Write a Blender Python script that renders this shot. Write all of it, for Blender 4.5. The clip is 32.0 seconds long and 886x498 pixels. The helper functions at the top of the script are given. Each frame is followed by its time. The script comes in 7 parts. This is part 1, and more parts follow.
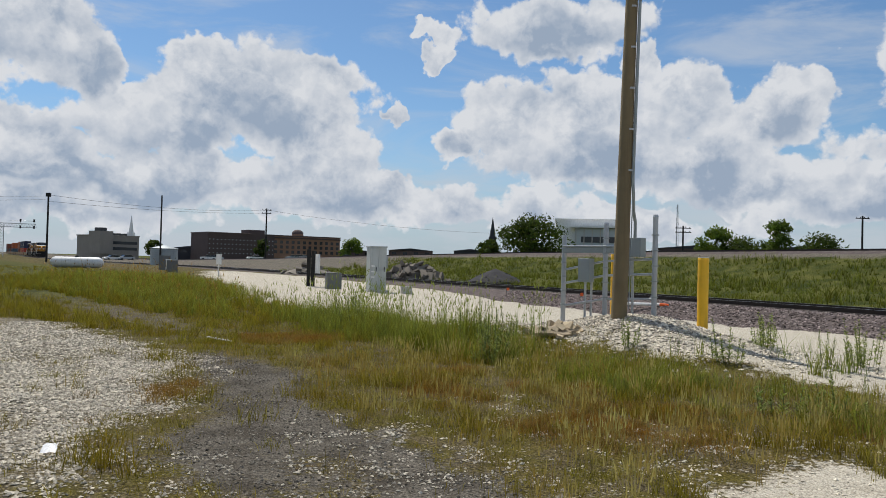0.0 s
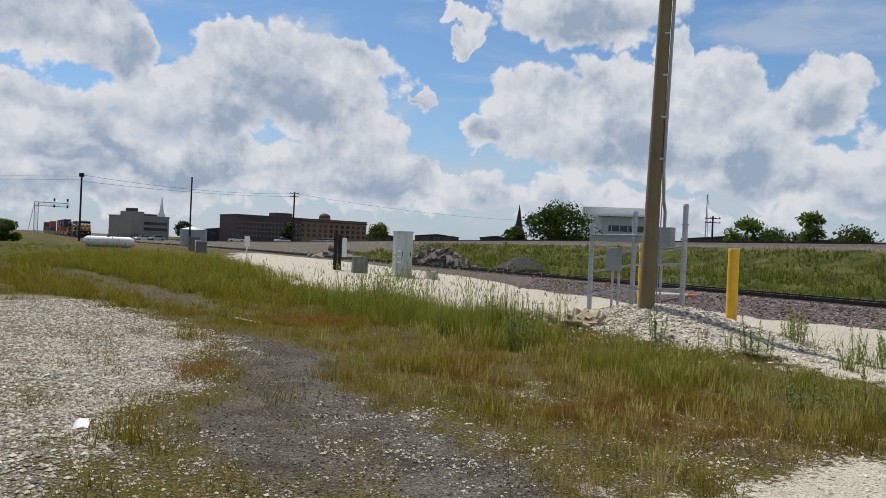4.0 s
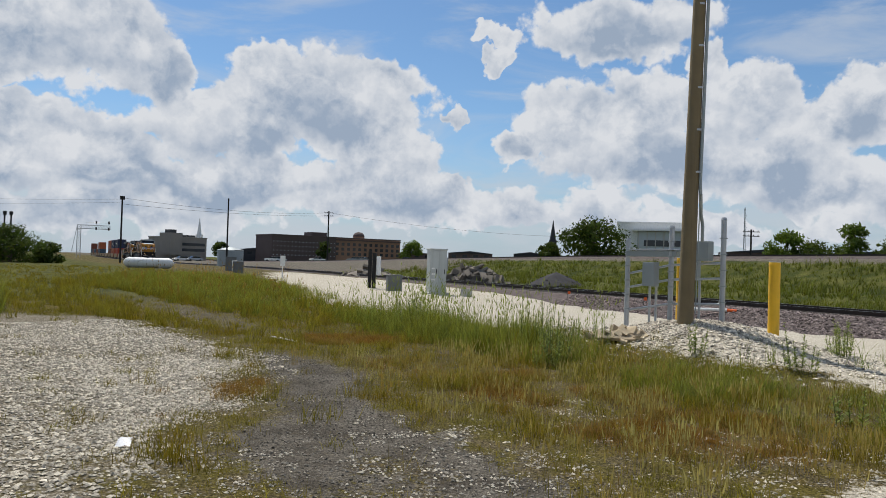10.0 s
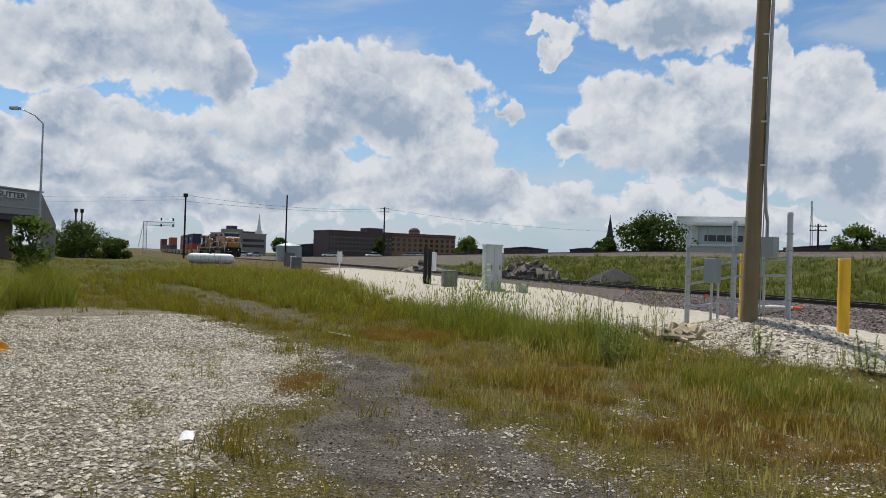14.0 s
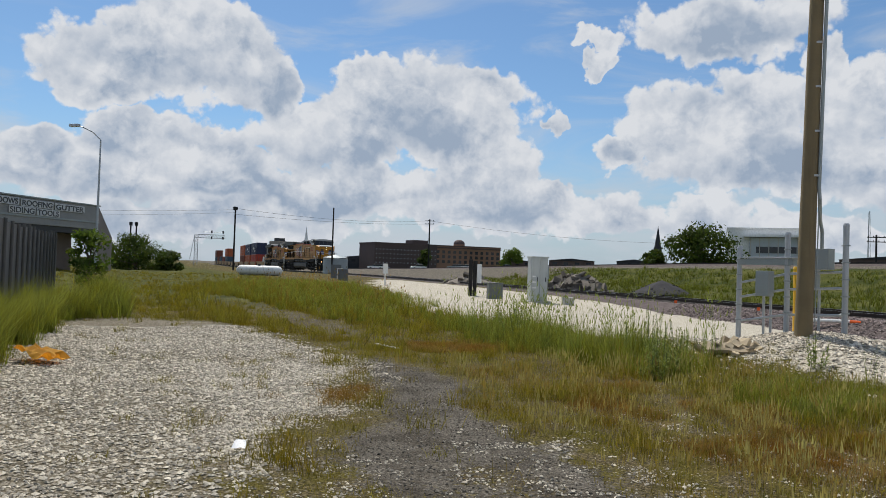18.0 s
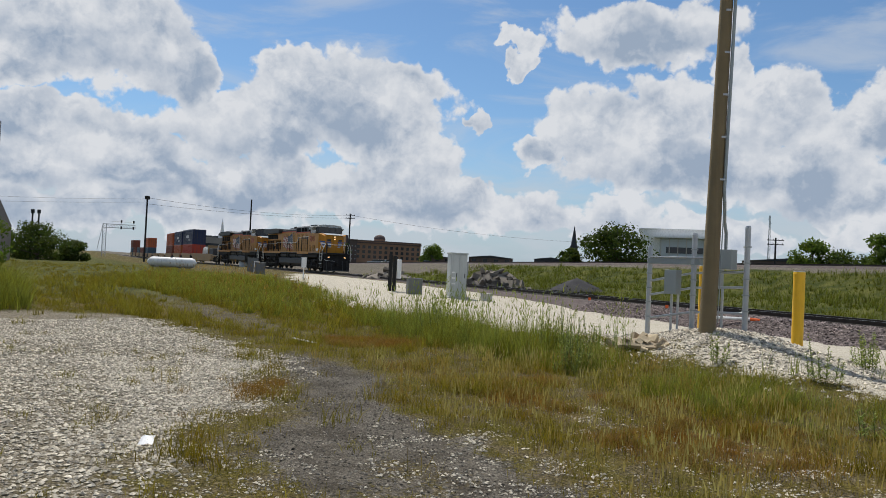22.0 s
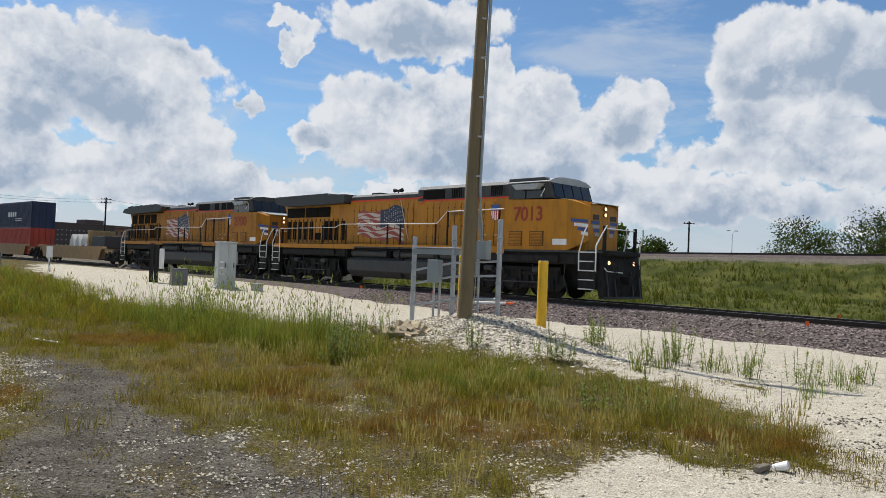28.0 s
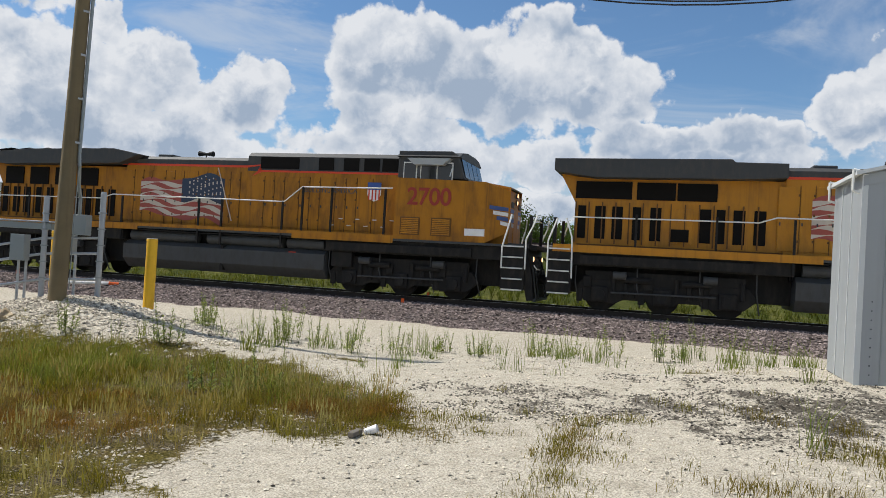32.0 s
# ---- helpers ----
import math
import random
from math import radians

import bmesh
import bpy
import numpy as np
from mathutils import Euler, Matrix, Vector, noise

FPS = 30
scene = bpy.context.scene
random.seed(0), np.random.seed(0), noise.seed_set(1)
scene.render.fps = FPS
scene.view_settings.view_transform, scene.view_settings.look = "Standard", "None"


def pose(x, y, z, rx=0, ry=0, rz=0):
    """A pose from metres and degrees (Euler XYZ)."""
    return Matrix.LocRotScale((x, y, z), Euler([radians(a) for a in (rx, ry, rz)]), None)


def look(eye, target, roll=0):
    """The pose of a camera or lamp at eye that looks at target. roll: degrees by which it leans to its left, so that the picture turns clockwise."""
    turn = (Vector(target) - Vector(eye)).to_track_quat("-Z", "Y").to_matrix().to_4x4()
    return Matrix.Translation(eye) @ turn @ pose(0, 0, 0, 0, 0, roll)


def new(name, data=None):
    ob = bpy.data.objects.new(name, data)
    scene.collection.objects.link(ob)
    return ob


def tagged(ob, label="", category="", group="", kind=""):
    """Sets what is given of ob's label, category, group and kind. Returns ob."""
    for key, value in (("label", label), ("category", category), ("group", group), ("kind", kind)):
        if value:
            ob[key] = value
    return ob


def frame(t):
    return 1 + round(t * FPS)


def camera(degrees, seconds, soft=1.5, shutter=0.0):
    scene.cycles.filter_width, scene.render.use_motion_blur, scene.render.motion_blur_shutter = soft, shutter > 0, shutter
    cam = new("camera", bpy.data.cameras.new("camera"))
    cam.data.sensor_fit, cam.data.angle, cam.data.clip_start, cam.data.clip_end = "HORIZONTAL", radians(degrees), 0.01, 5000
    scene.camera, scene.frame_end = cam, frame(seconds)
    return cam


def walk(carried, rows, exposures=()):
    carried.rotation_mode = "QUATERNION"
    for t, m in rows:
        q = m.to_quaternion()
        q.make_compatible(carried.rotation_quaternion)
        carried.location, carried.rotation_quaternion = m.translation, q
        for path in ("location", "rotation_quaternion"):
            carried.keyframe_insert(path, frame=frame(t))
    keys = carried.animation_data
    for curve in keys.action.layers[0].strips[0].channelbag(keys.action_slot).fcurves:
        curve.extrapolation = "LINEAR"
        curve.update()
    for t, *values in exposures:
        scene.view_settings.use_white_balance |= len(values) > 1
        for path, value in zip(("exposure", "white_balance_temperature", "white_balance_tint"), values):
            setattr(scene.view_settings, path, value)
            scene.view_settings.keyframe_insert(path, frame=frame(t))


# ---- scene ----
cam = camera(61.91, 32.0, soft=0.3)
ROWS = [
    (0.0, 0.000, 0.000, 1.700, 0.01, 1.01, -1.44),
    (0.5, 0.003, 0.005, 1.700, 0.00, 1.28, -1.46),
    (1.0, 0.006, 0.010, 1.699, -0.02, 1.62, -1.74),
    (1.5, -0.001, 0.015, 1.698, 0.01, 2.04, -1.96),
    (2.0, -0.008, 0.013, 1.697, 1.16, 2.56, -2.90),
    (2.5, -0.014, 0.010, 1.698, 1.64, 1.79, -2.92),
    (3.0, -0.019, 0.013, 1.696, 1.90, 0.59, -2.43),
    (3.5, -0.021, 0.013, 1.696, 2.17, -0.16, -2.66),
    (5.5, -0.023, 0.019, 1.694, 1.13, 0.51, -1.67),
    (6.0, -0.022, 0.015, 1.694, 1.45, 1.48, -1.41),
    (6.5, -0.019, 0.016, 1.692, 1.62, 2.05, -1.20),
    (7.0, -0.026, 0.018, 1.689, 2.82, 1.84, -1.14),
    (7.5, -0.024, 0.026, 1.686, 3.53, 1.36, -1.59),
    (8.0, -0.029, 0.028, 1.687, 3.29, 1.15, -1.72),
    (8.5, -0.029, 0.031, 1.688, 3.48, 1.02, -1.76),
    (9.0, -0.029, 0.031, 1.688, 3.90, 1.02, -1.88),
    (9.5, -0.033, 0.034, 1.692, 4.29, 1.05, -1.84),
    (10.0, -0.039, 0.030, 1.692, 4.62, 1.10, -1.82),
    (10.5, -0.035, 0.029, 1.692, 4.93, 1.09, -1.80),
    (11.0, -0.034, 0.029, 1.688, 5.22, 1.05, -1.99),
    (11.5, -0.036, 0.032, 1.687, 5.27, 1.01, -2.06),
    (12.0, -0.040, 0.041, 1.686, 5.25, 0.93, -1.76),
    (12.5, -0.041, 0.048, 1.687, 5.37, 0.79, -1.64),
    (13.0, -0.040, 0.057, 1.692, 5.56, 0.67, -1.58),
    (13.5, -0.044, 0.066, 1.707, 7.46, 0.66, -1.60),
    (14.0, -0.052, 0.062, 1.712, 8.90, 0.61, -1.81),
    (14.5, -0.052, 0.047, 1.713, 9.23, 0.84, -1.96),
    (16.5, -0.071, 0.030, 1.714, 11.72, 1.38, -1.94),
    (17.0, -0.070, 0.016, 1.713, 12.07, 1.26, -1.97),
    (17.5, -0.067, 0.015, 1.715, 12.24, 1.27, -2.14),
    (18.0, -0.062, 0.016, 1.717, 12.38, 1.43, -1.83),
    (18.5, -0.060, 0.016, 1.716, 12.41, 1.62, -1.80),
    (19.0, -0.059, 0.013, 1.716, 12.38, 1.80, -1.99),
    (19.5, -0.062, 0.002, 1.714, 12.15, 1.93, -2.33),
    (20.0, -0.064, -0.000, 1.713, 11.84, 2.04, -2.44),
    (20.5, -0.064, 0.002, 1.714, 11.55, 2.18, -2.46),
    (21.0, -0.058, 0.006, 1.711, 11.43, 2.38, -2.09),
    (21.5, -0.055, 0.009, 1.710, 9.47, 2.66, -2.11),
    (22.0, -0.047, 0.009, 1.704, 6.19, 1.33, -2.70),
    (22.5, -0.040, 0.009, 1.701, 4.90, 0.47, -2.33),
    (23.0, -0.035, 0.009, 1.701, 4.78, 0.38, -1.90),
    (23.5, -0.028, 0.010, 1.702, 4.63, 0.54, -2.66),
    (24.0, -0.021, 0.016, 1.705, 3.93, 0.50, -1.30),
    (24.5, -0.026, 0.024, 1.713, 3.63, 0.57, -1.14),
    (26.5, -0.027, 0.030, 1.725, 3.75, 2.40, -2.27),
    (27.0, 0.006, -0.027, 1.786, 0.49, 2.40, -2.35),
    (27.5, 0.044, -0.087, 1.816, -7.07, 1.84, -2.32),
    (28.0, 0.093, -0.228, 1.801, -11.14, 1.08, -2.28),
    (28.5, 0.144, -0.311, 1.816, -17.65, -0.61, -1.84),
    (29.0, 0.154, -0.380, 1.826, -25.85, -0.37, -2.27),
    (29.5, 0.156, -0.435, 1.839, -32.84, -0.05, -3.13),
    (30.0, 0.161, -0.440, 1.847, -39.78, 0.25, -3.33),
    (30.5, 0.152, -0.419, 1.841, -44.39, 0.46, -3.20),
    (31.0, 0.126, -0.381, 1.841, -45.23, 0.59, -2.95),
    (31.5, 0.110, -0.362, 1.837, -42.08, 0.76, -3.21),
    (32.0, 0.105, -0.352, 1.829, -40.24, 0.91, -3.34),
]
walk(cam, [(t, pose(x, y, z, 90 + pitch, roll, yaw)) for t, x, y, z, yaw, pitch, roll in ROWS],
     [(0.0, -0.16), (14.0, -0.13), (24.0, -0.14), (28.0, -0.02), (32.0, -0.02)])

# ---- sun and sky ----
SUN_AZ, SUN_EL = 33.5, 58.0          # degrees left of the world's y axis, above the horizon


class Net:
    """Short-hand for wiring shader nodes."""

    def __init__(self, tree):
        self.tree = tree
        tree.nodes.clear()

    def node(self, kind, **sets):
        nd = self.tree.nodes.new(kind)
        for k, v in sets.items():
            if k == "op":
                nd.operation = v
            elif k == "clamp":
                nd.use_clamp = v
            elif k == "blend":
                nd.blend_type = v
            elif k == "data":
                nd.data_type = v
            elif k == "attr":
                nd.attribute_name = v
        return nd

    def link(self, a, b):
        self.tree.links.new(a, b)

    def put(self, sock, v):
        if isinstance(v, bpy.types.NodeSocket):
            self.link(v, sock)
        elif v is not None:
            sock.default_value = v

    def math(self, op, a, b=None, c=None, clamp=False):
        nd = self.node("ShaderNodeMath", op=op, clamp=clamp)
        self.put(nd.inputs[0], a), self.put(nd.inputs[1], b), self.put(nd.inputs[2], c)
        return nd.outputs[0]

    def mix(self, fac, a, b, blend="MIX"):
        nd = self.node("ShaderNodeMix", data="RGBA", blend=blend)
        self.put(nd.inputs[0], fac), self.put(nd.inputs[6], a), self.put(nd.inputs[7], b)
        return nd.outputs[2]

    def ramp(self, fac, lo, hi, a=0.0, b=1.0, smooth=True):
        nd = self.tree.nodes.new("ShaderNodeMapRange")
        nd.interpolation_type = "SMOOTHSTEP" if smooth else "LINEAR"
        self.put(nd.inputs[0], fac)
        for i, v in zip((1, 2, 3, 4), (lo, hi, a, b)):
            self.put(nd.inputs[i], v)
        return nd.outputs[0]

    def noise(self, vec, scale, detail=4.0, rough=0.55, dist=0.0):
        nd = self.tree.nodes.new("ShaderNodeTexNoise")
        self.put(nd.inputs["Vector"], vec)
        nd.inputs["Scale"].default_value = scale
        nd.inputs["Detail"].default_value = detail
        nd.inputs["Roughness"].default_value = rough
        nd.inputs["Distortion"].default_value = dist
        return nd

    def voronoi(self, vec, scale, feature="F1"):
        nd = self.tree.nodes.new("ShaderNodeTexVoronoi")
        nd.feature = feature
        self.put(nd.inputs["Vector"], vec)
        nd.inputs["Scale"].default_value = scale
        return nd

    def vec(self, op, a, b=None, scale=None):
        nd = self.tree.nodes.new("ShaderNodeVectorMath")
        nd.operation = op
        self.put(nd.inputs[0], a)
        if b is not None:
            self.put(nd.inputs[1], b)
        if scale is not None:
            self.put(nd.inputs["Scale"], scale)
        return nd.outputs[0]


def build_sky():
    world = bpy.data.worlds.new("sky")
    world.use_nodes = True
    scene.world = world
    g = Net(world.node_tree)
    sky = g.node("ShaderNodeTexSky")
    sky.sky_type = "NISHITA"
    sky.sun_disc = False
    sky.sun_elevation = radians(SUN_EL)
    sky.sun_rotation = radians(-SUN_AZ)
    sky.air_density, sky.dust_density, sky.ozone_density = 1.0, 0.4, 2.0
    tc = g.node("ShaderNodeTexCoord")
    xyz = g.node("ShaderNodeSeparateXYZ")
    g.link(tc.outputs["Generated"], xyz.inputs[0])
    az = g.math("MULTIPLY", g.math("ARCTAN2", xyz.outputs[0], xyz.outputs[1]), 57.2958)   # degrees right of y
    el = g.math("MULTIPLY", g.math("ARCSINE", xyz.outputs[2]), 57.2958)
    co = g.node("ShaderNodeCombineXYZ")
    g.link(az, co.inputs[0]), g.link(el, co.inputs[1])
    plane = co.outputs[0]
    # a warp at three scales gives the heaps their billowed edge
    w1, w2 = g.noise(plane, 0.13, 3.0, 0.6), g.noise(plane, 0.42, 3.0, 0.55)
    mid = (0.5, 0.5, 0.5)
    warp = g.vec("SCALE", g.vec("SUBTRACT", w1.outputs["Color"], mid), scale=5.0)
    warp = g.vec("ADD", warp, g.vec("SCALE", g.vec("SUBTRACT", w2.outputs["Color"], mid), scale=2.6))
    warp = g.vec("ADD", warp, g.vec("SCALE", g.vec("SUBTRACT", g.noise(plane, 1.3, 4.0, 0.6).outputs["Color"], mid), scale=0.55))
    soft_warp = g.vec("SCALE", warp, scale=0.45)
    bent = g.node("ShaderNodeSeparateXYZ")
    g.link(g.vec("ADD", plane, warp), bent.inputs[0])
    u, v = bent.outputs[0], bent.outputs[1]
    total, shade = None, None
    for a, e, w, h, soft, dark in CLOUDS_LEFT + CLOUDS_MIDDLE + CLOUDS_RIGHT:
        du = g.math("DIVIDE", g.math("SUBTRACT", u, a), w * 1.07)
        dv = g.math("DIVIDE", g.math("SUBTRACT", v, e), h * 1.07)
        r = g.math("SQRT", g.math("ADD", g.math("MULTIPLY", du, du), g.math("MULTIPLY", dv, dv)))
        m = g.math("MULTIPLY", g.math("SUBTRACT", 1.0, r), soft)
        low = g.math("MULTIPLY", g.ramp(dv, 0.45, -0.6), g.math("MULTIPLY", g.ramp(m, 0.0, 0.5), dark))
        total = m if total is None else g.math("MAXIMUM", total, m)
        shade = low if shade is None else g.math("MAXIMUM", shade, low)
    # scattered clouds over the rest of the sky
    rest = g.noise(plane, 0.045, 7.0, 0.6)
    away = g.math("MAXIMUM", g.ramp(az, 62.0, 80.0), g.ramp(az, -46.0, -60.0))
    away = g.math("MAXIMUM", away, g.ramp(el, 25.0, 36.0))
    field = g.math("MULTIPLY", g.ramp(rest.outputs[0], 0.47, 0.6), away)
    # rounded billows on the heaps, down to small puffs, lit on the side towards the sun
    def billow(at):
        v = g.voronoi(g.vec("ADD", at, g.vec("SCALE", ripple, scale=1.1)), 0.24, "F1")
        v.inputs["Detail"].default_value, v.inputs["Roughness"].default_value, v.inputs["Lacunarity"].default_value = 3.0, 0.50, 2.3
        f = g.noise(at, 0.30, 6.0, 0.54)
        return g.math("ADD", g.math("SUBTRACT", 1.0, v.outputs["Distance"]), g.math("MULTIPLY", f.outputs[0], 1.1))

    ripple = g.vec("SUBTRACT", g.noise(plane, 0.9, 5.0, 0.6).outputs["Color"], mid)
    here, there = billow(plane), billow(g.vec("ADD", plane, (-0.40, 0.95, 0.0)))
    total = g.math("ADD", total, g.math("MULTIPLY", g.math("SUBTRACT", here, 0.60), 0.42))
    mask = g.ramp(total, 0.0, 0.15)
    relief = g.math("SUBTRACT", here, there)
    lump = g.noise(g.vec("ADD", plane, soft_warp), 0.17, 6.0, 0.6)
    deep = g.math("MULTIPLY", g.ramp(total, 0.12, 0.50), g.ramp(lump.outputs[0], 0.42, 0.62))
    grey = g.math("ADD", g.math("MULTIPLY", shade, 0.80), g.math("MULTIPLY", deep, 0.66))
    grey = g.math("SUBTRACT", g.math("ADD", grey, 0.10), g.math("MULTIPLY", relief, 0.72), clamp=True)
    mask = g.math("MAXIMUM", mask, field)
    white = g.mix(grey, (0.92, 0.95, 1.0, 1), (0.42, 0.52, 0.67, 1))
    blue = g.vec("MULTIPLY", sky.outputs[0], (SKY_GAIN * 0.80, SKY_GAIN * 1.0, SKY_GAIN * 1.14))
    veil = g.math("MULTIPLY", g.ramp(el, 11.0, -1.0), 0.85)
    hazy = g.mix(veil, blue, (0.54, 0.65, 0.78, 1))
    cirrus = g.noise(g.vec("MULTIPLY", plane, (0.055, 0.20, 0.0)), 1.0, 6.0, 0.6, 0.8)
    hazy = g.mix(g.math("MULTIPLY", g.ramp(cirrus.outputs[0], 0.47, 0.72), 0.55), hazy, (0.72, 0.78, 0.86, 1))
    # long low banks of cloud towards the horizon
    low_bank = g.noise(g.vec("ADD", g.vec("MULTIPLY", plane, (0.10, 0.38, 0.0)), g.vec("SCALE", warp, scale=0.05)), 1.0, 4.0, 0.55)
    hazy = g.mix(g.math("MULTIPLY", g.ramp(low_bank.outputs[0], 0.40, 0.56), g.math("MULTIPLY", g.ramp(el, 9.5, 5.0), 0.55)), hazy, (0.70, 0.76, 0.84, 1))
    col = g.mix(mask, hazy, white)
    bg = g.node("ShaderNodeBackground")
    g.link(col, bg.inputs[0])
    bg.inputs[1].default_value = SKY_STRENGTH
    out = g.node("ShaderNodeOutputWorld")
    g.link(bg.outputs[0], out.inputs[0])


SKY_GAIN, SKY_STRENGTH = 0.118, 0.83
# heaps of cloud: azimuth to the right, height, half width, half height (degrees), firmness, grey of the base
CLOUDS_LEFT = [
    (-31.4, 14.6, 8.5, 3.4, 1.0, 0.55),
    (-25.3, 13.2, 2.3, 2.3, 1.0, 0.2),
    (-34.8, 15.5, 5.1, 2.4, 1.0, 0.5),
    (-17.9, 14.4, 3.1, 2.0, 1.0, 0.1),
    (-14.1, 12.0, 8.2, 3.9, 1.0, 0.35),
    (-10.2, 13.7, 4.2, 2.3, 1.0, 0.1),
    (-20.6, 9.9, 7.1, 3.2, 1.0, 0.55),
    (-31.5, 7.4, 7.7, 2.4, 1.0, 0.45),
    (-33.2, 8.2, 3.1, 1.5, 1.0, 0.1),
    (-10.5, 9.3, 3.1, 3.2, 1.0, 0.3),
    (-7.2, 7.7, 2.4, 2.4, 1.0, 0.25),
    (-23.3, 5.8, 13.7, 2.0, 0.9, 0.6),
    (-11.2, 5.4, 10.5, 2.2, 0.9, 0.35),
    (-1.6, 16.9, 2.3, 1.0, 1.0, 0.1),
    (-0.8, 15.4, 1.4, 0.9, 1.0, 0.2),
]
CLOUDS_MIDDLE = [
    (-4.2, 11.2, 1.3, 0.8, 0.9, 0.1),
    (8.6, 17.9, 6.7, 2.8, 1.0, 0.8),
    (15.1, 15.6, 1.6, 1.4, 1.0, 0.2),
    (6.9, 11.0, 6.2, 3.5, 1.0, 0.3),
    (0.9, 8.8, 2.0, 1.5, 1.0, 0.1),
    (9.4, 12.0, 4.9, 3.1, 1.0, 0.25),
    (17.0, 11.8, 4.1, 3.3, 1.0, 0.3),
    (23.9, 10.6, 4.3, 3.0, 1.0, 0.3),
    (13.5, 8.0, 12.1, 2.5, 0.9, 0.7),
    (22.6, 6.1, 8.4, 1.9, 0.8, 0.5),
    (-0.7, 4.4, 13.9, 1.7, 0.7, 0.35),
    (-29.9, 3.3, 12.8, 1.6, 0.7, 0.5),
    (-4.3, 5.6, 2.6, 1.3, 1.0, 0.15),
    (36.0, 15.5, 6.6, 3.6, 1.0, 0.5),
    (44.0, 14.3, 7.3, 4.4, 1.0, 0.75),
]
CLOUDS_RIGHT = [
    (48.6, 16.8, 4.6, 2.7, 1.0, 0.2),
    (51.8, 13.2, 4.5, 2.8, 1.0, 0.6),
    (35.5, 10.4, 5.2, 2.9, 1.0, 0.3),
    (54.9, 9.8, 4.8, 1.7, 1.0, 0.3),
    (62.7, 10.0, 4.0, 1.6, 1.0, 0.25),
    (68.9, 12.1, 2.3, 2.9, 1.0, 0.3),
    (72.4, 12.9, 3.6, 3.8, 1.0, 0.4),
    (59.0, 8.4, 11.8, 1.4, 0.8, 0.5),
    (40.0, 8.2, 12.9, 2.1, 0.8, 0.55),
    (25.6, 11.7, 2.5, 1.8, 1.0, 0.1),
    (-37.4, 13.0, 4.9, 2.3, 1.0, 0.5),
    (-41.4, 7.9, 3.1, 1.9, 1.0, 0.3),
    (-35.4, 8.6, 3.8, 2.0, 1.0, 0.35),
    (-39.6, 5.8, 7.4, 1.9, 0.8, 0.6),
    (-32.3, 16.4, 6.1, 2.7, 1.0, 0.4),
    (33.0, 4.8, 9.0, 1.7, 0.8, 0.4),
    (47.0, 4.6, 10.0, 1.9, 0.8, 0.45),
    (66.0, 5.2, 11.0, 1.9, 0.8, 0.4),
    (12.0, 3.4, 13.0, 1.4, 0.7, 0.35),
]
build_sky()

sun_data = bpy.data.lights.new("sun", "SUN")
sun_data.energy, sun_data.angle, sun_data.color = 4.9, radians(0.55), (1.0, 0.955, 0.88)
sun = new("sun", sun_data)
_a, _e = radians(SUN_AZ), radians(SUN_EL)
sun.matrix_world = look((-math.sin(_a) * math.cos(_e) * 200, math.cos(_a) * math.cos(_e) * 200, math.sin(_e) * 200), (0, 0, 0))
scene.view_settings.exposure = 0.0


# ---- materials ----
def material(name, color, rough=0.6, metal=0.0, vary=0.18, scale=3.0, bump=0.15, fine=40.0, dirt=0.0, dirt_color=(0.10, 0.085, 0.07), per=0.0, coat=0.0, streak=0.0, spec=0.4):
    """A surface with variation at two scales, dirt in patches and a little relief."""
    m = bpy.data.materials.new(name)
    m.use_nodes = True
    g = Net(m.node_tree)
    tc = g.node("ShaderNodeTexCoord")
    p = tc.outputs["Object"]
    big = g.noise(p, scale, 5.0)
    small = g.noise(p, fine, 4.0)
    f = g.math("ADD", g.math("MULTIPLY", g.math("SUBTRACT", big.outputs[0], 0.5), 2 * vary), g.math("MULTIPLY", g.math("SUBTRACT", small.outputs[0], 0.5), vary))
    if per:
        info = g.node("ShaderNodeObjectInfo")
        isl = g.node("ShaderNodeNewGeometry")
        rnd = g.math("ADD", info.outputs["Random"], isl.outputs["Random Per Island"])
        f = g.math("ADD", f, g.math("MULTIPLY", g.math("SUBTRACT", g.math("FRACT", rnd), 0.5), 2 * per))
    k = g.math("ADD", f, 1.0)
    col = g.vec("SCALE", tuple(color), scale=k)
    if dirt:
        d = g.noise(g.vec("MULTIPLY", p, (1.0, 1.0, 0.35)), scale * 1.7, 6.0, 0.65)
        col = g.mix(g.math("MULTIPLY", g.ramp(d.outputs[0], 0.42, 0.72), dirt), col, (*dirt_color, 1))
    if streak:
        st = g.noise(g.vec("MULTIPLY", p, (7.0, 7.0, 0.25)), 1.0, 4.0, 0.6)
        col = g.mix(g.math("MULTIPLY", g.ramp(st.outputs[0], 0.5, 0.75), streak), col, (*dirt_color, 1))
    b = g.node("ShaderNodeBsdfPrincipled")
    g.link(col, b.inputs["Base Color"])
    g.link(g.math("ADD", rough, g.math("MULTIPLY", g.math("SUBTRACT", small.outputs[0], 0.5), 0.25), clamp=True), b.inputs["Roughness"])
    b.inputs["Metallic"].default_value = metal
    b.inputs["Coat Weight"].default_value = coat
    b.inputs["Specular IOR Level"].default_value = spec
    if bump:
        bp = g.node("ShaderNodeBump")
        bp.inputs["Strength"].default_value = bump
        bp.inputs["Distance"].default_value = 0.02
        g.link(g.math("ADD", small.outputs[0], big.outputs[0]), bp.inputs["Height"])
        g.link(bp.outputs[0], b.inputs["Normal"])
    o = g.node("ShaderNodeOutputMaterial")
    g.link(b.outputs[0], o.inputs[0])
    return m


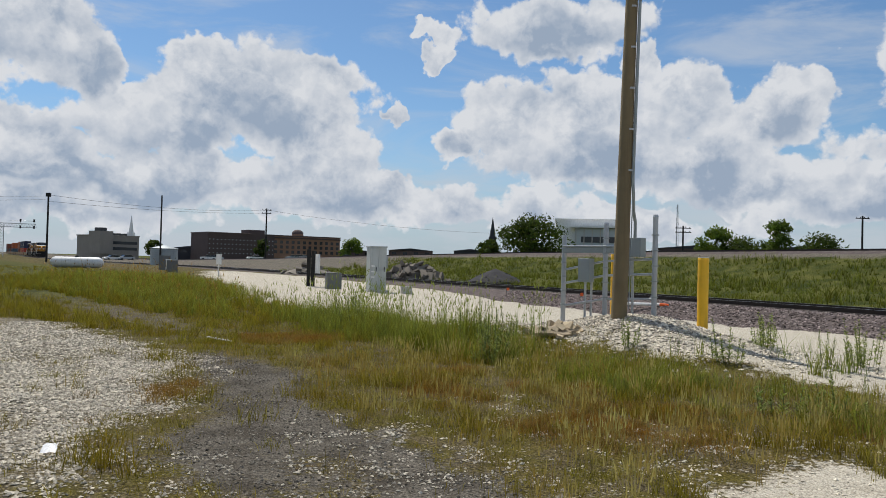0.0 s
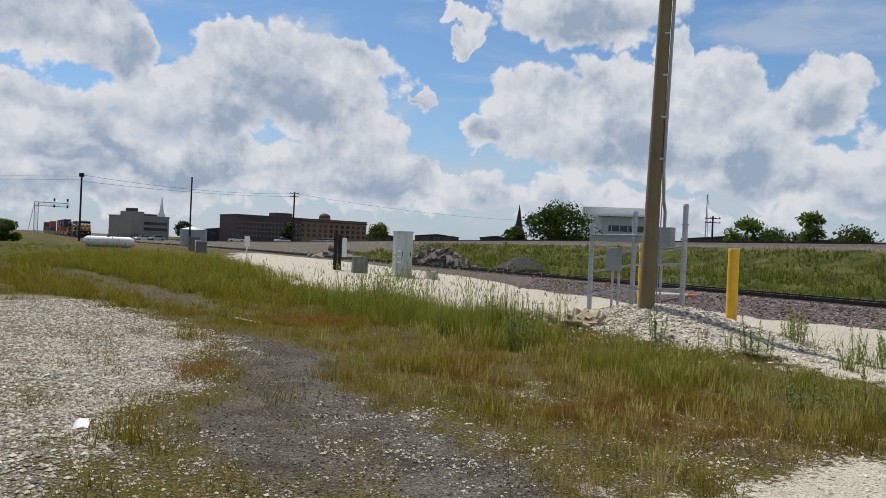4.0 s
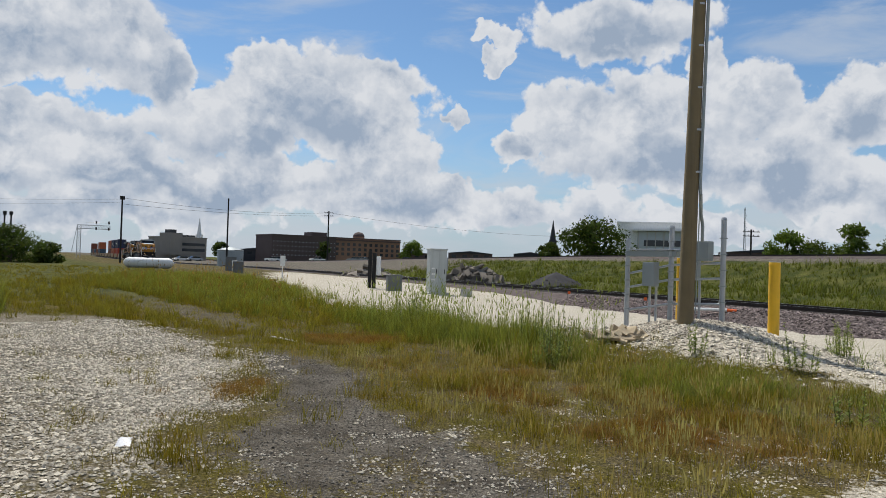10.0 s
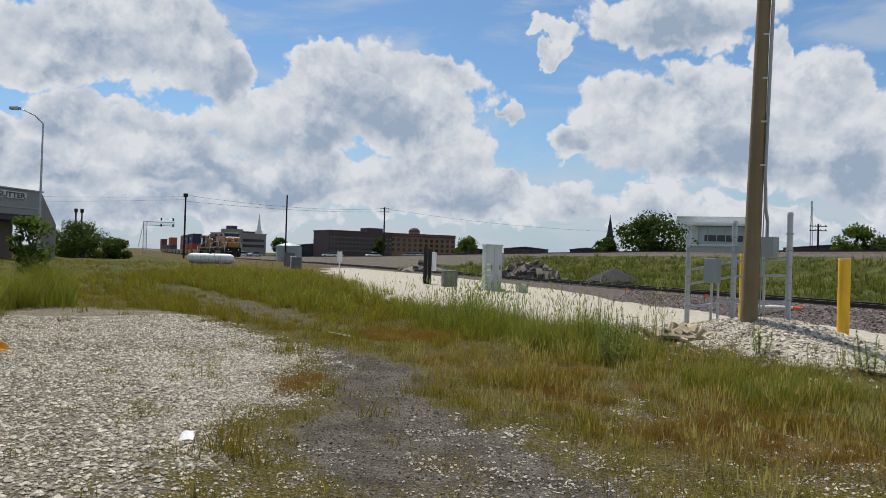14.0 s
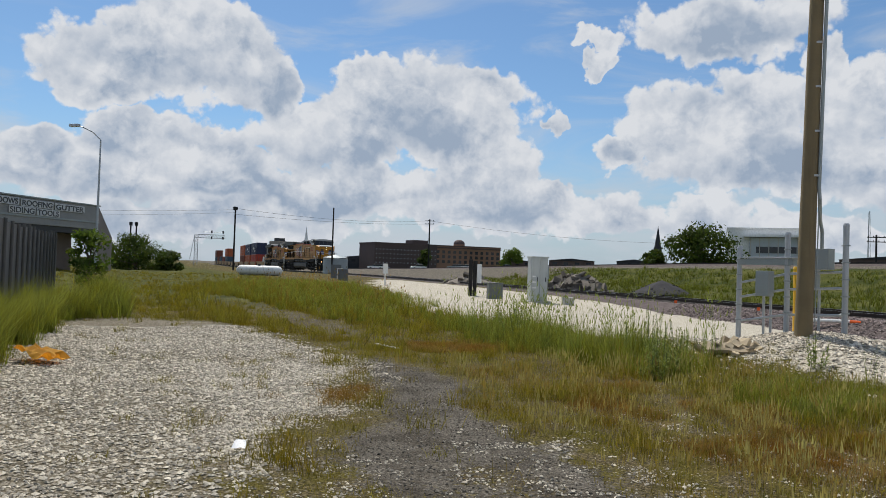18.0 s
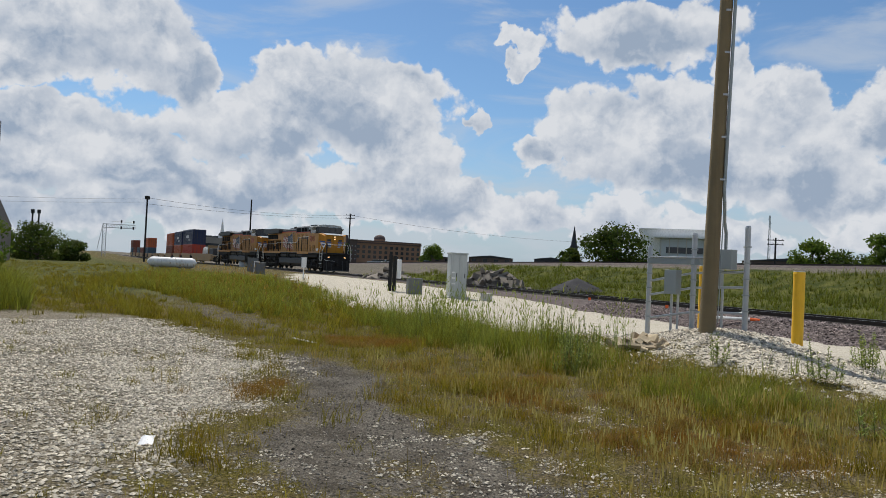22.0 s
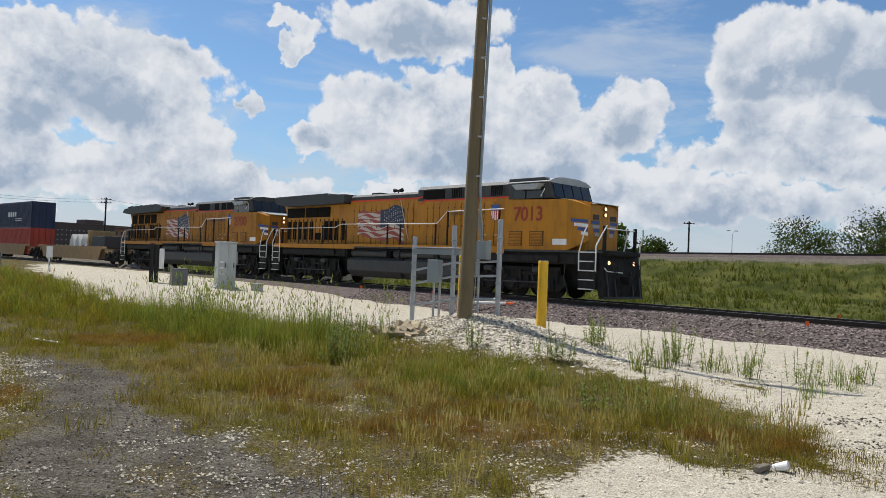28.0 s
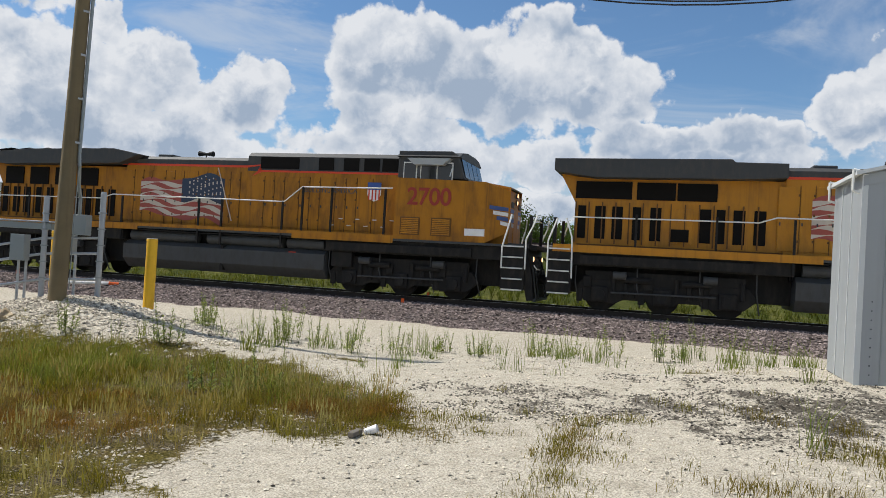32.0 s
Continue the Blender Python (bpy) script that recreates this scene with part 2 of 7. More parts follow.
def leaf_material(name, color, tip, per=0.5):
    """Thin leaves and blades that let some light through."""
    m = bpy.data.materials.new(name)
    m.use_nodes = True
    g = Net(m.node_tree)
    geo = g.node("ShaderNodeNewGeometry")
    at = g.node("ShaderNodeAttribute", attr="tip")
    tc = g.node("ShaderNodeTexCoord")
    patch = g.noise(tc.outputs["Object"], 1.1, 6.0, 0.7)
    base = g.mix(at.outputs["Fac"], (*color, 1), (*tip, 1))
    dry = g.mix(g.ramp(patch.outputs[0], 0.40, 0.66), base, (color[0] * 1.35 + 0.015, color[1] * 1.15, color[2] * 0.9, 1))
    k = g.math("ADD", 1.0 - per * 0.5, g.math("MULTIPLY", geo.outputs["Random Per Island"], per))
    col = g.vec("SCALE", dry, scale=k)
    d = g.node("ShaderNodeBsdfPrincipled")
    g.link(col, d.inputs["Base Color"])
    d.inputs["Roughness"].default_value = 0.7
    d.inputs["Specular IOR Level"].default_value = 0.12
    t = g.node("ShaderNodeBsdfTranslucent")
    g.link(g.vec("MULTIPLY", col, (1.25, 1.3, 0.7)), t.inputs[0])
    mx = g.node("ShaderNodeMixShader")
    mx.inputs[0].default_value = 0.46
    g.link(d.outputs[0], mx.inputs[1]), g.link(t.outputs[0], mx.inputs[2])
    o = g.node("ShaderNodeOutputMaterial")
    g.link(mx.outputs[0], o.inputs[0])
    return m


def glow(name, color, strength):
    m = bpy.data.materials.new(name)
    m.use_nodes = True
    g = Net(m.node_tree)
    e = g.node("ShaderNodeEmission")
    e.inputs[0].default_value, e.inputs[1].default_value = (*color, 1), strength
    o = g.node("ShaderNodeOutputMaterial")
    g.link(e.outputs[0], o.inputs[0])
    return m


M = {
    "yellow": material("armour_yellow_paint", (0.47, 0.200, 0.011), 0.42, vary=0.12, scale=1.2, bump=0.04, dirt=0.55, dirt_color=(0.20, 0.088, 0.016), streak=0.5, spec=0.3),
    "grey_roof": material("dark_grey_loco_paint", (0.052, 0.055, 0.056), 0.55, vary=0.12, dirt=0.4, bump=0.05, spec=0.25),
    "visor": material("light_grey_visor", (0.36, 0.38, 0.38), 0.45, vary=0.1, bump=0.03),
    "yellow_worn": material("sooted_yellow_paint", (0.40, 0.165, 0.010), 0.5, vary=0.15, scale=1.2, bump=0.04, dirt=0.8, dirt_color=(0.15, 0.066, 0.014), streak=0.7, spec=0.25),
    "seam": material("grimy_yellow_seam", (0.13, 0.058, 0.010), 0.7, vary=0.3, bump=0.0),
    "red": material("red_stripe", (0.62, 0.06, 0.02), 0.5, vary=0.1, bump=0.0),
    "maroon": material("dark_red_lettering", (0.30, 0.035, 0.02), 0.5, vary=0.1, bump=0.0),
    "under": material("sooty_underframe", (0.016, 0.0155, 0.015), 0.7, vary=0.3, dirt=0.5, dirt_color=(0.045, 0.039, 0.031), spec=0.2),
    "tank": material("dark_grey_fuel_tank", (0.060, 0.063, 0.064), 0.55, vary=0.15, dirt=0.5, dirt_color=(0.04, 0.036, 0.03), spec=0.25),
    "mesh": material("dark_grille", (0.007, 0.006, 0.005), 0.8, vary=0.3, spec=0.15),
    "glass": material("dark_cab_glass", (0.015, 0.018, 0.02), 0.08, vary=0.05, bump=0.0, coat=0.4),
    "rail_white": material("white_handrail", (0.72, 0.72, 0.68), 0.45, vary=0.1, bump=0.0),
    # pale colour stands for sunlight on step treads and door latches
    "step": material("sunlit_edge", (0.62, 0.62, 0.58), 0.4, 0.3, vary=0.15),
    "flag_red": material("faded_flag_red", (0.33, 0.075, 0.055), 0.55, vary=0.15, bump=0.0),
    "flag_white": material("faded_flag_white", (0.55, 0.48, 0.40), 0.55, vary=0.15, bump=0.0),
    "flag_blue": material("faded_flag_blue", (0.03, 0.045, 0.08), 0.55, vary=0.2, bump=0.0),
    "shield_blue": material("shield_blue", (0.04, 0.09, 0.30), 0.5, vary=0.1, bump=0.0),
    "wing_blue": material("nose_wing_blue", (0.05, 0.09, 0.24), 0.5, vary=0.1, bump=0.0),
    "white": material("white_paint", (0.78, 0.78, 0.76), 0.5, vary=0.08, dirt=0.25, bump=0.03),
    "navy": material("navy_container", (0.016, 0.026, 0.075), 0.5, vary=0.15, scale=1.0, dirt=0.2),
    "orange": material("orange_container", (0.46, 0.105, 0.030), 0.55, vary=0.18, scale=1.0, dirt=0.35, streak=0.2),
    "rust": material("rust_brown_container", (0.20, 0.055, 0.03), 0.6, vary=0.2, scale=1.0, dirt=0.3),
    "redbox": material("red_container", (0.42, 0.05, 0.025), 0.55, vary=0.15, scale=1.0, dirt=0.2),
    "teal": material("slate_container", (0.05, 0.09, 0.13), 0.55, vary=0.15, scale=1.0, dirt=0.2),
    "well": material("tan_well_car_paint", (0.34, 0.21, 0.085), 0.6, vary=0.2, dirt=0.5, streak=0.3),
    "cover": material("pale_cloth_cover", (0.62, 0.60, 0.55), 0.8, vary=0.15),
    "rail": material("worn_steel_rail", (0.035, 0.026, 0.021), 0.6, 0.2, vary=0.3),
    "railtop": material("polished_rail_head", (0.42, 0.42, 0.42), 0.3, 0.9, vary=0.1),
    "tie": material("weathered_tie", (0.10, 0.085, 0.072), 0.85, vary=0.3, per=0.2),
    "ballast": material("purple_grey_ballast", (0.215, 0.175, 0.162), 0.9, vary=0.35, per=0.75, bump=0.6, fine=30, spec=0.08),
    "pole": material("weathered_pole_wood", (0.195, 0.150, 0.082), 0.85, vary=0.25, scale=2.0, bump=0.5, fine=60, streak=0.5, dirt_color=(0.09, 0.065, 0.04)),
    "galv": material("galvanised_steel", (0.42, 0.44, 0.46), 0.5, 0.35, vary=0.15, bump=0.05),
    "conduit": material("grey_conduit", (0.30, 0.33, 0.33), 0.5, 0.3, vary=0.1),
    "bollard": material("yellow_bollard_paint", (0.80, 0.46, 0.022), 0.5, vary=0.10, dirt=0.35, dirt_color=(0.35, 0.19, 0.03), bump=0.05),
    "cabinet": material("silver_cabinet", (0.46, 0.49, 0.48), 0.45, 0.25, vary=0.10, scale=1.2, dirt=0.2, streak=0.15),
    "shed": material("light_grey_shed_steel", (0.35, 0.37, 0.38), 0.5, 0.1, vary=0.06, scale=0.8, bump=0.03, streak=0.10),
    "shed_trim": material("off_white_shed_trim", (0.62, 0.64, 0.63), 0.5, vary=0.08),
    "black": material("tarred_black_post", (0.018, 0.017, 0.016), 0.8, vary=0.3),
    "dark": material("dark_metal", (0.05, 0.052, 0.055), 0.6, 0.2, vary=0.2),
    "brick_dark": material("dark_brick", (0.095, 0.068, 0.062), 0.85, vary=0.2, scale=0.3, fine=4),
    "brick_tan": material("tan_brick", (0.29, 0.165, 0.105), 0.85, vary=0.2, scale=0.3, fine=4),
    "concrete": material("pale_concrete", (0.42, 0.41, 0.38), 0.85, vary=0.15, scale=0.4, streak=0.2),
    "beige": material("beige_concrete_panels", (0.27, 0.25, 0.215), 0.85, vary=0.15, scale=0.4, streak=0.2),
    "window": material("far_window_glass", (0.03, 0.035, 0.042), 0.15, vary=0.1, bump=0.0),
    "light_window": material("pale_window_glass", (0.42, 0.47, 0.50), 0.2, vary=0.1, bump=0.0),
    "slate": material("dark_slate", (0.03, 0.032, 0.038), 0.7, vary=0.2),
    "store": material("grey_store_panel", (0.27, 0.27, 0.265), 0.6, vary=0.1, streak=0.2),
    "store_side": material("brown_store_siding", (0.17, 0.135, 0.115), 0.7, vary=0.15),
    "sign": material("pale_sign_board", (0.55, 0.56, 0.56), 0.6, vary=0.05),
    "ink": material("dark_sign_lettering", (0.07, 0.075, 0.08), 0.6, vary=0.05, bump=0.0),
    "fence": material("grey_fence_panel", (0.105, 0.102, 0.096), 0.7, vary=0.2, streak=0.4),
    "kerb_box": material("dull_grey_box_paint", (0.14, 0.15, 0.155), 0.6, vary=0.15, dirt=0.3),
    "tan_rock": material("tan_rock", (0.36, 0.29, 0.19), 0.9, vary=0.3, per=0.5, bump=0.5),
    "rubble": material("broken_concrete", (0.17, 0.15, 0.125), 0.9, vary=0.3, per=0.5, bump=0.5, spec=0.1),
    "gravel_pile": material("dark_gravel_pile", (0.052, 0.050, 0.051), 0.95, vary=0.3, per=0.4, bump=0.5, spec=0.03),
    "bark": material("bark", (0.09, 0.07, 0.05), 0.9, vary=0.3, bump=0.6),
    "stalk": material("green_stalk", (0.10, 0.12, 0.035), 0.7, vary=0.2),
    "wire": material("overhead_wire", (0.02, 0.02, 0.02), 0.6, vary=0.1),
    "lamp_on": glow("headlight_glow", (1.0, 0.62, 0.28), 2.6),
    "limestone": material("pale_limestone_chips", (0.50, 0.452, 0.365), 0.9, vary=0.2, per=0.5, bump=0.3, spec=0.1),
    "white_stone": material("chalky_road_chips", (0.58, 0.525, 0.425), 0.9, vary=0.15, per=0.4, bump=0.3, spec=0.1),
    "earth_stone": material("grey_earth_pebbles", (0.16, 0.145, 0.12), 0.9, vary=0.3, per=0.8, bump=0.3, spec=0.1),
    "mound_stone": material("mound_rubble", (0.50, 0.45, 0.365), 0.9, vary=0.3, per=0.7, bump=0.4, spec=0.1),
    "orange_tarp": material("faded_orange_tarp", (0.80, 0.46, 0.06), 0.7, vary=0.2),
    "litter": material("white_litter", (0.80, 0.80, 0.80), 0.5, vary=0.05),
    "flagging": material("orange_marking_flag", (0.75, 0.12, 0.02), 0.6, vary=0.1),
}
LEAF = {
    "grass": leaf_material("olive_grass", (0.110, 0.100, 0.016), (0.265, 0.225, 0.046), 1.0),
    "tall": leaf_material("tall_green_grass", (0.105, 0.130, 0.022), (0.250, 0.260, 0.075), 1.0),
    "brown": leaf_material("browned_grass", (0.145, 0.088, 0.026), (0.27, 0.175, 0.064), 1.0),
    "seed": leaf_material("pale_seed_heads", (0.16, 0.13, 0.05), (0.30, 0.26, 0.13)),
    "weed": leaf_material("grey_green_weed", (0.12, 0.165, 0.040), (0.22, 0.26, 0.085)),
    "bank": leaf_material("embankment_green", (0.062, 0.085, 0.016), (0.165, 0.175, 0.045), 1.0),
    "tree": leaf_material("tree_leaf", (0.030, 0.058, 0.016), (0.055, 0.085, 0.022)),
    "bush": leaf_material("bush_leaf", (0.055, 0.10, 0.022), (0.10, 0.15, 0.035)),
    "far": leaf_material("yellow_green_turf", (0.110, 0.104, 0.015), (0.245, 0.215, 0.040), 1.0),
}


# ---- mesh helpers ----
def mesh_ob(name, verts, faces, mat, parent=None, smooth=False):
    me = bpy.data.meshes.new(name)
    me.from_pydata([tuple(v) for v in verts], [], faces)
    me.update()
    if mat:
        me.materials.append(mat)
    if smooth:
        me.polygons.foreach_set("use_smooth", [True] * len(me.polygons))
    ob = new(name, me)
    if parent:
        ob.parent = parent
    return ob


def part(name, bm, mat, parent=None, label=""):
    """Links a bmesh as one mesh object, under a thing or a part where one is given."""
    me = bpy.data.meshes.new(name)
    bm.to_mesh(me)
    bm.free()
    me.materials.append(mat)
    ob = new(name, me)
    if parent:
        ob.parent = parent
    if label:
        tagged(ob, label)
    return ob


def box(x0, x1, y0, y1, z0, z1, bevel=0.0, bm=None):
    bm = bm or bmesh.new()
    r = bmesh.ops.create_cube(bm, size=1.0)
    for v in r["verts"]:
        v.co = Vector((x0 + (v.co.x + 0.5) * (x1 - x0), y0 + (v.co.y + 0.5) * (y1 - y0), z0 + (v.co.z + 0.5) * (z1 - z0)))
    if bevel:
        es = list({e for v in r["verts"] for e in v.link_edges})
        bmesh.ops.bevel(bm, geom=es, offset=bevel, segments=2, affect="EDGES", profile=0.6)
    return bm


def rod(a, b, r, bm=None, sides=8, r2=None):
    """A bar from a to b."""
    bm = bm or bmesh.new()
    a, b = Vector(a), Vector(b)
    d = b - a
    m = Matrix.Translation((a + b) / 2) @ d.to_track_quat("Z", "Y").to_matrix().to_4x4()
    bmesh.ops.create_cone(bm, cap_ends=True, segments=sides, radius1=r, radius2=r if r2 is None else r2, depth=d.length, matrix=m)
    return bm


def pipe(points, r, bm=None, sides=6):
    bm = bm or bmesh.new()
    for a, b in zip(points[:-1], points[1:]):
        rod(a, b, r, bm, sides)
    return bm


def prism(profile, y0, y1, bevel=0.0, bm=None):
    """A shape given in (x, z), drawn out from y0 to y1."""
    bm = bm or bmesh.new()
    k = len(profile)
    lo = [bm.verts.new((x, y0, z)) for x, z in profile]
    hi = [bm.verts.new((x, y1, z)) for x, z in profile]
    fs = [bm.faces.new(lo), bm.faces.new(hi[::-1])]
    for i in range(k):
        fs.append(bm.faces.new((lo[(i + 1) % k], lo[i], hi[i], hi[(i + 1) % k])))
    bmesh.ops.recalc_face_normals(bm, faces=fs)
    if bevel:
        es = list({e for f in fs for e in f.edges})
        bmesh.ops.bevel(bm, geom=es, offset=bevel, segments=2, affect="EDGES", profile=0.6)
    return bm


def section(profile, x0, x1, bevel=0.0, bm=None):
    """A cross-section given in (y, z), drawn out from x0 to x1."""
    bm = bm or bmesh.new()
    k = len(profile)
    lo = [bm.verts.new((x0, y, z)) for y, z in profile]
    hi = [bm.verts.new((x1, y, z)) for y, z in profile]
    fs = [bm.faces.new(lo), bm.faces.new(hi[::-1])]
    for i in range(k):
        fs.append(bm.faces.new((lo[(i + 1) % k], lo[i], hi[i], hi[(i + 1) % k])))
    bmesh.ops.recalc_face_normals(bm, faces=fs)
    if bevel:
        es = list({e for f in fs for e in f.edges})
        bmesh.ops.bevel(bm, geom=es, offset=bevel, segments=2, affect="EDGES", profile=0.6)
    return bm


def empty(name, m, label, category, group="", kind=""):
    ob = new(name)
    ob.empty_display_size = 0.3
    ob.matrix_world = m
    return tagged(ob, label, category, group, kind)


def lettering(words, size, mat, parent, m, name="lettering", depth=0.004, bold=0.0, align="LEFT"):
    cu = bpy.data.curves.new(name, "FONT")
    cu.body, cu.size, cu.extrude, cu.offset, cu.align_x = words, size, depth, bold, align
    tmp = bpy.data.objects.new(name, cu)
    scene.collection.objects.link(tmp)
    bpy.context.view_layer.update()
    me = bpy.data.meshes.new_from_object(tmp.evaluated_get(bpy.context.evaluated_depsgraph_get()))
    bpy.data.objects.remove(tmp)
    bpy.data.curves.remove(cu)
    me.materials.clear()
    me.materials.append(mat)
    ob = new(name, me)
    ob.matrix_local = m
    if parent:
        ob.parent = parent
    return ob


# ---- the plan: s runs back along the track, n across it, away from the camera ----
TH = radians(33.0)
RUN = Vector((-math.sin(TH), math.cos(TH), 0))
ACROSS = Vector((math.cos(TH), math.sin(TH), 0))
TRACK_N, RAIL_Z = 25.55, 0.50
BEND_S, TURN_S, END_S, BEND_R, FAR_SLOPE = 40.0, 114.0, 152.0, 1050.0, 0.003


def line_slope(s):
    """How fast the line drifts across as it runs back: a slow bend, a bend back, then nearly straight."""
    if s < TURN_S:
        return -max(0.0, s - BEND_S) / BEND_R
    first = -(TURN_S - BEND_S) / BEND_R
    return first + (FAR_SLOPE - first) * min((s - TURN_S) / (END_S - TURN_S), 1.0)


def line_drift(s):
    if s < TURN_S:
        return -max(0.0, s - BEND_S) ** 2 / (2 * BEND_R)
    m = min(s, END_S)
    return -(TURN_S - BEND_S) ** 2 / (2 * BEND_R) + (line_slope(TURN_S) + line_slope(m)) / 2 * (m - TURN_S) + FAR_SLOPE * max(0.0, s - END_S)


def line_drop(s):
    """The land falls away a little towards the town."""
    return -0.0045 * min(max(s - 95.0, 0.0), 140.0)


def place(s, n, z=0.0):
    """World place of track coordinates."""
    p = RUN * s + ACROSS * (n + line_drift(s))
    return Vector((p.x, p.y, z))


def to_sn(x, y):
    """Track coordinates of a world place."""
    p = Vector((x, y, 0))
    s = p.dot(RUN)
    return s, p.dot(ACROSS) - line_drift(s)


def step(x, a, b):
    t = min(max((x - a) / (b - a), 0.0), 1.0)
    return t * t * (3 - 2 * t)


def hump(s, n, s0, n0, ws, wn):
    return math.exp(-((s - s0) / ws) ** 2 - ((n - n0) / wn) ** 2)


def bank_top(s):
    """Height of the far embankment, which sinks towards the town."""
    return 3.2 - 0.0085 * min(max(s, -60), 130) - 0.0095 * min(max(s - 60, 0), 130)


def ground_z(s, n):
    z = -0.22 * step(n, 11, 20) * (1 - step(s, 24, 40))
    z += 0.62 * hump(s, n, 11.3, 12.6, 3.0, 1.75)                  # rubble mound at the pole
    z += 0.55 * hump(s, n, -4.5, 11.5, 5.5, 5.0)                   # rise under the shed
    z += 0.28 * step(s, 22, 60) * (1 - step(n, 24, 30))
    z += 0.35 * hump(s, n, 38, 8.0, 12, 4.0)                       # weedy bank
    z += 0.5 * step(-n, 3.0, 9.0) * step(s, 4, 12)
    if n > 27:
        top = bank_top(s)
        z = 0.10 * step(n, 27, 30) + 0.55 * step(n, 29, 36) + (top - 0.75) * step(n, 36.5, 48.0) + 0.1 * step(n, 48, 50)
        z -= 1.0 * step(n, 58, 75)
    w = Vector((s * 0.35, n * 0.35, 0.0))
    z += 0.07 * noise.noise(w) + 0.03 * noise.noise(w * 3.3)
    return z + line_drop(s)


def on_ground(s, n, sink=0.0):
    return place(s, n, ground_z(s, n) - sink)


def at_xy(x, y, sink=0.0):
    s, n = to_sn(x, y)
    return Vector((x, y, ground_z(s, n) - sink))


# ---- ground ----
def lerp_list(x, pts):
    for (a, va), (b, vb) in zip(pts[:-1], pts[1:]):
        if x <= b:
            return va + (vb - va) * min(max((x - a) / (b - a), 0.0), 1.0)
    return pts[-1][1]


PATCH_EDGE = [(1, -0.7), (5.7, 0.1), (6.9, 0.6), (7.6, 1.0), (8.6, 1.6), (9.9, 2.1), (11.9, 2.9), (15.3, 2.9), (17.8, 2.2), (21.1, 1.2), (23.1, -0.7), (26, -2.6)]


ROAD_EDGE = [(-2, 0.0), (1, 3.6), (2, 4.2), (4.5, 3.55), (5.75, 3.2), (6.7, 2.6), (7.3, 2.2), (8.2, 2.6), (9.4, 3.8), (10.5, 5.2), (11.2, 6.5)]
# both edges of the worn earth track, and the middle of its far end
EARTH_NEAR_SIDE = [(3, 1.9), (5, 1.7), (6, 1.4), (7, 1.3), (8, 2.2), (9.8, 2.6), (11.9, 3.0), (14, 3.6)]
EARTH_FAR_SIDE = [(3, 3.3), (4.5, 3.5), (6, 3.6), (8.6, 3.5), (9.8, 4.1), (11, 4.15), (12.4, 3.9), (14, 3.9)]
PATH_MIDDLE = [(17, 4.3), (19, 4.2), (22.7, 3.8), (27, 3.0), (34, 2.2)]
# spots of cover: back along the line, across it, half lengths both ways, strength
SOIL_SPOTS = ((0.9, 8.4, 1.0, 0.5, 0.75), (-1.9, 9.2, 2.1, 0.9, 1.0), (-3.4, 8.6, 1.8, 0.8, 0.9), (1.2, 9.6, 1.6, 0.4, 0.6), (-0.3, 8.9, 1.2, 0.4, 0.6), (-1.6, 8.0, 0.9, 0.5, 0.6), (-1.0, 11.0, 1.6, 0.4, 0.4))
CHIP_SPOTS = ((6.2, 3.2, 1.5, 0.9, 1.0), (5.0, 3.0, 1.2, 1.2, 0.9), (7.2, 5.7, 1.3, 0.7, 0.7), (4.2, 5.6, 1.2, 1.4, 0.8), (3.9, 6.8, 0.9, 0.8, 0.8), (6.0, 1.0, 1.3, 0.8, 0.9), (4.6, 1.4, 1.2, 1.2, 0.8))
TURF_SPOTS = ((7.6, 1.2, 1.0, 0.45, 0.55), (10.2, 2.4, 1.6, 0.5, 0.75), (5.3, 0.9, 0.7, 0.4, 0.5), (4.6, 2.2, 0.7, 0.5, 0.7), (8.0, 2.0, 0.8, 0.4, 0.6), (7.4, 3.9, 0.9, 0.4, 0.7), (5.6, 2.6, 0.6, 0.35, 0.6))
VERGE_SPOTS = ((0.45, 6.7, 0.6, 1.4, 0.85), (-1.2, 6.5, 0.8, 0.5, 0.75), (-2.7, 7.3, 1.1, 0.7, 0.9), (1.9, 7.4, 0.7, 0.4, 0.8), (0.1, 8.2, 0.5, 0.35, 0.6), (-3.2, 5.6, 1.5, 0.8, 0.8))
RED_SPOTS = ((3.1, 7.9, 1.1, 0.9, 0.9), (8.4, 5.4, 1.7, 0.7, 0.8), (5.2, 5.8, 1.3, 0.9, 0.9), (6.9, 6.6, 1.4, 0.5, 0.8), (11.0, 4.9, 1.4, 0.4, 0.4))


def spots(s, n, j, which):
    best = 0.0
    for s0, n0, ws, wn, k in which:
        r = 1 - math.hypot((s - s0) / ws, (n - n0) / wn) + 0.9 * j
        if r > -0.5:
            best = max(best, k * step(r, -0.5, 0.8))
    return best


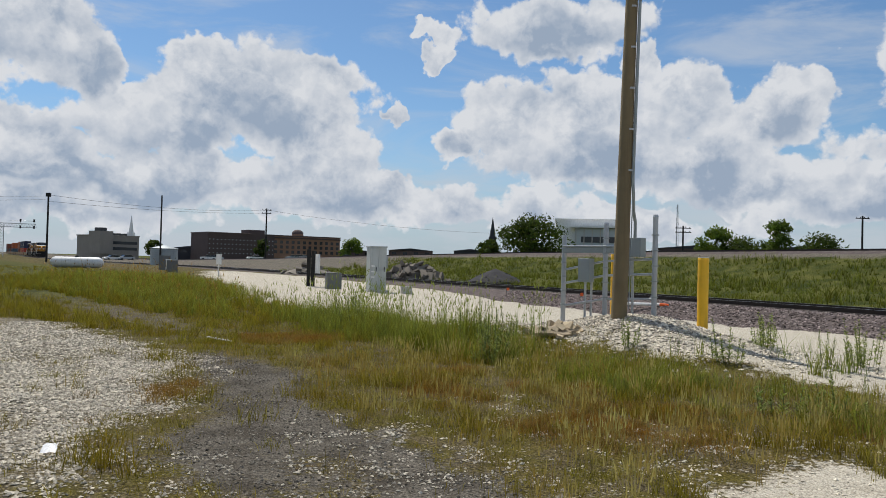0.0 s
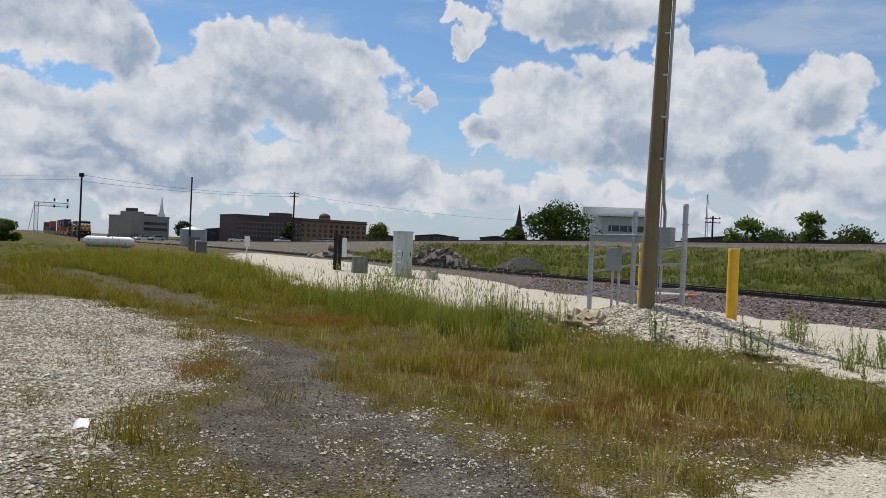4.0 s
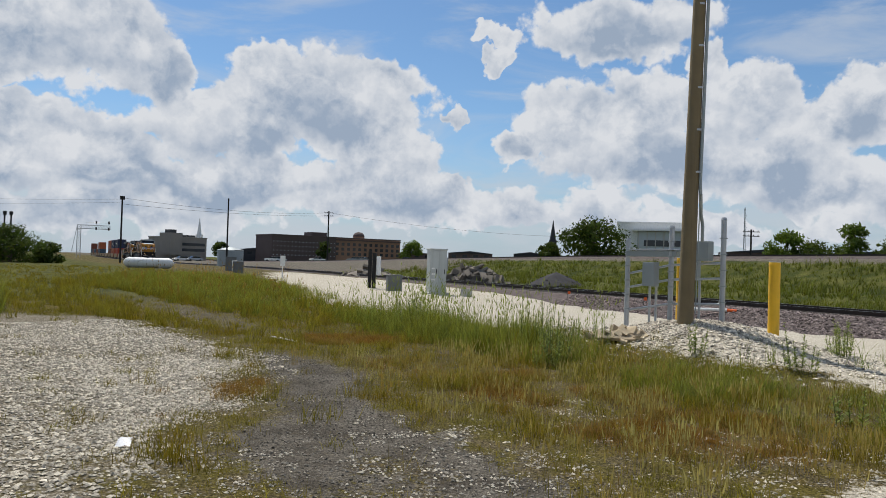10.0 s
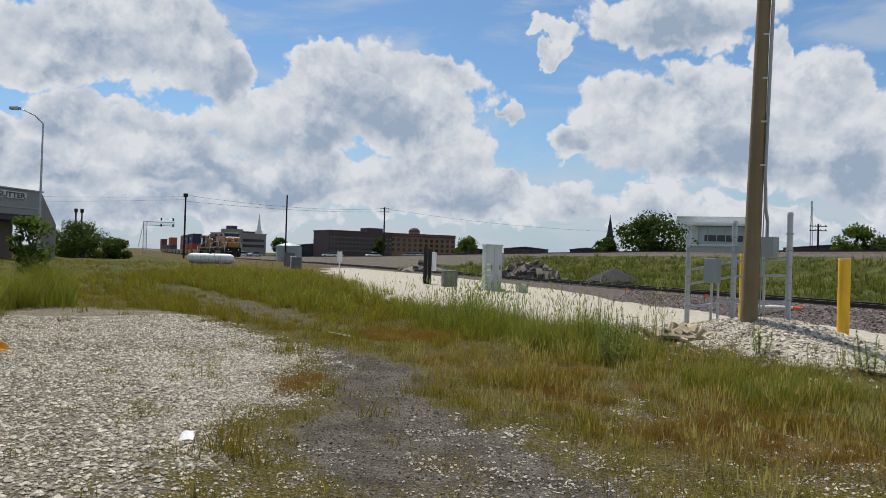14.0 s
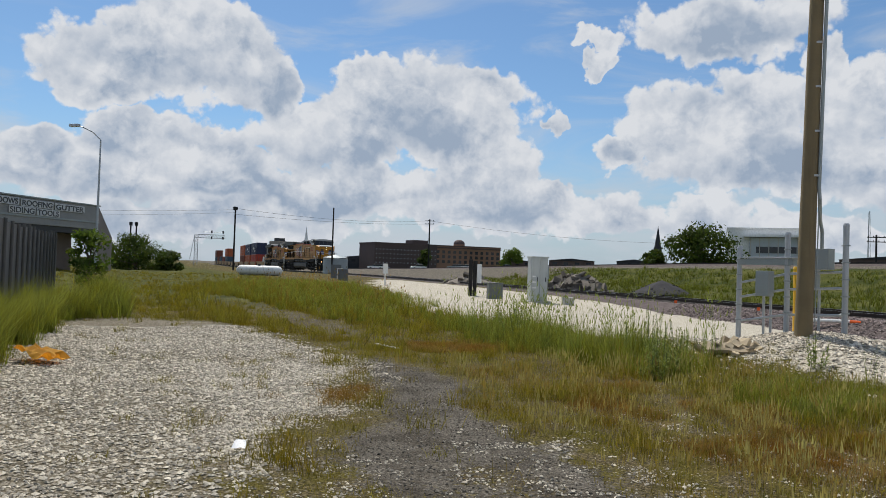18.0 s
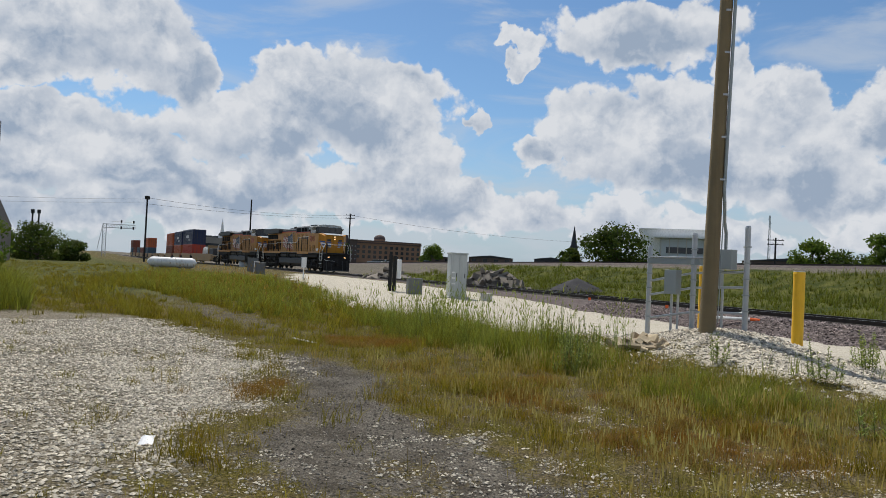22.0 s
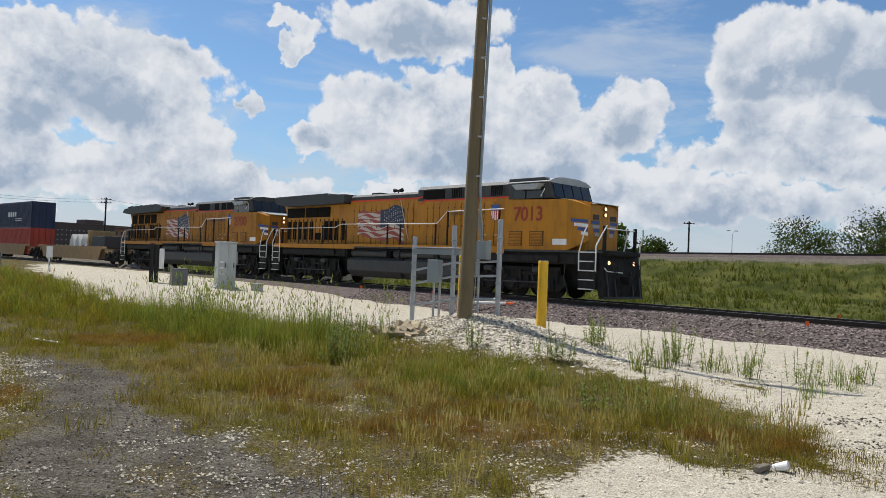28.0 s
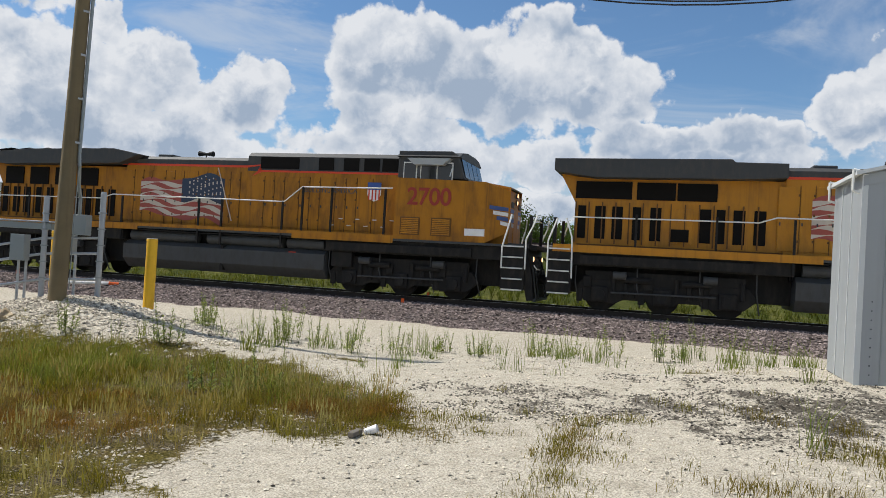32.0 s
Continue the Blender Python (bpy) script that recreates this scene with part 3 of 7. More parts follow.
def cover(s, n):
    """How much grass, browned grass, dark earth, limestone and white road chips lie at a place (0 to 1 each)."""
    q = Vector((s * 0.5, n * 0.5, 3.0))
    fine = noise.noise(q * 6.3) * 0.9 + noise.noise(q * 12.0) * 0.7
    j = noise.noise(q) * 0.6 + noise.noise(q * 2.7) * 0.5 + 0.6 * fine
    lime = step(lerp_list(s, PATCH_EDGE) - n + 0.8 * j, -1.0, 0.8) * step(n + 2.6 + 0.6 * j, -0.3, 0.3) * step(s + j, 0.0, 2.0) * (1 - step(s + j, 21, 25))
    turf = spots(s, n, j, TURF_SPOTS)
    lime *= 1 - 0.75 * turf
    earth = step(min(n - lerp_list(s, EARTH_NEAR_SIDE), lerp_list(s, EARTH_FAR_SIDE) - n) + 0.6 * j, -0.4, 0.35) * step(s + j, 2.6, 3.8) * (1 - step(s + j, 12.4, 14.5))
    path = (1 - step(abs(n - lerp_list(s, PATH_MIDDLE)) + 0.35 * j, 0.50, 1.05)) * step(s + 2 * j, 16, 18.5) * (1 - step(s + 2 * j, 33, 36))
    earth *= 1 - 0.8 * turf
    lime = max(lime, 0.42 * path)
    earth = max(earth, 0.55 * path)
    road_edge = lerp_list(s, [(4, 11.2), (7, 11.0), (10, 10.8), (14, 11.2), (20, 10.0), (26, 8.2), (40, 12.0), (58, 15.8), (75, 21.0)])
    road = step(n - road_edge + 1.5 * j, -0.6, 0.6)
    if n < 11.6:
        road = max(road, step(lerp_list(n, ROAD_EDGE) - s + 1.3 * j, -0.8, 0.8))
    road *= (1 - step(n, 22.6, 23.4)) * (1 - step(s, 66, 80))
    soil = spots(s, n, 1.5 * j, SOIL_SPOTS) * (0.45 + 0.55 * step(fine, -0.25, 0.25))
    verge = spots(s, n, 1.1 * j, VERGE_SPOTS) * (0.4 + 0.6 * step(fine, -0.3, 0.2))
    brown = max(spots(s, n, j, RED_SPOTS), 0.75 * step(noise.noise(q * 0.9 + Vector((7, 0, 0))) + 0.6 * j, 0.1, 0.65))
    bare = max(spots(s, n, 1.4 * j, CHIP_SPOTS) * (0.35 + 0.65 * step(fine, -0.3, 0.4)), 0.40 * step(fine + 0.5 * noise.noise(q * 1.3), 0.25, 0.9) * (1 - step(s, 10, 15)))
    grass = max(0.0, 1 - max(lime, earth, road))
    lime = max(lime, bare * 0.30 * (1 - road))
    grass = max(grass * (1 - 0.55 * bare), verge, turf * (1 - 0.5 * earth))
    return grass, brown, max(earth, soil * road), lime, road


NEAR_S, NEAR_N, NEAR_STEP = (-10.0, 32.0), (-6.0, 20.0), 0.12
NEAR = [[cover(NEAR_S[0] + a * NEAR_STEP, NEAR_N[0] + b * NEAR_STEP) for b in range(int((NEAR_N[1] - NEAR_N[0]) / NEAR_STEP) + 2)] for a in range(int((NEAR_S[1] - NEAR_S[0]) / NEAR_STEP) + 2)]


def cover_at(s, n):
    """The cover, from the worked-out grid where the place lies on it."""
    if NEAR_S[0] <= s <= NEAR_S[1] and NEAR_N[0] <= n <= NEAR_N[1]:
        return NEAR[int((s - NEAR_S[0]) / NEAR_STEP + 0.5)][int((n - NEAR_N[0]) / NEAR_STEP + 0.5)]
    return cover(s, n)


def spread(lo, hi, knots):
    """Grid lines from lo to hi, with the pitch wanted in each stretch."""
    out, x = [], lo
    while x < hi:
        out.append(x)
        x += lerp_list(x, knots)
    return out + [hi]


def build_ground():
    ss = spread(-700, 1500, [(-700, 60), (-60, 12), (-14, 0.8), (-9, 0.2), (27, 0.22), (34, 0.8), (60, 2.5), (120, 10), (300, 60), (1500, 150)])
    ns = spread(-900, 1500, [(-900, 100), (-60, 10), (-8, 0.6), (-4, 0.2), (17, 0.22), (24, 0.5), (55, 0.8), (80, 8), (300, 60), (1500, 150)])
    verts, a1, a2, a3, a4, a5, a6, a7 = [], [], [], [], [], [], [], []
    for s in ss:
        for n in ns:
            verts.append(tuple(place(s, n, ground_z(s, n))))
            g, b, e, l, r = cover_at(s, n)
            if n > 24:
                g, b, e, l, r = 1, 0.15, 0, 0, 0
            a6.append(step(n, 26, 29) * (1 - step(n, 46.6, 47.6)) + step(n, 53, 55) + 0.8 * step(s, 24, 34) * (1 - step(n, 8, 12)))
            a7.append(max(step(n, 43.5, 47.0) * (1 - step(n, 53.5, 55)), step(n, 28, 30) * step(s, 62, 85) * (1 - step(n, 56, 70))))
            a1.append(g), a2.append(b), a3.append(e), a4.append(l), a5.append(r)
    k = len(ns)
    faces = [(i * k + j, (i + 1) * k + j, (i + 1) * k + j + 1, i * k + j + 1) for i in range(len(ss) - 1) for j in range(k - 1)]
    ob = mesh_ob("ground", verts, faces, None, smooth=True)
    for nm, vals in (("grass", a1), ("brown", a2), ("earth", a3), ("lime", a4), ("road", a5), ("bank", a6), ("rocky", a7)):
        at = ob.data.attributes.new(nm, "FLOAT", "POINT")
        at.data.foreach_set("value", vals)
    m = bpy.data.materials.new("open_ground")
    m.use_nodes = True
    g = Net(m.node_tree)
    tc = g.node("ShaderNodeTexCoord")
    p = tc.outputs["Object"]
    at = {nm: g.node("ShaderNodeAttribute", attr=nm).outputs["Fac"] for nm in ("grass", "brown", "earth", "lime", "road", "bank", "rocky")}
    n1, n2, n3 = g.noise(p, 0.7, 5.0), g.noise(p, 5.0, 6.0, 0.65), g.noise(p, 38.0, 5.0, 0.6)
    chips = g.voronoi(p, 26.0)
    small = g.voronoi(p, 60.0)
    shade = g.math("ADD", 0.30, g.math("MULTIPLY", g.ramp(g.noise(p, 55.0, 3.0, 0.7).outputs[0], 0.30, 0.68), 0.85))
    # the soil's dark end stands for shadow between the grass blades
    soil = g.mix(g.ramp(n3.outputs[0], 0.35, 0.65), (0.045, 0.036, 0.018, 1), (0.20, 0.16, 0.09, 1))
    green = g.mix(g.ramp(n3.outputs[0], 0.3, 0.7), (0.060, 0.052, 0.012, 1), (0.17, 0.140, 0.036, 1))
    brown = g.mix(n3.outputs[0], (0.16, 0.085, 0.032, 1), (0.29, 0.165, 0.070, 1))
    turf = g.mix(g.math("MULTIPLY", at["brown"], g.ramp(n2.outputs[0], 0.3, 0.7)), green, brown)
    earth = g.mix(g.ramp(n3.outputs[0], 0.3, 0.7), (0.105, 0.092, 0.074, 1), (0.215, 0.192, 0.158, 1))
    earth = g.mix(g.ramp(g.noise(p, 1.6, 6.0, 0.65).outputs[0], 0.40, 0.62), earth, g.mix(n3.outputs[0], (0.050, 0.043, 0.034, 1), (0.13, 0.112, 0.088, 1)))
    # chip colours darken towards the gaps, shade painted in between the stones
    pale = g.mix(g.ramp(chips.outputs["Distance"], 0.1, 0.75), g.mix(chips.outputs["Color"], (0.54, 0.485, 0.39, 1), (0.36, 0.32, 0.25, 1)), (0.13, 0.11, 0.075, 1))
    white = g.mix(g.ramp(n2.outputs[0], 0.35, 0.75), (0.66, 0.605, 0.495, 1), (0.50, 0.450, 0.355, 1))
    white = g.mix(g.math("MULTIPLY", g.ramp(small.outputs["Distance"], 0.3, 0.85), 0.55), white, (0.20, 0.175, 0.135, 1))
    speck = g.ramp(g.voronoi(p, 33.0).outputs["Distance"], 0.20, 0.10)
    white = g.mix(g.math("MULTIPLY", speck, g.ramp(g.noise(p, 1.3, 4.0, 0.7).outputs[0], 0.36, 0.58)), white, (0.10, 0.088, 0.07, 1))
    grain = g.noise(p, 17.0, 4.0, 0.7)
    edge = g.math("ADD", g.math("MULTIPLY", g.math("SUBTRACT", n2.outputs[0], 0.5), 1.1), g.math("MULTIPLY", g.math("SUBTRACT", grain.outputs[0], 0.5), 2.2))
    col = g.mix(g.ramp(g.noise(p, 2.2, 5.0, 0.7).outputs[0], 0.42, 0.62), turf, soil)
    chip_spots = g.ramp(g.voronoi(p, 19.0).outputs["Distance"], 0.22, 0.12)
    col = g.mix(g.math("MULTIPLY", chip_spots, g.ramp(n1.outputs[0], 0.35, 0.6)), col, (0.42, 0.39, 0.33, 1))
    col = g.mix(g.ramp(g.math("ADD", at["lime"], edge), 0.25, 0.85), col, pale)
    col = g.mix(g.ramp(g.math("ADD", at["road"], edge), 0.3, 0.7), col, white)
    col = g.mix(g.ramp(g.math("ADD", at["earth"], edge), 0.3, 0.75), col, earth)
    meadow = g.mix(g.ramp(n1.outputs[0], 0.32, 0.68), (0.045, 0.060, 0.014, 1), (0.135, 0.135, 0.036, 1))
    rock = g.mix(g.ramp(n3.outputs[0], 0.3, 0.7), (0.085, 0.076, 0.060, 1), (0.25, 0.22, 0.175, 1))
    col = g.mix(at["bank"], col, meadow)
    col = g.mix(g.ramp(g.math("ADD", at["rocky"], g.math("MULTIPLY", g.math("SUBTRACT", n1.outputs[0], 0.5), 1.2)), 0.35, 0.75), col, rock)
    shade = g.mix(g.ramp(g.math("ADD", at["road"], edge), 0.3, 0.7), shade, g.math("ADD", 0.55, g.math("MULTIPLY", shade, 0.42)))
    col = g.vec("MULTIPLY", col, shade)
    b = g.node("ShaderNodeBsdfPrincipled")
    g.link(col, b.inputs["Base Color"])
    b.inputs["Roughness"].default_value = 0.95
    b.inputs["Specular IOR Level"].default_value = 0.05
    bp = g.node("ShaderNodeBump")
    bp.inputs["Strength"].default_value, bp.inputs["Distance"].default_value = 0.7, 0.03
    g.link(g.math("ADD", g.math("MULTIPLY", n3.outputs[0], 1.0), g.math("MULTIPLY", chips.outputs["Distance"], -0.6)), bp.inputs["Height"])
    g.link(bp.outputs[0], b.inputs["Normal"])
    o = g.node("ShaderNodeOutputMaterial")
    g.link(b.outputs[0], o.inputs[0])
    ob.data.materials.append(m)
    tagged(ob, "weedy ground of grass, dark earth and white limestone chips", "ground", kind="structure")


build_ground()


# ---- railway line ----
def swept(name, profile, mat, ss, n0, z0, parent=None, closed=True):
    """A profile of (across, up) swept along the track."""
    verts, faces, k = [], [], len(profile)
    for s in ss:
        for dn, dz in profile:
            verts.append(tuple(place(s, n0 + dn, z0 + dz + line_drop(s))))
    for i in range(len(ss) - 1):
        for j in range(k if closed else k - 1):
            j2 = (j + 1) % k
            faces.append((i * k + j, i * k + j2, (i + 1) * k + j2, (i + 1) * k + j))
    return mesh_ob(name, verts, faces, mat, parent)


def build_line(n0, zrail, ss, low, label):
    bed = swept("ballast_bed", [(-3.6, low), (-3.0, low + 0.12), (-1.75, -0.22), (-0.9, -0.20), (0.9, -0.20), (1.75, -0.22), (3.0, low + 0.12), (3.6, low)], M["ballast"], ss, n0, zrail, closed=False)
    tagged(bed, label, "ballast", kind="structure")
    for side in (-0.7525, 0.7525):
        r = swept("rail", [(side - 0.07, -0.185), (side + 0.07, -0.185), (side + 0.07, -0.165), (side + 0.012, -0.145), (side + 0.012, -0.05), (side + 0.037, -0.038), (side + 0.037, -0.004), (side - 0.037, -0.004), (side - 0.037, -0.038), (side - 0.012, -0.05), (side - 0.012, -0.145), (side - 0.07, -0.165)], M["rail"], ss, n0, zrail)
        tagged(r, "dark rusted steel rail with a polished head", "rail", "rails of the line", "structure")
        swept("rail_head", [(side - 0.03, -0.0035), (side + 0.03, -0.0035), (side + 0.03, 0.0), (side - 0.03, 0.0)], M["railtop"], ss, n0, zrail, r)
    return bed


near_ss = sorted(set([-160, -120, -90, -70, -50] + [-40 + 4 * i for i in range(20)] + [40 + 8 * i for i in range(45)]))
bed = build_line(TRACK_N, RAIL_Z, near_ss, -0.78, "purple-grey crushed stone ballast under the rails")


def build_ties():
    bm = box(-0.115, 0.115, -1.3, 1.3, -0.17, 0.0, 0.012)
    me = bpy.data.meshes.new("tie")
    bm.to_mesh(me)
    bm.free()
    me.materials.append(M["tie"])
    for i in range(-30, 130):
        s = i * 0.5 + random.uniform(-0.03, 0.03)
        ob = new("tie", me)
        ob.matrix_world = Matrix.Translation(place(s, TRACK_N, RAIL_Z - 0.185)) @ pose(0, 0, 0, 0, 0, math.degrees(TH) + 90 + random.uniform(-1, 1))
        ob.parent = bed


build_ties()


def scatter_stones(name, label, count, pick, size, mat, flat=0.7):
    """Loose stones, joined, each a squashed and jittered lump."""
    rng = np.random.default_rng(len(name) * 7 + count)
    base = np.array([(1, 0, 0), (-1, 0, 0), (0, 1, 0), (0, -1, 0), (0, 0, 1), (0, 0, -1)], float)
    tri = np.array([(0, 2, 4), (2, 1, 4), (1, 3, 4), (3, 0, 4), (2, 0, 5), (1, 2, 5), (3, 1, 5), (0, 3, 5)])
    vs, fs, made = [], [], 0
    while made < count:
        spot = pick(rng)
        if spot is None:
            continue
        r = size[0] + (size[1] - size[0]) * rng.random() ** 2
        v = base * r * (0.75 + 0.45 * rng.random((6, 1))) + rng.normal(0, 0.15 * r, (6, 3))
        a = rng.random() * 6.283
        v[:, :2] = v[:, :2] @ np.array([(math.cos(a), -math.sin(a)), (math.sin(a), math.cos(a))])
        v[:, 2] *= flat
        vs.append(v + np.array(spot) + np.array((0, 0, r * 0.22)))
        fs.append(tri + 6 * made)
        made += 1
    ob = mesh_ob(name, np.concatenate(vs).tolist(), np.concatenate(fs).tolist(), mat)
    return tagged(ob, label, "stones", kind="stuff")


def pick_cover(s0, s1, n0, n1, which, floor=0.5):
    def pick(rng):
        s, n = s0 + (s1 - s0) * rng.random() , n0 + (n1 - n0) * rng.random()
        c = cover_at(s, n)
        w = which(c)
        if w < floor * rng.random() + 0.25:
            return None
        return tuple(place(s, n, ground_z(s, n)))
    return pick


def pick_ballast(rng):
    s = -14 + 44 * rng.random() ** 1.3
    dn = -3.6 + 3.0 * rng.random()
    z = lerp_list(dn, [(-3.6, -0.78), (-3.0, -0.66), (-1.75, -0.22), (-0.6, -0.20)])
    return tuple(place(s, TRACK_N + dn, RAIL_Z + z))


scatter_stones("ballast_stones", "loose purple-grey ballast stones on the track shoulder", 27000, pick_ballast, (0.028, 0.070), M["ballast"])
scatter_stones("limestone_gravel", "pale limestone gravel chips lying on the ground", 44000, pick_cover(2, 20, -3.2, 3.6, lambda c: c[3]), (0.010, 0.034), M["limestone"], 0.55)
scatter_stones("road_chips", "white chips strewn over the road and verge", 24000, pick_cover(-8, 18, 2.5, 18, lambda c: c[4]), (0.006, 0.026), M["white_stone"], 0.6)
scatter_stones("sward_stones", "pale chips showing between the grass", 20000, pick_cover(1, 13, 0.5, 9, lambda c: min(1.0, 0.14 + c[3] * 1.5)), (0.005, 0.021), M["limestone"], 0.65)
scatter_stones("dark_grit", "dark grit and cinders strewn over the road chips", 12000, pick_cover(-8, 6, 3, 15, lambda c: min(1.0, 0.26 + 1.3 * c[2]) * c[4]), (0.005, 0.024), M["earth_stone"], 0.6)
scatter_stones("earth_pebbles", "grey and pale pebbles lying in the dark earth", 9000, pick_cover(2, 14, 0, 5, lambda c: c[2]), (0.004, 0.017), M["earth_stone"], 0.6)


def pick_mound(rng):
    s, n = 11.3 + rng.normal() * 2.0, 12.2 + rng.normal() * 1.1
    return tuple(place(s, n, ground_z(s, n)))


scatter_stones("mound_stones", "tan and grey rubble stones on the mound by the pole", 9000, pick_mound, (0.008, 0.05), M["mound_stone"], 0.7)


# ---- grass and weeds ----
def blades(name, label, count, pick, height, width, mat, lean=0.35, tuft=9, heads=False):
    """Grass as single bent blades, joined; tip runs from 0 at the root to 1 at the end."""
    rng = np.random.default_rng(count + len(name))
    vs, fs, tips, made = [], [], [], 0
    left, spot = 0, None
    while made < count:
        if left <= 0:
            spot = pick(rng)
            if spot is None:
                continue
            left = 1 + int(tuft * 2 * rng.random())
            spread_r = 0.012 * tuft ** 0.7
        left -= 1
        x, y, z, k = spot
        x, y = x + rng.normal() * spread_r, y + rng.normal() * spread_r
        h = (height[0] + (height[1] - height[0]) * rng.random()) * k
        w = width * (0.6 + 0.8 * rng.random())
        a, b = rng.random() * 6.283, rng.random() * 6.283
        dx, dy = math.cos(a) * w / 2, math.sin(a) * w / 2
        lx, ly = math.cos(b) * h * lean * rng.random(), math.sin(b) * h * lean * rng.random()
        o = len(vs)
        vs += [(x - dx, y - dy, z - 0.02), (x + dx, y + dy, z - 0.02), (x + lx * 0.35 - dx * 0.8, y + ly * 0.35 - dy * 0.8, z + h * 0.55), (x + lx * 0.35 + dx * 0.8, y + ly * 0.35 + dy * 0.8, z + h * 0.55), (x + lx, y + ly, z + h)]
        fs += [(o, o + 1, o + 3, o + 2), (o + 2, o + 3, o + 4)]
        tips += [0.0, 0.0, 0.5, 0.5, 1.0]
        if heads:
            q = len(vs)
            hw = w * 1.6
            ex, ey, ez = x + lx, y + ly, z + h
            vs += [(ex - hw, ey, ez - 0.02), (ex + hw, ey, ez - 0.02), (ex + lx * 0.25, ey + ly * 0.25, ez + 0.07 + 0.04 * rng.random())]
            fs += [(q, q + 1, q + 2)]
            tips += [0.9, 0.9, 1.0]
        made += 1
    ob = mesh_ob(name, vs, fs, mat)
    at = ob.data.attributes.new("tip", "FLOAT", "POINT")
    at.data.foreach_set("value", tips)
    return tagged(ob, label, "grass", kind="stuff")


def pick_turf(s0, s1, n0, n1, brown=None, least=0.3, bias=1.0, tuft=0.25):
    """Random spots on the grass, thinning towards bare ground, gathered in tufts."""
    def pick(rng):
        s, n = s0 + (s1 - s0) * rng.random() ** bias, n0 + (n1 - n0) * rng.random()
        g, b, e, l, r = cover_at(s, n)
        q = noise.noise(Vector((s * 1.7, n * 1.7, 9.0))) + 0.6 * noise.noise(Vector((s * 5.0, n * 5.0, 2.0)))
        w = g * (1.0 + tuft * q * 2) if g > 0.02 else 0.0
        w = max(w, 0.75 * (e + 0.8 * l) * step(q, 0.12, 0.5))
        if brown is not None:
            w *= b if brown else 1 - 0.8 * b
        if w < least + 0.6 * rng.random():
            return None
        p = place(s, n, ground_z(s, n))
        return p.x, p.y, p.z, max(0.35, 0.85 + 0.8 * q)
    return pick


def pick_clump(s0, s1, n0, n1):
    """Spots for separate tufts, on grass and here and there on bare earth or chips."""
    def pick(rng):
        s, n = s0 + (s1 - s0) * rng.random() ** 1.4, n0 + (n1 - n0) * rng.random()
        g, b, e, l, r = cover_at(s, n)
        q = noise.noise(Vector((s * 1.3, n * 1.3, 31.0))) + 0.5 * noise.noise(Vector((s * 4.0, n * 4.0, 12.0)))
        if r > 0.5 or q < 0.10 + 0.5 * (1 - g) + 0.25 * rng.random():
            return None
        p = place(s, n, ground_z(s, n))
        return p.x, p.y, p.z, min(1.3, 0.5 + 1.1 * q)
    return pick


def pick_spot(s0, n0, ws, wn, cut=1.0):
    def pick(rng):
        a, b = rng.normal(), rng.normal()
        if a * a + b * b > 4 * cut:
            return None
        s, n = s0 + a * ws, n0 + b * wn
        q = noise.noise(Vector((s * 0.9, n * 0.9, 5.0))) + 0.5 * noise.noise(Vector((s * 2.9, n * 2.9, 8.0)))
        if q < -0.25 + 0.3 * rng.random():
            return None
        c = cover_at(s, n)
        if c[2] > 0.22 or c[3] > 0.7 * rng.random() + 0.15:
            return None
        p = place(s, n, ground_z(s, n))
        return p.x, p.y, p.z, max(0.3, 0.85 + 0.8 * q)
    return pick


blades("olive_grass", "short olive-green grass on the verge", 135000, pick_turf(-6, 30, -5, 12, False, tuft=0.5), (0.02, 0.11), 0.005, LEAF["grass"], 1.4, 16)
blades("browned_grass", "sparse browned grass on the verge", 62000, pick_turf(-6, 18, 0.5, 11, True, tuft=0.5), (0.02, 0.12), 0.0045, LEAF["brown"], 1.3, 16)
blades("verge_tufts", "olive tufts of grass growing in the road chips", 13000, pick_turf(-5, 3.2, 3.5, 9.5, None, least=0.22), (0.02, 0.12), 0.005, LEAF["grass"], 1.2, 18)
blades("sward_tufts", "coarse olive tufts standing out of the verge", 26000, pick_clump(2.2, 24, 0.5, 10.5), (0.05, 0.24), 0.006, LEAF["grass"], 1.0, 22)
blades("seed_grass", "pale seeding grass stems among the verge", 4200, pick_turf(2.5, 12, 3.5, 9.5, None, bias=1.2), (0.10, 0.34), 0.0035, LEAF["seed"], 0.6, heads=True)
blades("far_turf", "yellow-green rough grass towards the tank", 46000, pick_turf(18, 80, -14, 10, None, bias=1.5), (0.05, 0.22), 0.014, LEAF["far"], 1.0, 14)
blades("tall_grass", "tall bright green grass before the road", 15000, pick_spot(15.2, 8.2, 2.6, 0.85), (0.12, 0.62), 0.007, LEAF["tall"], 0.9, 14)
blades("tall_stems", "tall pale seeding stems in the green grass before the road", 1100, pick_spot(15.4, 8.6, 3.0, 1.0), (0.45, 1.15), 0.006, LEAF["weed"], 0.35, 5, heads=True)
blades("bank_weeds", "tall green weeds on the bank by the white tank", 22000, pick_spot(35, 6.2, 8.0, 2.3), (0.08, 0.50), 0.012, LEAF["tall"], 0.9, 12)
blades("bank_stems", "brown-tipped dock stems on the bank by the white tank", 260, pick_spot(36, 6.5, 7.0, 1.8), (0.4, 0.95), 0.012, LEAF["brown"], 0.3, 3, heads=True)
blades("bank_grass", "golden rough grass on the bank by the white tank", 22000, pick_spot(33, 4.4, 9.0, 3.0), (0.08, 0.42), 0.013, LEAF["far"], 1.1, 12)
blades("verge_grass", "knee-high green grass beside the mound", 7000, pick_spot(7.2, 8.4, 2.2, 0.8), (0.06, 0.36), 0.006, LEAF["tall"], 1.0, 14)
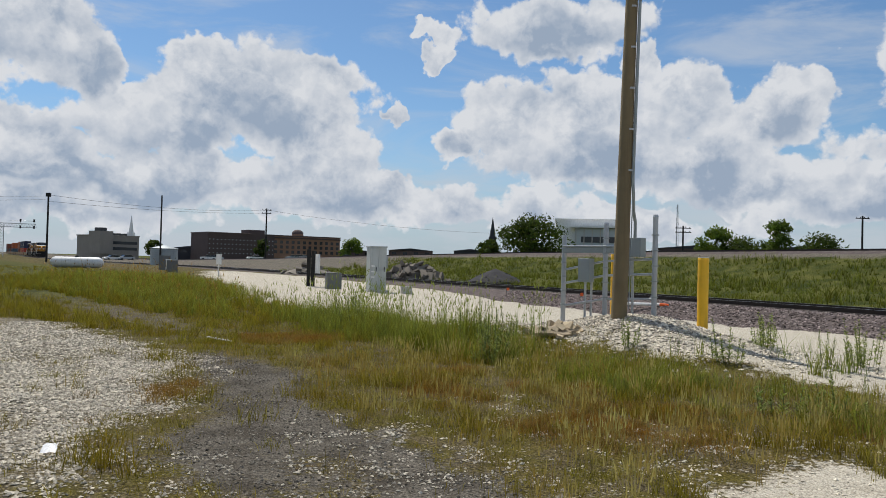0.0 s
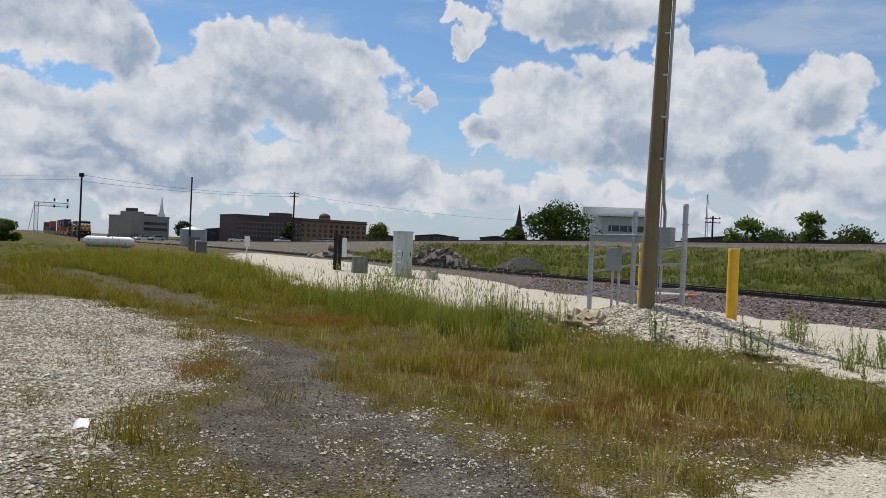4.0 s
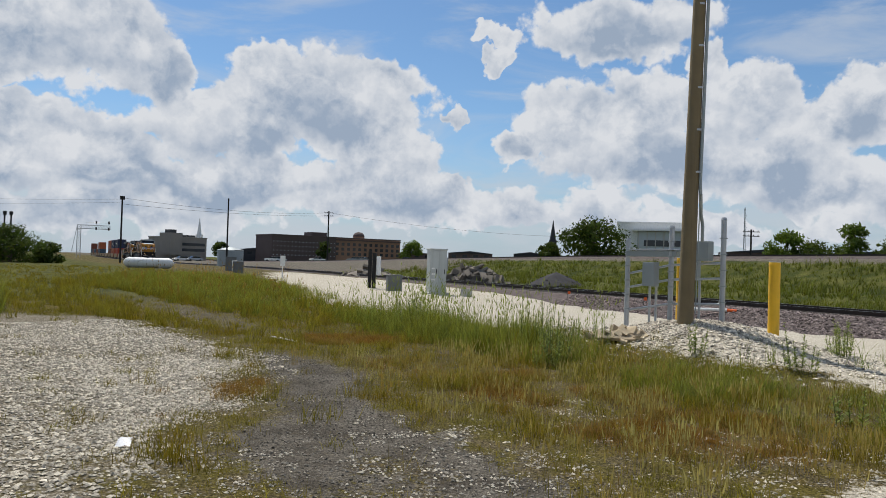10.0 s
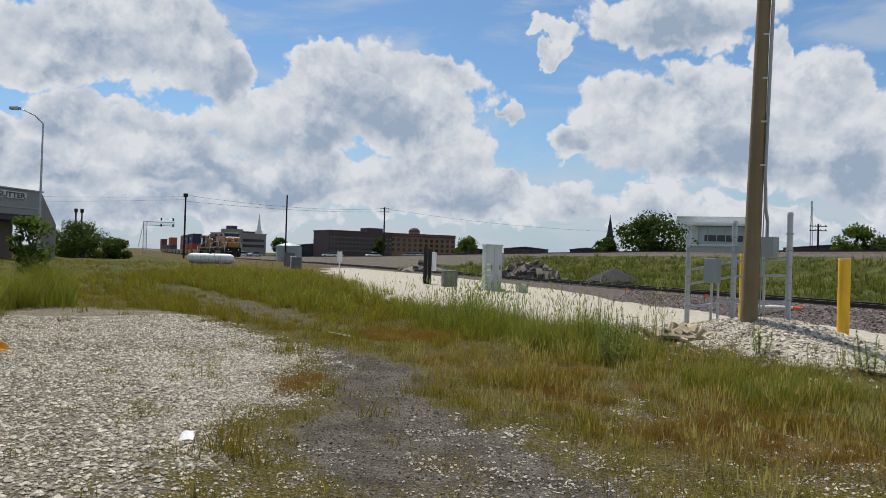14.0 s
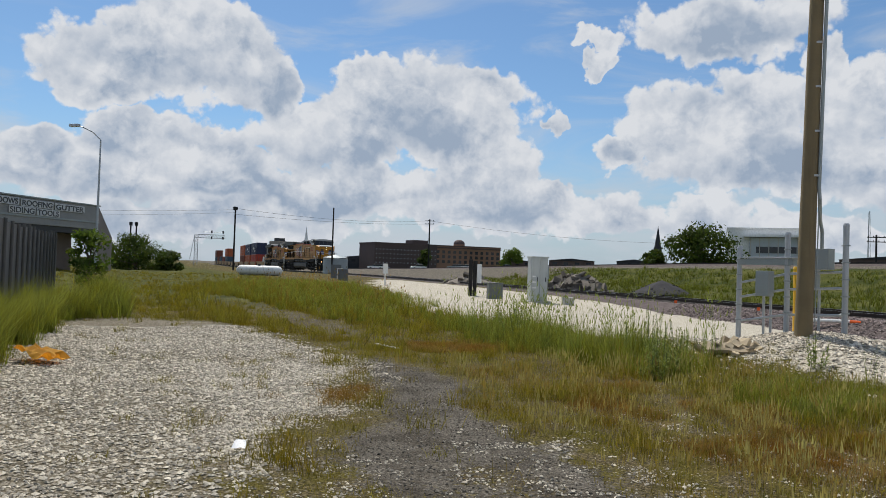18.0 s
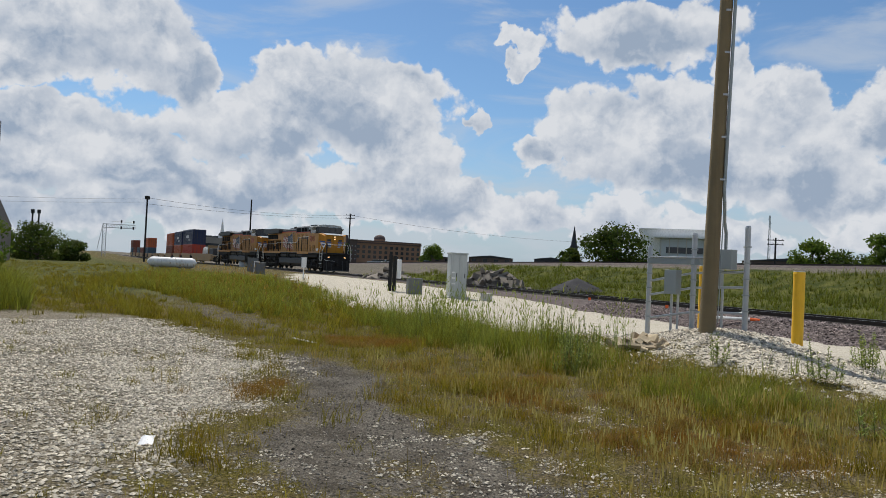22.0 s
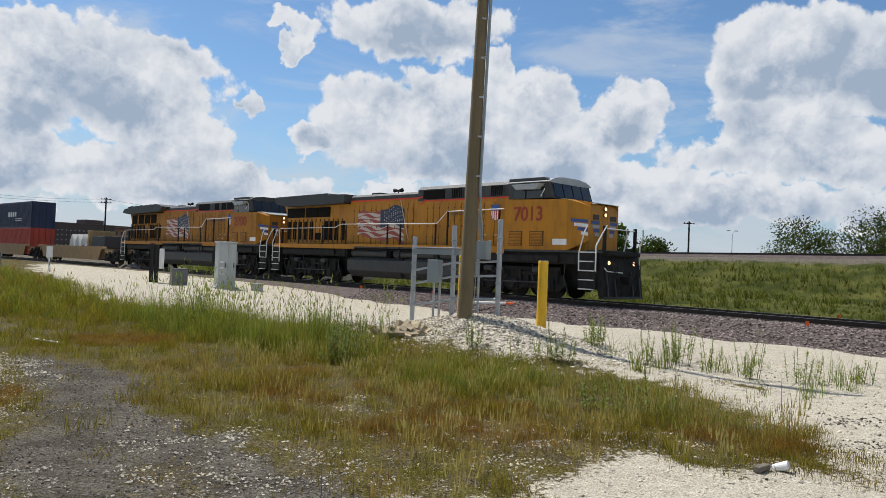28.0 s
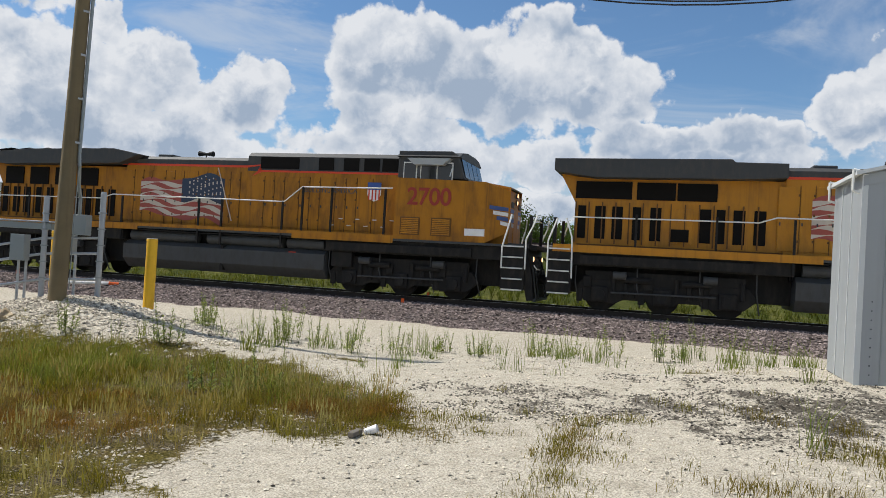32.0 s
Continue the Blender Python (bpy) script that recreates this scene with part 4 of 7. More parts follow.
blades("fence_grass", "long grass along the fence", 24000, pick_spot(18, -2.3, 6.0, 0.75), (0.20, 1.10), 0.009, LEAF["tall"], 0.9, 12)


def pick_road_weeds(rng):
    s, n = -3.0 + 12 * rng.random(), 14.0 + 1.5 * rng.normal()
    if noise.noise(Vector((s * 0.9, n * 0.9, 21.0))) + 0.6 * noise.noise(Vector((s * 3.1, n * 3.1, 4.0))) < 0.12 + 0.25 * rng.random():
        return None
    p = place(s, n - 0.12 * s, ground_z(s, n - 0.12 * s))
    return p.x, p.y, p.z, 0.3 + 1.0 * rng.random()


blades("road_weeds", "thin green grass stems growing through the road chips", 1900, pick_road_weeds, (0.10, 0.58), 0.008, LEAF["weed"], 0.7, 12)


def pick_bank(rng):
    s, n = -30 + 108 * rng.random() ** 1.2, 29.2 + 15.6 * rng.random()
    q = noise.noise(Vector((s * 0.35, n * 0.35, 1.0))) + 0.5 * noise.noise(Vector((s * 1.1, n * 1.1, 1.0)))
    if q < -0.9 + 0.6 * rng.random():
        return None
    p = place(s, n, ground_z(s, n))
    return p.x, p.y, p.z, max(0.3, 0.8 + 1.3 * q)


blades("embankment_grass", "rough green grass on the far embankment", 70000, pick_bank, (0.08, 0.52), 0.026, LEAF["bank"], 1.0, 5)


# ---- the train ----
def heading(s):
    """Turn (degrees) of a vehicle that runs towards smaller s."""
    return math.degrees(TH - math.atan(line_slope(s))) - 90.0


NOSE_S = [(0.0, 283.0), (6.0, 226.0), (12.0, 169.2), (15.0, 140.8), (16.5, 126.2), (17.5, 117.0), (18.5, 108.2), (19.5, 99.2), (20.5, 89.8), (21.5, 80.2), (22.5, 70.3), (23.5, 60.4), (24.5, 50.6), (25.5, 40.9), (26.5, 31.2), (27.5, 21.6), (28.0, 16.8), (28.5, 12.1), (29.0, 7.47), (29.5, 2.87), (30.0, -1.7), (30.5, -6.2), (31.0, -10.6), (31.5, -15.0), (32.0, -19.4)]


def vehicle_pose(s):
    p = place(s, TRACK_N, RAIL_Z + line_drop(s))
    return Matrix.Translation(p) @ pose(0, 0, 0, 0, 0, heading(s))


def quad_part(name, pts, mat, parent, label=""):
    bm = bmesh.new()
    bm.faces.new([bm.verts.new(p) for p in pts])
    return part(name, bm, mat, parent, label)


def wheelset_truck(parent, xc, spread_x=1.95, axles=3):
    """A truck: side frames with boxes and springs, and wheels behind them."""
    half = spread_x * (axles - 1) / 2
    prof = [(-half - 0.85, 0.62), (-half - 0.62, 0.98), (-half + 0.45, 1.04), (-half + 0.75, 0.86), (half - 0.75, 0.86), (half - 0.45, 1.04), (half + 0.62, 0.98), (half + 0.85, 0.62), (half + 0.48, 0.30), (half - 0.48, 0.26), (half - 0.75, 0.40), (0.48, 0.40), (0.30, 0.26), (-0.30, 0.26), (-0.48, 0.40), (-half + 0.75, 0.40), (-half + 0.48, 0.26), (-half - 0.48, 0.30)]
    if axles == 2:
        prof = [q for q in prof if q[1] != 0.26 or abs(q[0]) > 0.35]
    for y in (-1.12, 1.0):
        bm = prism([(x + xc, z) for x, z in prof], y, y + 0.14, 0.02)
        for i in range(axles):
            x = xc - half + i * spread_x
            box(x - 0.27, x + 0.27, y - 0.10, y + 0.2, 0.30, 0.80, 0.05, bm)
            rod((x, y - 0.17, 0.53), (x, y + 0.1, 0.53), 0.17, bm, 14)
            box(x - 0.75, x - 0.55, y - 0.05, y + 0.05, 0.28, 0.70, 0.03, bm)
        for i in range(axles - 1):
            x = xc - half + (i + 0.5) * spread_x
            for k in (-0.17, 0.17):
                rod((x + k, y - 0.02, 0.5), (x + k, y - 0.02, 0.92), 0.085, bm, 8)
        box(xc - half - 0.5, xc + half + 0.5, y + 0.02, y + 0.10, 0.62, 1.30, 0.02, bm)
        for i in range(axles):
            x = xc - half + i * spread_x
            rod((x + 0.42, y - 0.06, 0.62), (x + 0.42, y - 0.06, 1.15), 0.07, bm, 8)
            box(x - 0.55, x - 0.30, y - 0.08, y + 0.1, 0.75, 1.12, 0.03, bm)
        rod((xc - half * 0.6, y - 0.1, 1.05), (xc - half * 0.2, y - 0.1, 1.05), 0.10, bm, 8)
        rod((xc + half * 0.3, y - 0.1, 1.02), (xc + half * 0.75, y - 0.1, 1.02), 0.09, bm, 8)
        part("truck_frame", bm, M["under"], parent)
    for i in range(axles):
        x = xc - half + i * spread_x
        for y in (-0.80, 0.66):
            bm = rod((x, y, 0.53), (x, y + 0.14, 0.53), 0.53, None, 24)
            rod((x, y - 0.03, 0.53), (x, y + 0.17, 0.53), 0.16, bm, 12)
            part("wheel", bm, M["under"], parent)


def wave(u, v):
    """Height and lift of the painted flag's folds."""
    return 0.10 * math.sin(u * 9.0 + 0.6) + 0.05 * math.sin(u * 17.0 + v * 2.0)


def painted_flag(parent, x0, x1, z0, z1, y):
    """A waving striped flag painted on the hood; the dark corner lies towards the front."""
    flag = empty_part("flag_emblem", parent, "faded red, white and blue waving flag emblem")
    cols, rows = 18, 13
    zc = lambda u, r: z0 + (z1 - z0) * (1 - r / rows) * (0.80 + 0.20 * u) + wave(u, r) + 0.22 * u * (1 - r / rows) - 0.34 * u * u
    for r in range(rows):
        bm = bmesh.new()
        last = cols if r >= 7 else int(cols * 0.55)
        for c in range(last):
            u0, u1 = c / cols, (c + 1) / cols
            bm.faces.new([bm.verts.new((x0 + (x1 - x0) * u, y, zz)) for u, zz in ((u0, zc(u0, r + 1)), (u1, zc(u1, r + 1)), (u1, zc(u1, r)), (u0, zc(u0, r)))])
        part("stripe", bm, M["flag_red"] if r % 2 == 0 else M["flag_white"], flag)
    bm = bmesh.new()
    first = int(cols * 0.55)
    for c in range(first, cols):
        u0, u1 = c / cols, (c + 1) / cols
        bm.faces.new([bm.verts.new((x0 + (x1 - x0) * u, y, zz)) for u, zz in ((u0, zc(u0, 7)), (u1, zc(u1, 7)), (u1, zc(u1, 0) + 0.05), (u0, zc(u0, 0) + 0.05))])
    part("canton", bm, M["flag_blue"], flag)
    bm = bmesh.new()
    for i in range(9):
        for j in range(5 if i % 2 else 6):
            u = 0.57 + 0.41 * (i + 0.5) / 9
            zz = zc(u, 0.6 + (j + (0.5 if i % 2 else 0.0)) * 1.05)
            x = x0 + (x1 - x0) * u
            bm.faces.new([bm.verts.new((x + 0.035 * math.cos(a), y - 0.004, zz + 0.035 * math.sin(a))) for a in (0.3, 1.56, 2.8, 4.1, 5.3)])
    part("stars", bm, M["flag_white"], flag)
    part("flagpole", rod((x1 - 0.32, y - 0.003, z1 + 0.30), (x1 + 0.38, y - 0.003, z0 - 0.15), 0.02), M["flag_white"], flag)


def empty_part(name, parent, label=""):
    ob = new(name)
    ob.empty_display_size = 0.2
    ob.parent = parent
    return tagged(ob, label) if label else ob


def handrail(parent, pts, posts, r=0.022):
    part("handrail", pipe(pts, r), M["rail_white"], parent)
    for x, y, z0, z1 in posts:
        part("stanchion", box(x - 0.035, x + 0.035, y - 0.03, y + 0.03, z0, z1), M["under"], parent)


def stair(parent, x, side, lean=0.0):
    """Corner steps with pale edges and curved grab rails."""
    st = part("step_well", box(x - 0.40, x + 0.40, side * 1.42 - 0.12, side * 1.42 + 0.12, 0.5, 2.0, 0.02), M["under"], parent)
    for i in range(5):
        z = 0.48 + i * 0.36
        part("step", box(x - 0.34, x + 0.34, side * 1.55 - 0.08, side * 1.55 + 0.03, z, z + 0.045), M["step"], st)
    return st


def locomotive(number, style, s_behind):
    """A six-axle diesel road locomotive, nose front at x = 0, rails at z = 0, camera's side at -y."""
    lo = empty("locomotive", vehicle_pose(0), "yellow and grey diesel freight locomotive " + ("leading with lit headlights" if style == "lead" else "coupled behind another"), "locomotive", "locomotives of the freight train")
    Y, G, U = M["yellow" if style == "lead" else "yellow_worn"], M["grey_roof"], M["under"]
    tail = -22.7
    # frame, deck, sill stripe
    part("frame", box(-6.6, 0.75, -1.40, 1.40, 1.45, 1.92, 0.02), U, lo)
    part("frame", box(-15.4, -6.6, -0.85, 0.85, 1.3, 1.92, 0.02), U, lo)
    part("frame", box(tail, -15.4, -1.40, 1.40, 1.45, 1.92, 0.02), U, lo)
    part("deck", box(tail, 0.75, -1.55, 1.55, 1.92, 2.0), G, lo)
    for y in (-1.565, 1.555):
        part("sill_stripe", box(tail + 0.1, -14.6, y, y + 0.012, 1.86, 2.10), Y, lo)
        part("sill_stripe", box(-14.6, -7.9, y, y + 0.012, 2.00, 2.12), Y, lo)
        part("sill_stripe", box(-7.9, -3.98, y, y + 0.012, 1.84, 2.12), Y, lo)
    # cab with nose
    zb = 1.98
    top = 5.04 if style == "lead" else 5.10
    nose = prism([(0.0, zb), (0.0, 3.62), (-0.10, 3.92), (-1.55, 4.14), (-3.98, 4.14), (-3.98, zb)], -1.0, 1.0)
    # nose narrows towards the front: pull the front corners in
    part("nose", nose, Y, lo)
    for sd in (-1, 1):
        bm = bmesh.new()
        ring = [(0.0, sd * 1.0), (-0.75, sd * 1.53), (-3.98, sd * 1.53)]
        zt = [3.80, 4.06, 4.14]
        zbm = [zb + 0.45, zb, zb]
        lo_v = [bm.verts.new((x, y, z)) for (x, y), z in zip(ring, zbm)]
        hi_v = [bm.verts.new((x, y, z)) for (x, y), z in zip(ring, zt)]
        for i in range(2):
            bm.faces.new((lo_v[i], lo_v[i + 1], hi_v[i + 1], hi_v[i]))
        inner = [bm.verts.new((x, sd * 0.98, z + 0.02)) for (x, y), z in zip(ring, (3.93, 4.06, 4.14))]
        for i in range(2):
            bm.faces.new((hi_v[i], hi_v[i + 1], inner[i + 1], inner[i]))
        bm.faces.new((lo_v[2], hi_v[2], inner[2], bm.verts.new((-3.98, sd * 0.98, zb))))
        bmesh.ops.recalc_face_normals(bm, faces=bm.faces[:])
        part("cab_side", bm, Y, lo)
    # pale sheet on the yellow nose puts the sunlight there into its colour
    part("nose_top", prism([(0.02, 3.93), (-1.6, 4.17), (-1.6, 4.20), (0.02, 3.96)], -0.97, 0.97), M["visor"], lo, "top of the nose, coloured pale for sunlight")
    # upper cab in grey
    prof = [(-1.55, 4.14), (-1.80, top - 0.14), (-2.05, top), (-3.98, top), (-3.98, 4.14)]
    part("upper_cab", prism(prof, -1.40, 1.40, 0.03), G, lo)
    part("cab_roof", section([(-1.52, top - 0.20), (-1.1, top - 0.02), (-0.55, top + 0.05), (0.55, top + 0.05), (1.1, top - 0.02), (1.52, top - 0.20), (1.2, top - 0.24), (-1.2, top - 0.24)], -4.02, -1.72, 0.01), M["visor"] if style == "lead" else G, lo)
    for sd in (-1, 1):
        yy = sd * 1.42
        part("side_window", box(-2.95, -2.05, yy - 0.02, yy + 0.02, 4.16, 4.60, 0.01), M["glass"], lo)
        part("side_window", box(-3.65, -3.02, yy - 0.02, yy + 0.02, 4.16, 4.60, 0.01), M["glass"], lo)
        bm = prism([(-3.55, top - 0.30), (-2.0, top - 0.30), (-2.25, top - 0.52), (-3.3, top - 0.52)], yy + sd * 0.02, yy + sd * 0.34)
        part("sun_visor", bm, M["visor"], lo)
        if style != "lead":
            for x0, x1 in ((-3.72, -3.30), (-3.10, -2.55), (-2.5, -2.0)):
                fr = part("window_frame", box(x0 - 0.04, x1 + 0.04, yy - 0.03 + sd * 0.02, yy + 0.03 + sd * 0.02, 4.02, 4.70, 0.01), M["rail_white"], lo)
                part("pane", box(x0, x1, yy - 0.035 + sd * 0.035, yy + 0.035 + sd * 0.035, 4.07, 4.65), M["glass"], fr)
        part("mirror_arm", rod((-2.0, yy, 4.55), (-2.0, yy + sd * 0.25, 4.2), 0.02), M["rail_white"], lo)
    for y0, y1 in ((-1.25, -0.68), (-0.62, -0.04), (0.04, 0.62), (0.68, 1.25)):
        part("windshield", prism([(-1.545, 4.22), (-1.735, top - 0.20), (-1.755, top - 0.20), (-1.565, 4.22)], y0, y1), M["glass"], lo)
    # nose face: door outline, lights, number boards, wings
    for z in (3.50, 3.75):
        ring = part("headlight", rod((0.0, 0.0, z), (0.05, 0.0, z), 0.10, None, 14), M["dark"], lo)
        part("lens", rod((0.04, 0.0, z), (0.06, 0.0, z), 0.07, None, 14), M["lamp_on"], ring)
    for y in (-0.9, 0.9):
        ring = part("ditch_light", rod((0.70, y, 1.56), (0.88, y, 1.56), 0.10, None, 12), M["dark"], lo)
        part("lens", rod((0.87, y, 1.56), (0.895, y, 1.56), 0.08, None, 12), M["lamp_on"], ring)
    for sd in (-1, 1):
        part("number_board", box(-0.02, 0.03, sd * 0.62 - 0.2, sd * 0.62 + 0.2, 3.28, 3.48, 0.01), M["dark"], lo)
        for k in range(4):
            part("wing_feather", box(-0.01, 0.015, sd * 0.12 if sd > 0 else -0.92 + 0.09 * k, sd * 0.92 - 0.09 * k if sd > 0 else -0.12, 3.10 - 0.16 * k, 3.23 - 0.16 * k), M["wing_blue"] if k % 2 == 0 else M["visor"], lo)
        a = Vector((-0.05, sd * 1.045, 0)), Vector((-0.62, sd * 1.445, 0))
        for k in range(4):
            z = 3.12 - 0.17 * k
            p0, p1 = a[0], a[0].lerp(a[1], 1 - 0.2 * k)
            off = Vector((0.008, sd * 0.010, 0))
            quad_part("wing_feather", [(p0 + off) + Vector((0, 0, z)), (p1 + off) + Vector((0, 0, z + 0.04)), (p1 + off) + Vector((0, 0, z + 0.17)), (p0 + off) + Vector((0, 0, z + 0.13))], M["wing_blue"] if k % 2 == 0 else M["white"], lo)
    part("nose_door", box(-0.02, 0.02, -0.36, 0.36, 2.05, 3.3, 0.02), Y, lo)
    # pilot, plow, coupler, front rail
    part("pilot", prism([(0.72, 1.95), (0.95, 0.9), (1.02, 0.18), (0.80, 0.16), (0.62, 0.9), (0.6, 1.95)], -1.4, 1.4), U, lo)
    part("anticlimber", box(0.72, 1.02, -1.15, 1.15, 1.84, 2.02, 0.03), U, lo)
    for y in (-1.15, -0.62, 0.62, 1.15):
        part("plow_rib", prism([(0.90, 1.25), (1.06, 0.22), (1.10, 0.22), (0.95, 1.25)], y - 0.03, y + 0.03), M["tank"], lo)
    part("plow_edge", box(1.0, 1.08, -1.38, 1.38, 0.14, 0.24, 0.02), M["tank"], lo)
    part("cut_lever", pipe([(0.98, -1.35, 1.35), (1.08, -1.3, 1.22), (1.12, -0.3, 1.18)], 0.02), M["rail_white"], lo)
    for y in (-0.95, -0.82, -0.69, 0.69, 0.82, 0.95):
        part("control_hose", pipe([(0.95, y, 1.62), (1.14, y, 1.45), (1.16, y, 1.15), (1.04, y, 0.95)], 0.022), M["black"], lo)
    part("front_walk", box(0.02, 0.75, -1.2, 1.2, 2.0, 2.05), M["tank"], lo)
    part("coupler", box(0.7, 1.35, -0.17, 0.17, 0.72, 1.05, 0.05), U, lo)
    part("rear_coupler", box(tail - 0.75, tail, -0.17, 0.17, 0.72, 1.05, 0.05), U, lo)
    for y in (-0.55, 0.5):
        part("brake_hose", pipe([(0.95, y, 1.0), (1.2, y, 0.8), (1.3, y, 0.5), (1.2, y, 0.3)], 0.025), U, lo)
    for sd in (-1, 1):
        stair(lo, 0.30, sd)
        stair(lo, tail - 0.02 + 0.35, sd)
        part("grab_rail", pipe([(-0.08, sd * 1.55, 1.2), (-0.08, sd * 1.58, 1.9), (0.12, sd * 1.55, 2.7), (0.16, sd * 1.4, 3.0)], 0.028), M["rail_white"], lo)
        part("grab_rail", pipe([(0.72, sd * 1.58, 1.2), (0.72, sd * 1.58, 2.2), (0.95, sd * 1.45, 2.75), (1.0, sd * 1.3, 3.0)], 0.028), M["rail_white"], lo)
        part("grab_rail", pipe([(tail + 0.75, sd * 1.58, 1.0), (tail + 0.72, sd * 1.58, 2.3), (tail + 0.5, sd * 1.5, 2.95)], 0.028), M["rail_white"], lo)
        part("grab_rail", pipe([(tail - 0.05, sd * 1.58, 1.0), (tail - 0.05, sd * 1.58, 2.2), (tail + 0.2, sd * 1.45, 2.95)], 0.028), M["rail_white"], lo)
        part("end_post", box(0.72, 0.82, sd * 1.1 - 0.06, sd * 1.1 + 0.06, 2.0, 3.0), U, lo)
        part("end_post", box(tail + 0.02, tail + 0.12, sd * 1.0 - 0.06, sd * 1.0 + 0.06, 2.0, 3.0), U, lo)
    part("front_chain_rail", pipe([(0.78, -1.1, 2.9), (0.78, 1.1, 2.9)], 0.02), M["rail_white"], lo)
    # hood behind the cab: yellow below, grey above, red line between
    h1, h2 = -10.15, -15.65
    W = 1.10
    part("auxiliary_cab", box(h1, -3.98, -W, W, 2.0, 4.30, 0.01), Y, lo)
    part("auxiliary_top", section([(-W - 0.004, 4.30), (-W - 0.004, 4.86), (-0.9, 5.02), (0.9, 5.02), (W + 0.004, 4.86), (W + 0.004, 4.30)], h1, -3.98), G, lo)
    part("hood", box(h2, h1, -W, W, 2.0, 4.45, 0.01), Y, lo)
    part("hood_top", section([(-W - 0.004, 4.45), (-W - 0.004, 4.68), (-0.95, 4.80), (0.95, 4.80), (W + 0.004, 4.68), (W + 0.004, 4.45)], h2, h1), G, lo)
    part("red_line", box(h2 - 0.2, h1, -W - 0.012, -W, 4.42, 4.50), M["red"], lo)
    part("red_line", box(h1 + 0.45, -3.98, -W - 0.012, -W, 4.27, 4.34), M["red"], lo)
    part("red_line", prism([(h1 - 0.02, 4.42), (h1 + 0.55, 4.50), (h1 + 0.55, 4.42), (h1 + 0.22, 4.12), (h1 + 0.62, 4.27), (h1 + 0.62, 4.34), (h1 + 0.42, 4.33), (h1 + 0.7, 4.56), (h1 - 0.02, 4.50)], -W - 0.014, -W - 0.002), M["red"], lo)
    # doors along the hood
    x = -5.0
    k = 0
    while x > h2 + 0.3:
        w = 0.42 if k % 3 else 0.62
        if not (x - w < h1 + 0.05 < x):
            d = part("hood_door", box(x - w, x - 0.03, -W - 0.022, -W + 0.01, 2.22, 4.10 if x > h1 else 4.2, 0.008), Y, lo)
            part("latch", box(x - w + 0.04, x - w + 0.08, -W - 0.04, -W - 0.02, 3.0, 3.1), M["dark"], d)
            part("door_seam", box(x - 0.024, x - 0.010, -W - 0.024, -W + 0.01, 2.15, 4.12 if x > h1 else 4.25), M["seam"], lo)
            for zz in (2.5, 3.3, 3.9):
                part("hinge", box(x - 0.07, x - 0.02, -W - 0.036, -W - 0.02, zz, zz + 0.07), M["seam"], d)
        x -= w
        k += 1
    # grilles in the grey upper side
    if style == "lead":
        part("intake_grille", box(-9.75, -8.25, -W - 0.03, -W + 0.02, 4.38, 4.82, 0.01), M["mesh"], lo)
        for x0 in (-7.75, -6.75, -5.25):
            gr = part("louvre_frame", box(x0 - 0.05, x0 + 0.75, -W - 0.02, -W + 0.02, 4.36, 4.86), G, lo)
            for i in range(6):
                part("slat", box(x0 + i * 0.12, x0 + i * 0.12 + 0.06, -W - 0.045, -W - 0.02, 4.39, 4.83), M["mesh"], gr)
    else:
        part("intake_grille", box(-9.6, -8.0, -W - 0.03, -W + 0.02, 4.40, 4.84, 0.01), M["mesh"], lo)
        for x0 in (-7.2, -6.2, -5.4, -4.7):
            part("intake_grille", box(x0, x0 + 0.6, -W - 0.03, -W + 0.02, 4.38, 4.84, 0.01), M["mesh"], lo)
    # exhaust and horn
    part("exhaust_stack", box(-14.8, -14.1, -0.35, 0.35, 4.75, 4.98, 0.04), G, lo)
    horn = part("horn", rod((-12.5, -0.4, 4.78), (-12.5, -0.4, 4.98), 0.03), U, lo)
    for dx in (-0.32, 0.32):
        part("trumpet", rod((-12.5, -0.4, 5.0), (-12.5 + dx, -0.4, 5.02), 0.05, None, 10, 0.11), U, horn)
    # radiator end
    bm = box(tail + 0.7, h2, -1.05, 1.05, 2.0, 4.35)
    part("rear_hood", bm, Y, lo)
    wing = [(tail + 0.02, 4.52), (tail + 0.02, 4.90), (h2 - 1.6, 4.95), (h2 - 1.5, 4.86), (h2, 4.84), (h2, 4.40), (h2 - 1.2, 4.34), (tail + 1.35, 4.30), (tail + 0.15, 4.46)] if style == "lead" else [(tail - 0.1, 4.55), (tail + 0.3, 4.78), (tail + 2.6, 4.96), (h2 - 0.3, 5.02), (h2 + 0.9, 4.80), (h2, 4.45), (tail + 1.3, 4.32), (tail, 4.45)]
    part("radiator_wing", prism(wing, -1.56, 1.56, 0.02), G, lo)
    if style != "lead":
        for i in range(6):
            xx = tail + 0.7 + i * 0.95
            part("radiator_core", prism([(xx, 4.88 + 0.01 * i), (xx + 0.8, 4.96 + 0.01 * i), (xx + 0.8, 5.00 + 0.01 * i), (xx, 4.92 + 0.01 * i)], -1.45, 1.45), M["mesh"], lo)
        for x0 in (-22.2, -20.9, -19.6, -18.4):
            part("radiator_screen", box(x0 + 0.4, x0 + 1.35, -1.10, -1.03, 3.55, 4.26, 0.01), M["mesh"], lo)
    else:
        for x0, x1 in ((-22.0, -20.2), (-20.05, -18.85), (-18.8, -17.6)):
            part("radiator_screen", box(x0, x1, -1.10, -1.03, 3.66, 4.22, 0.01), M["mesh"], lo)
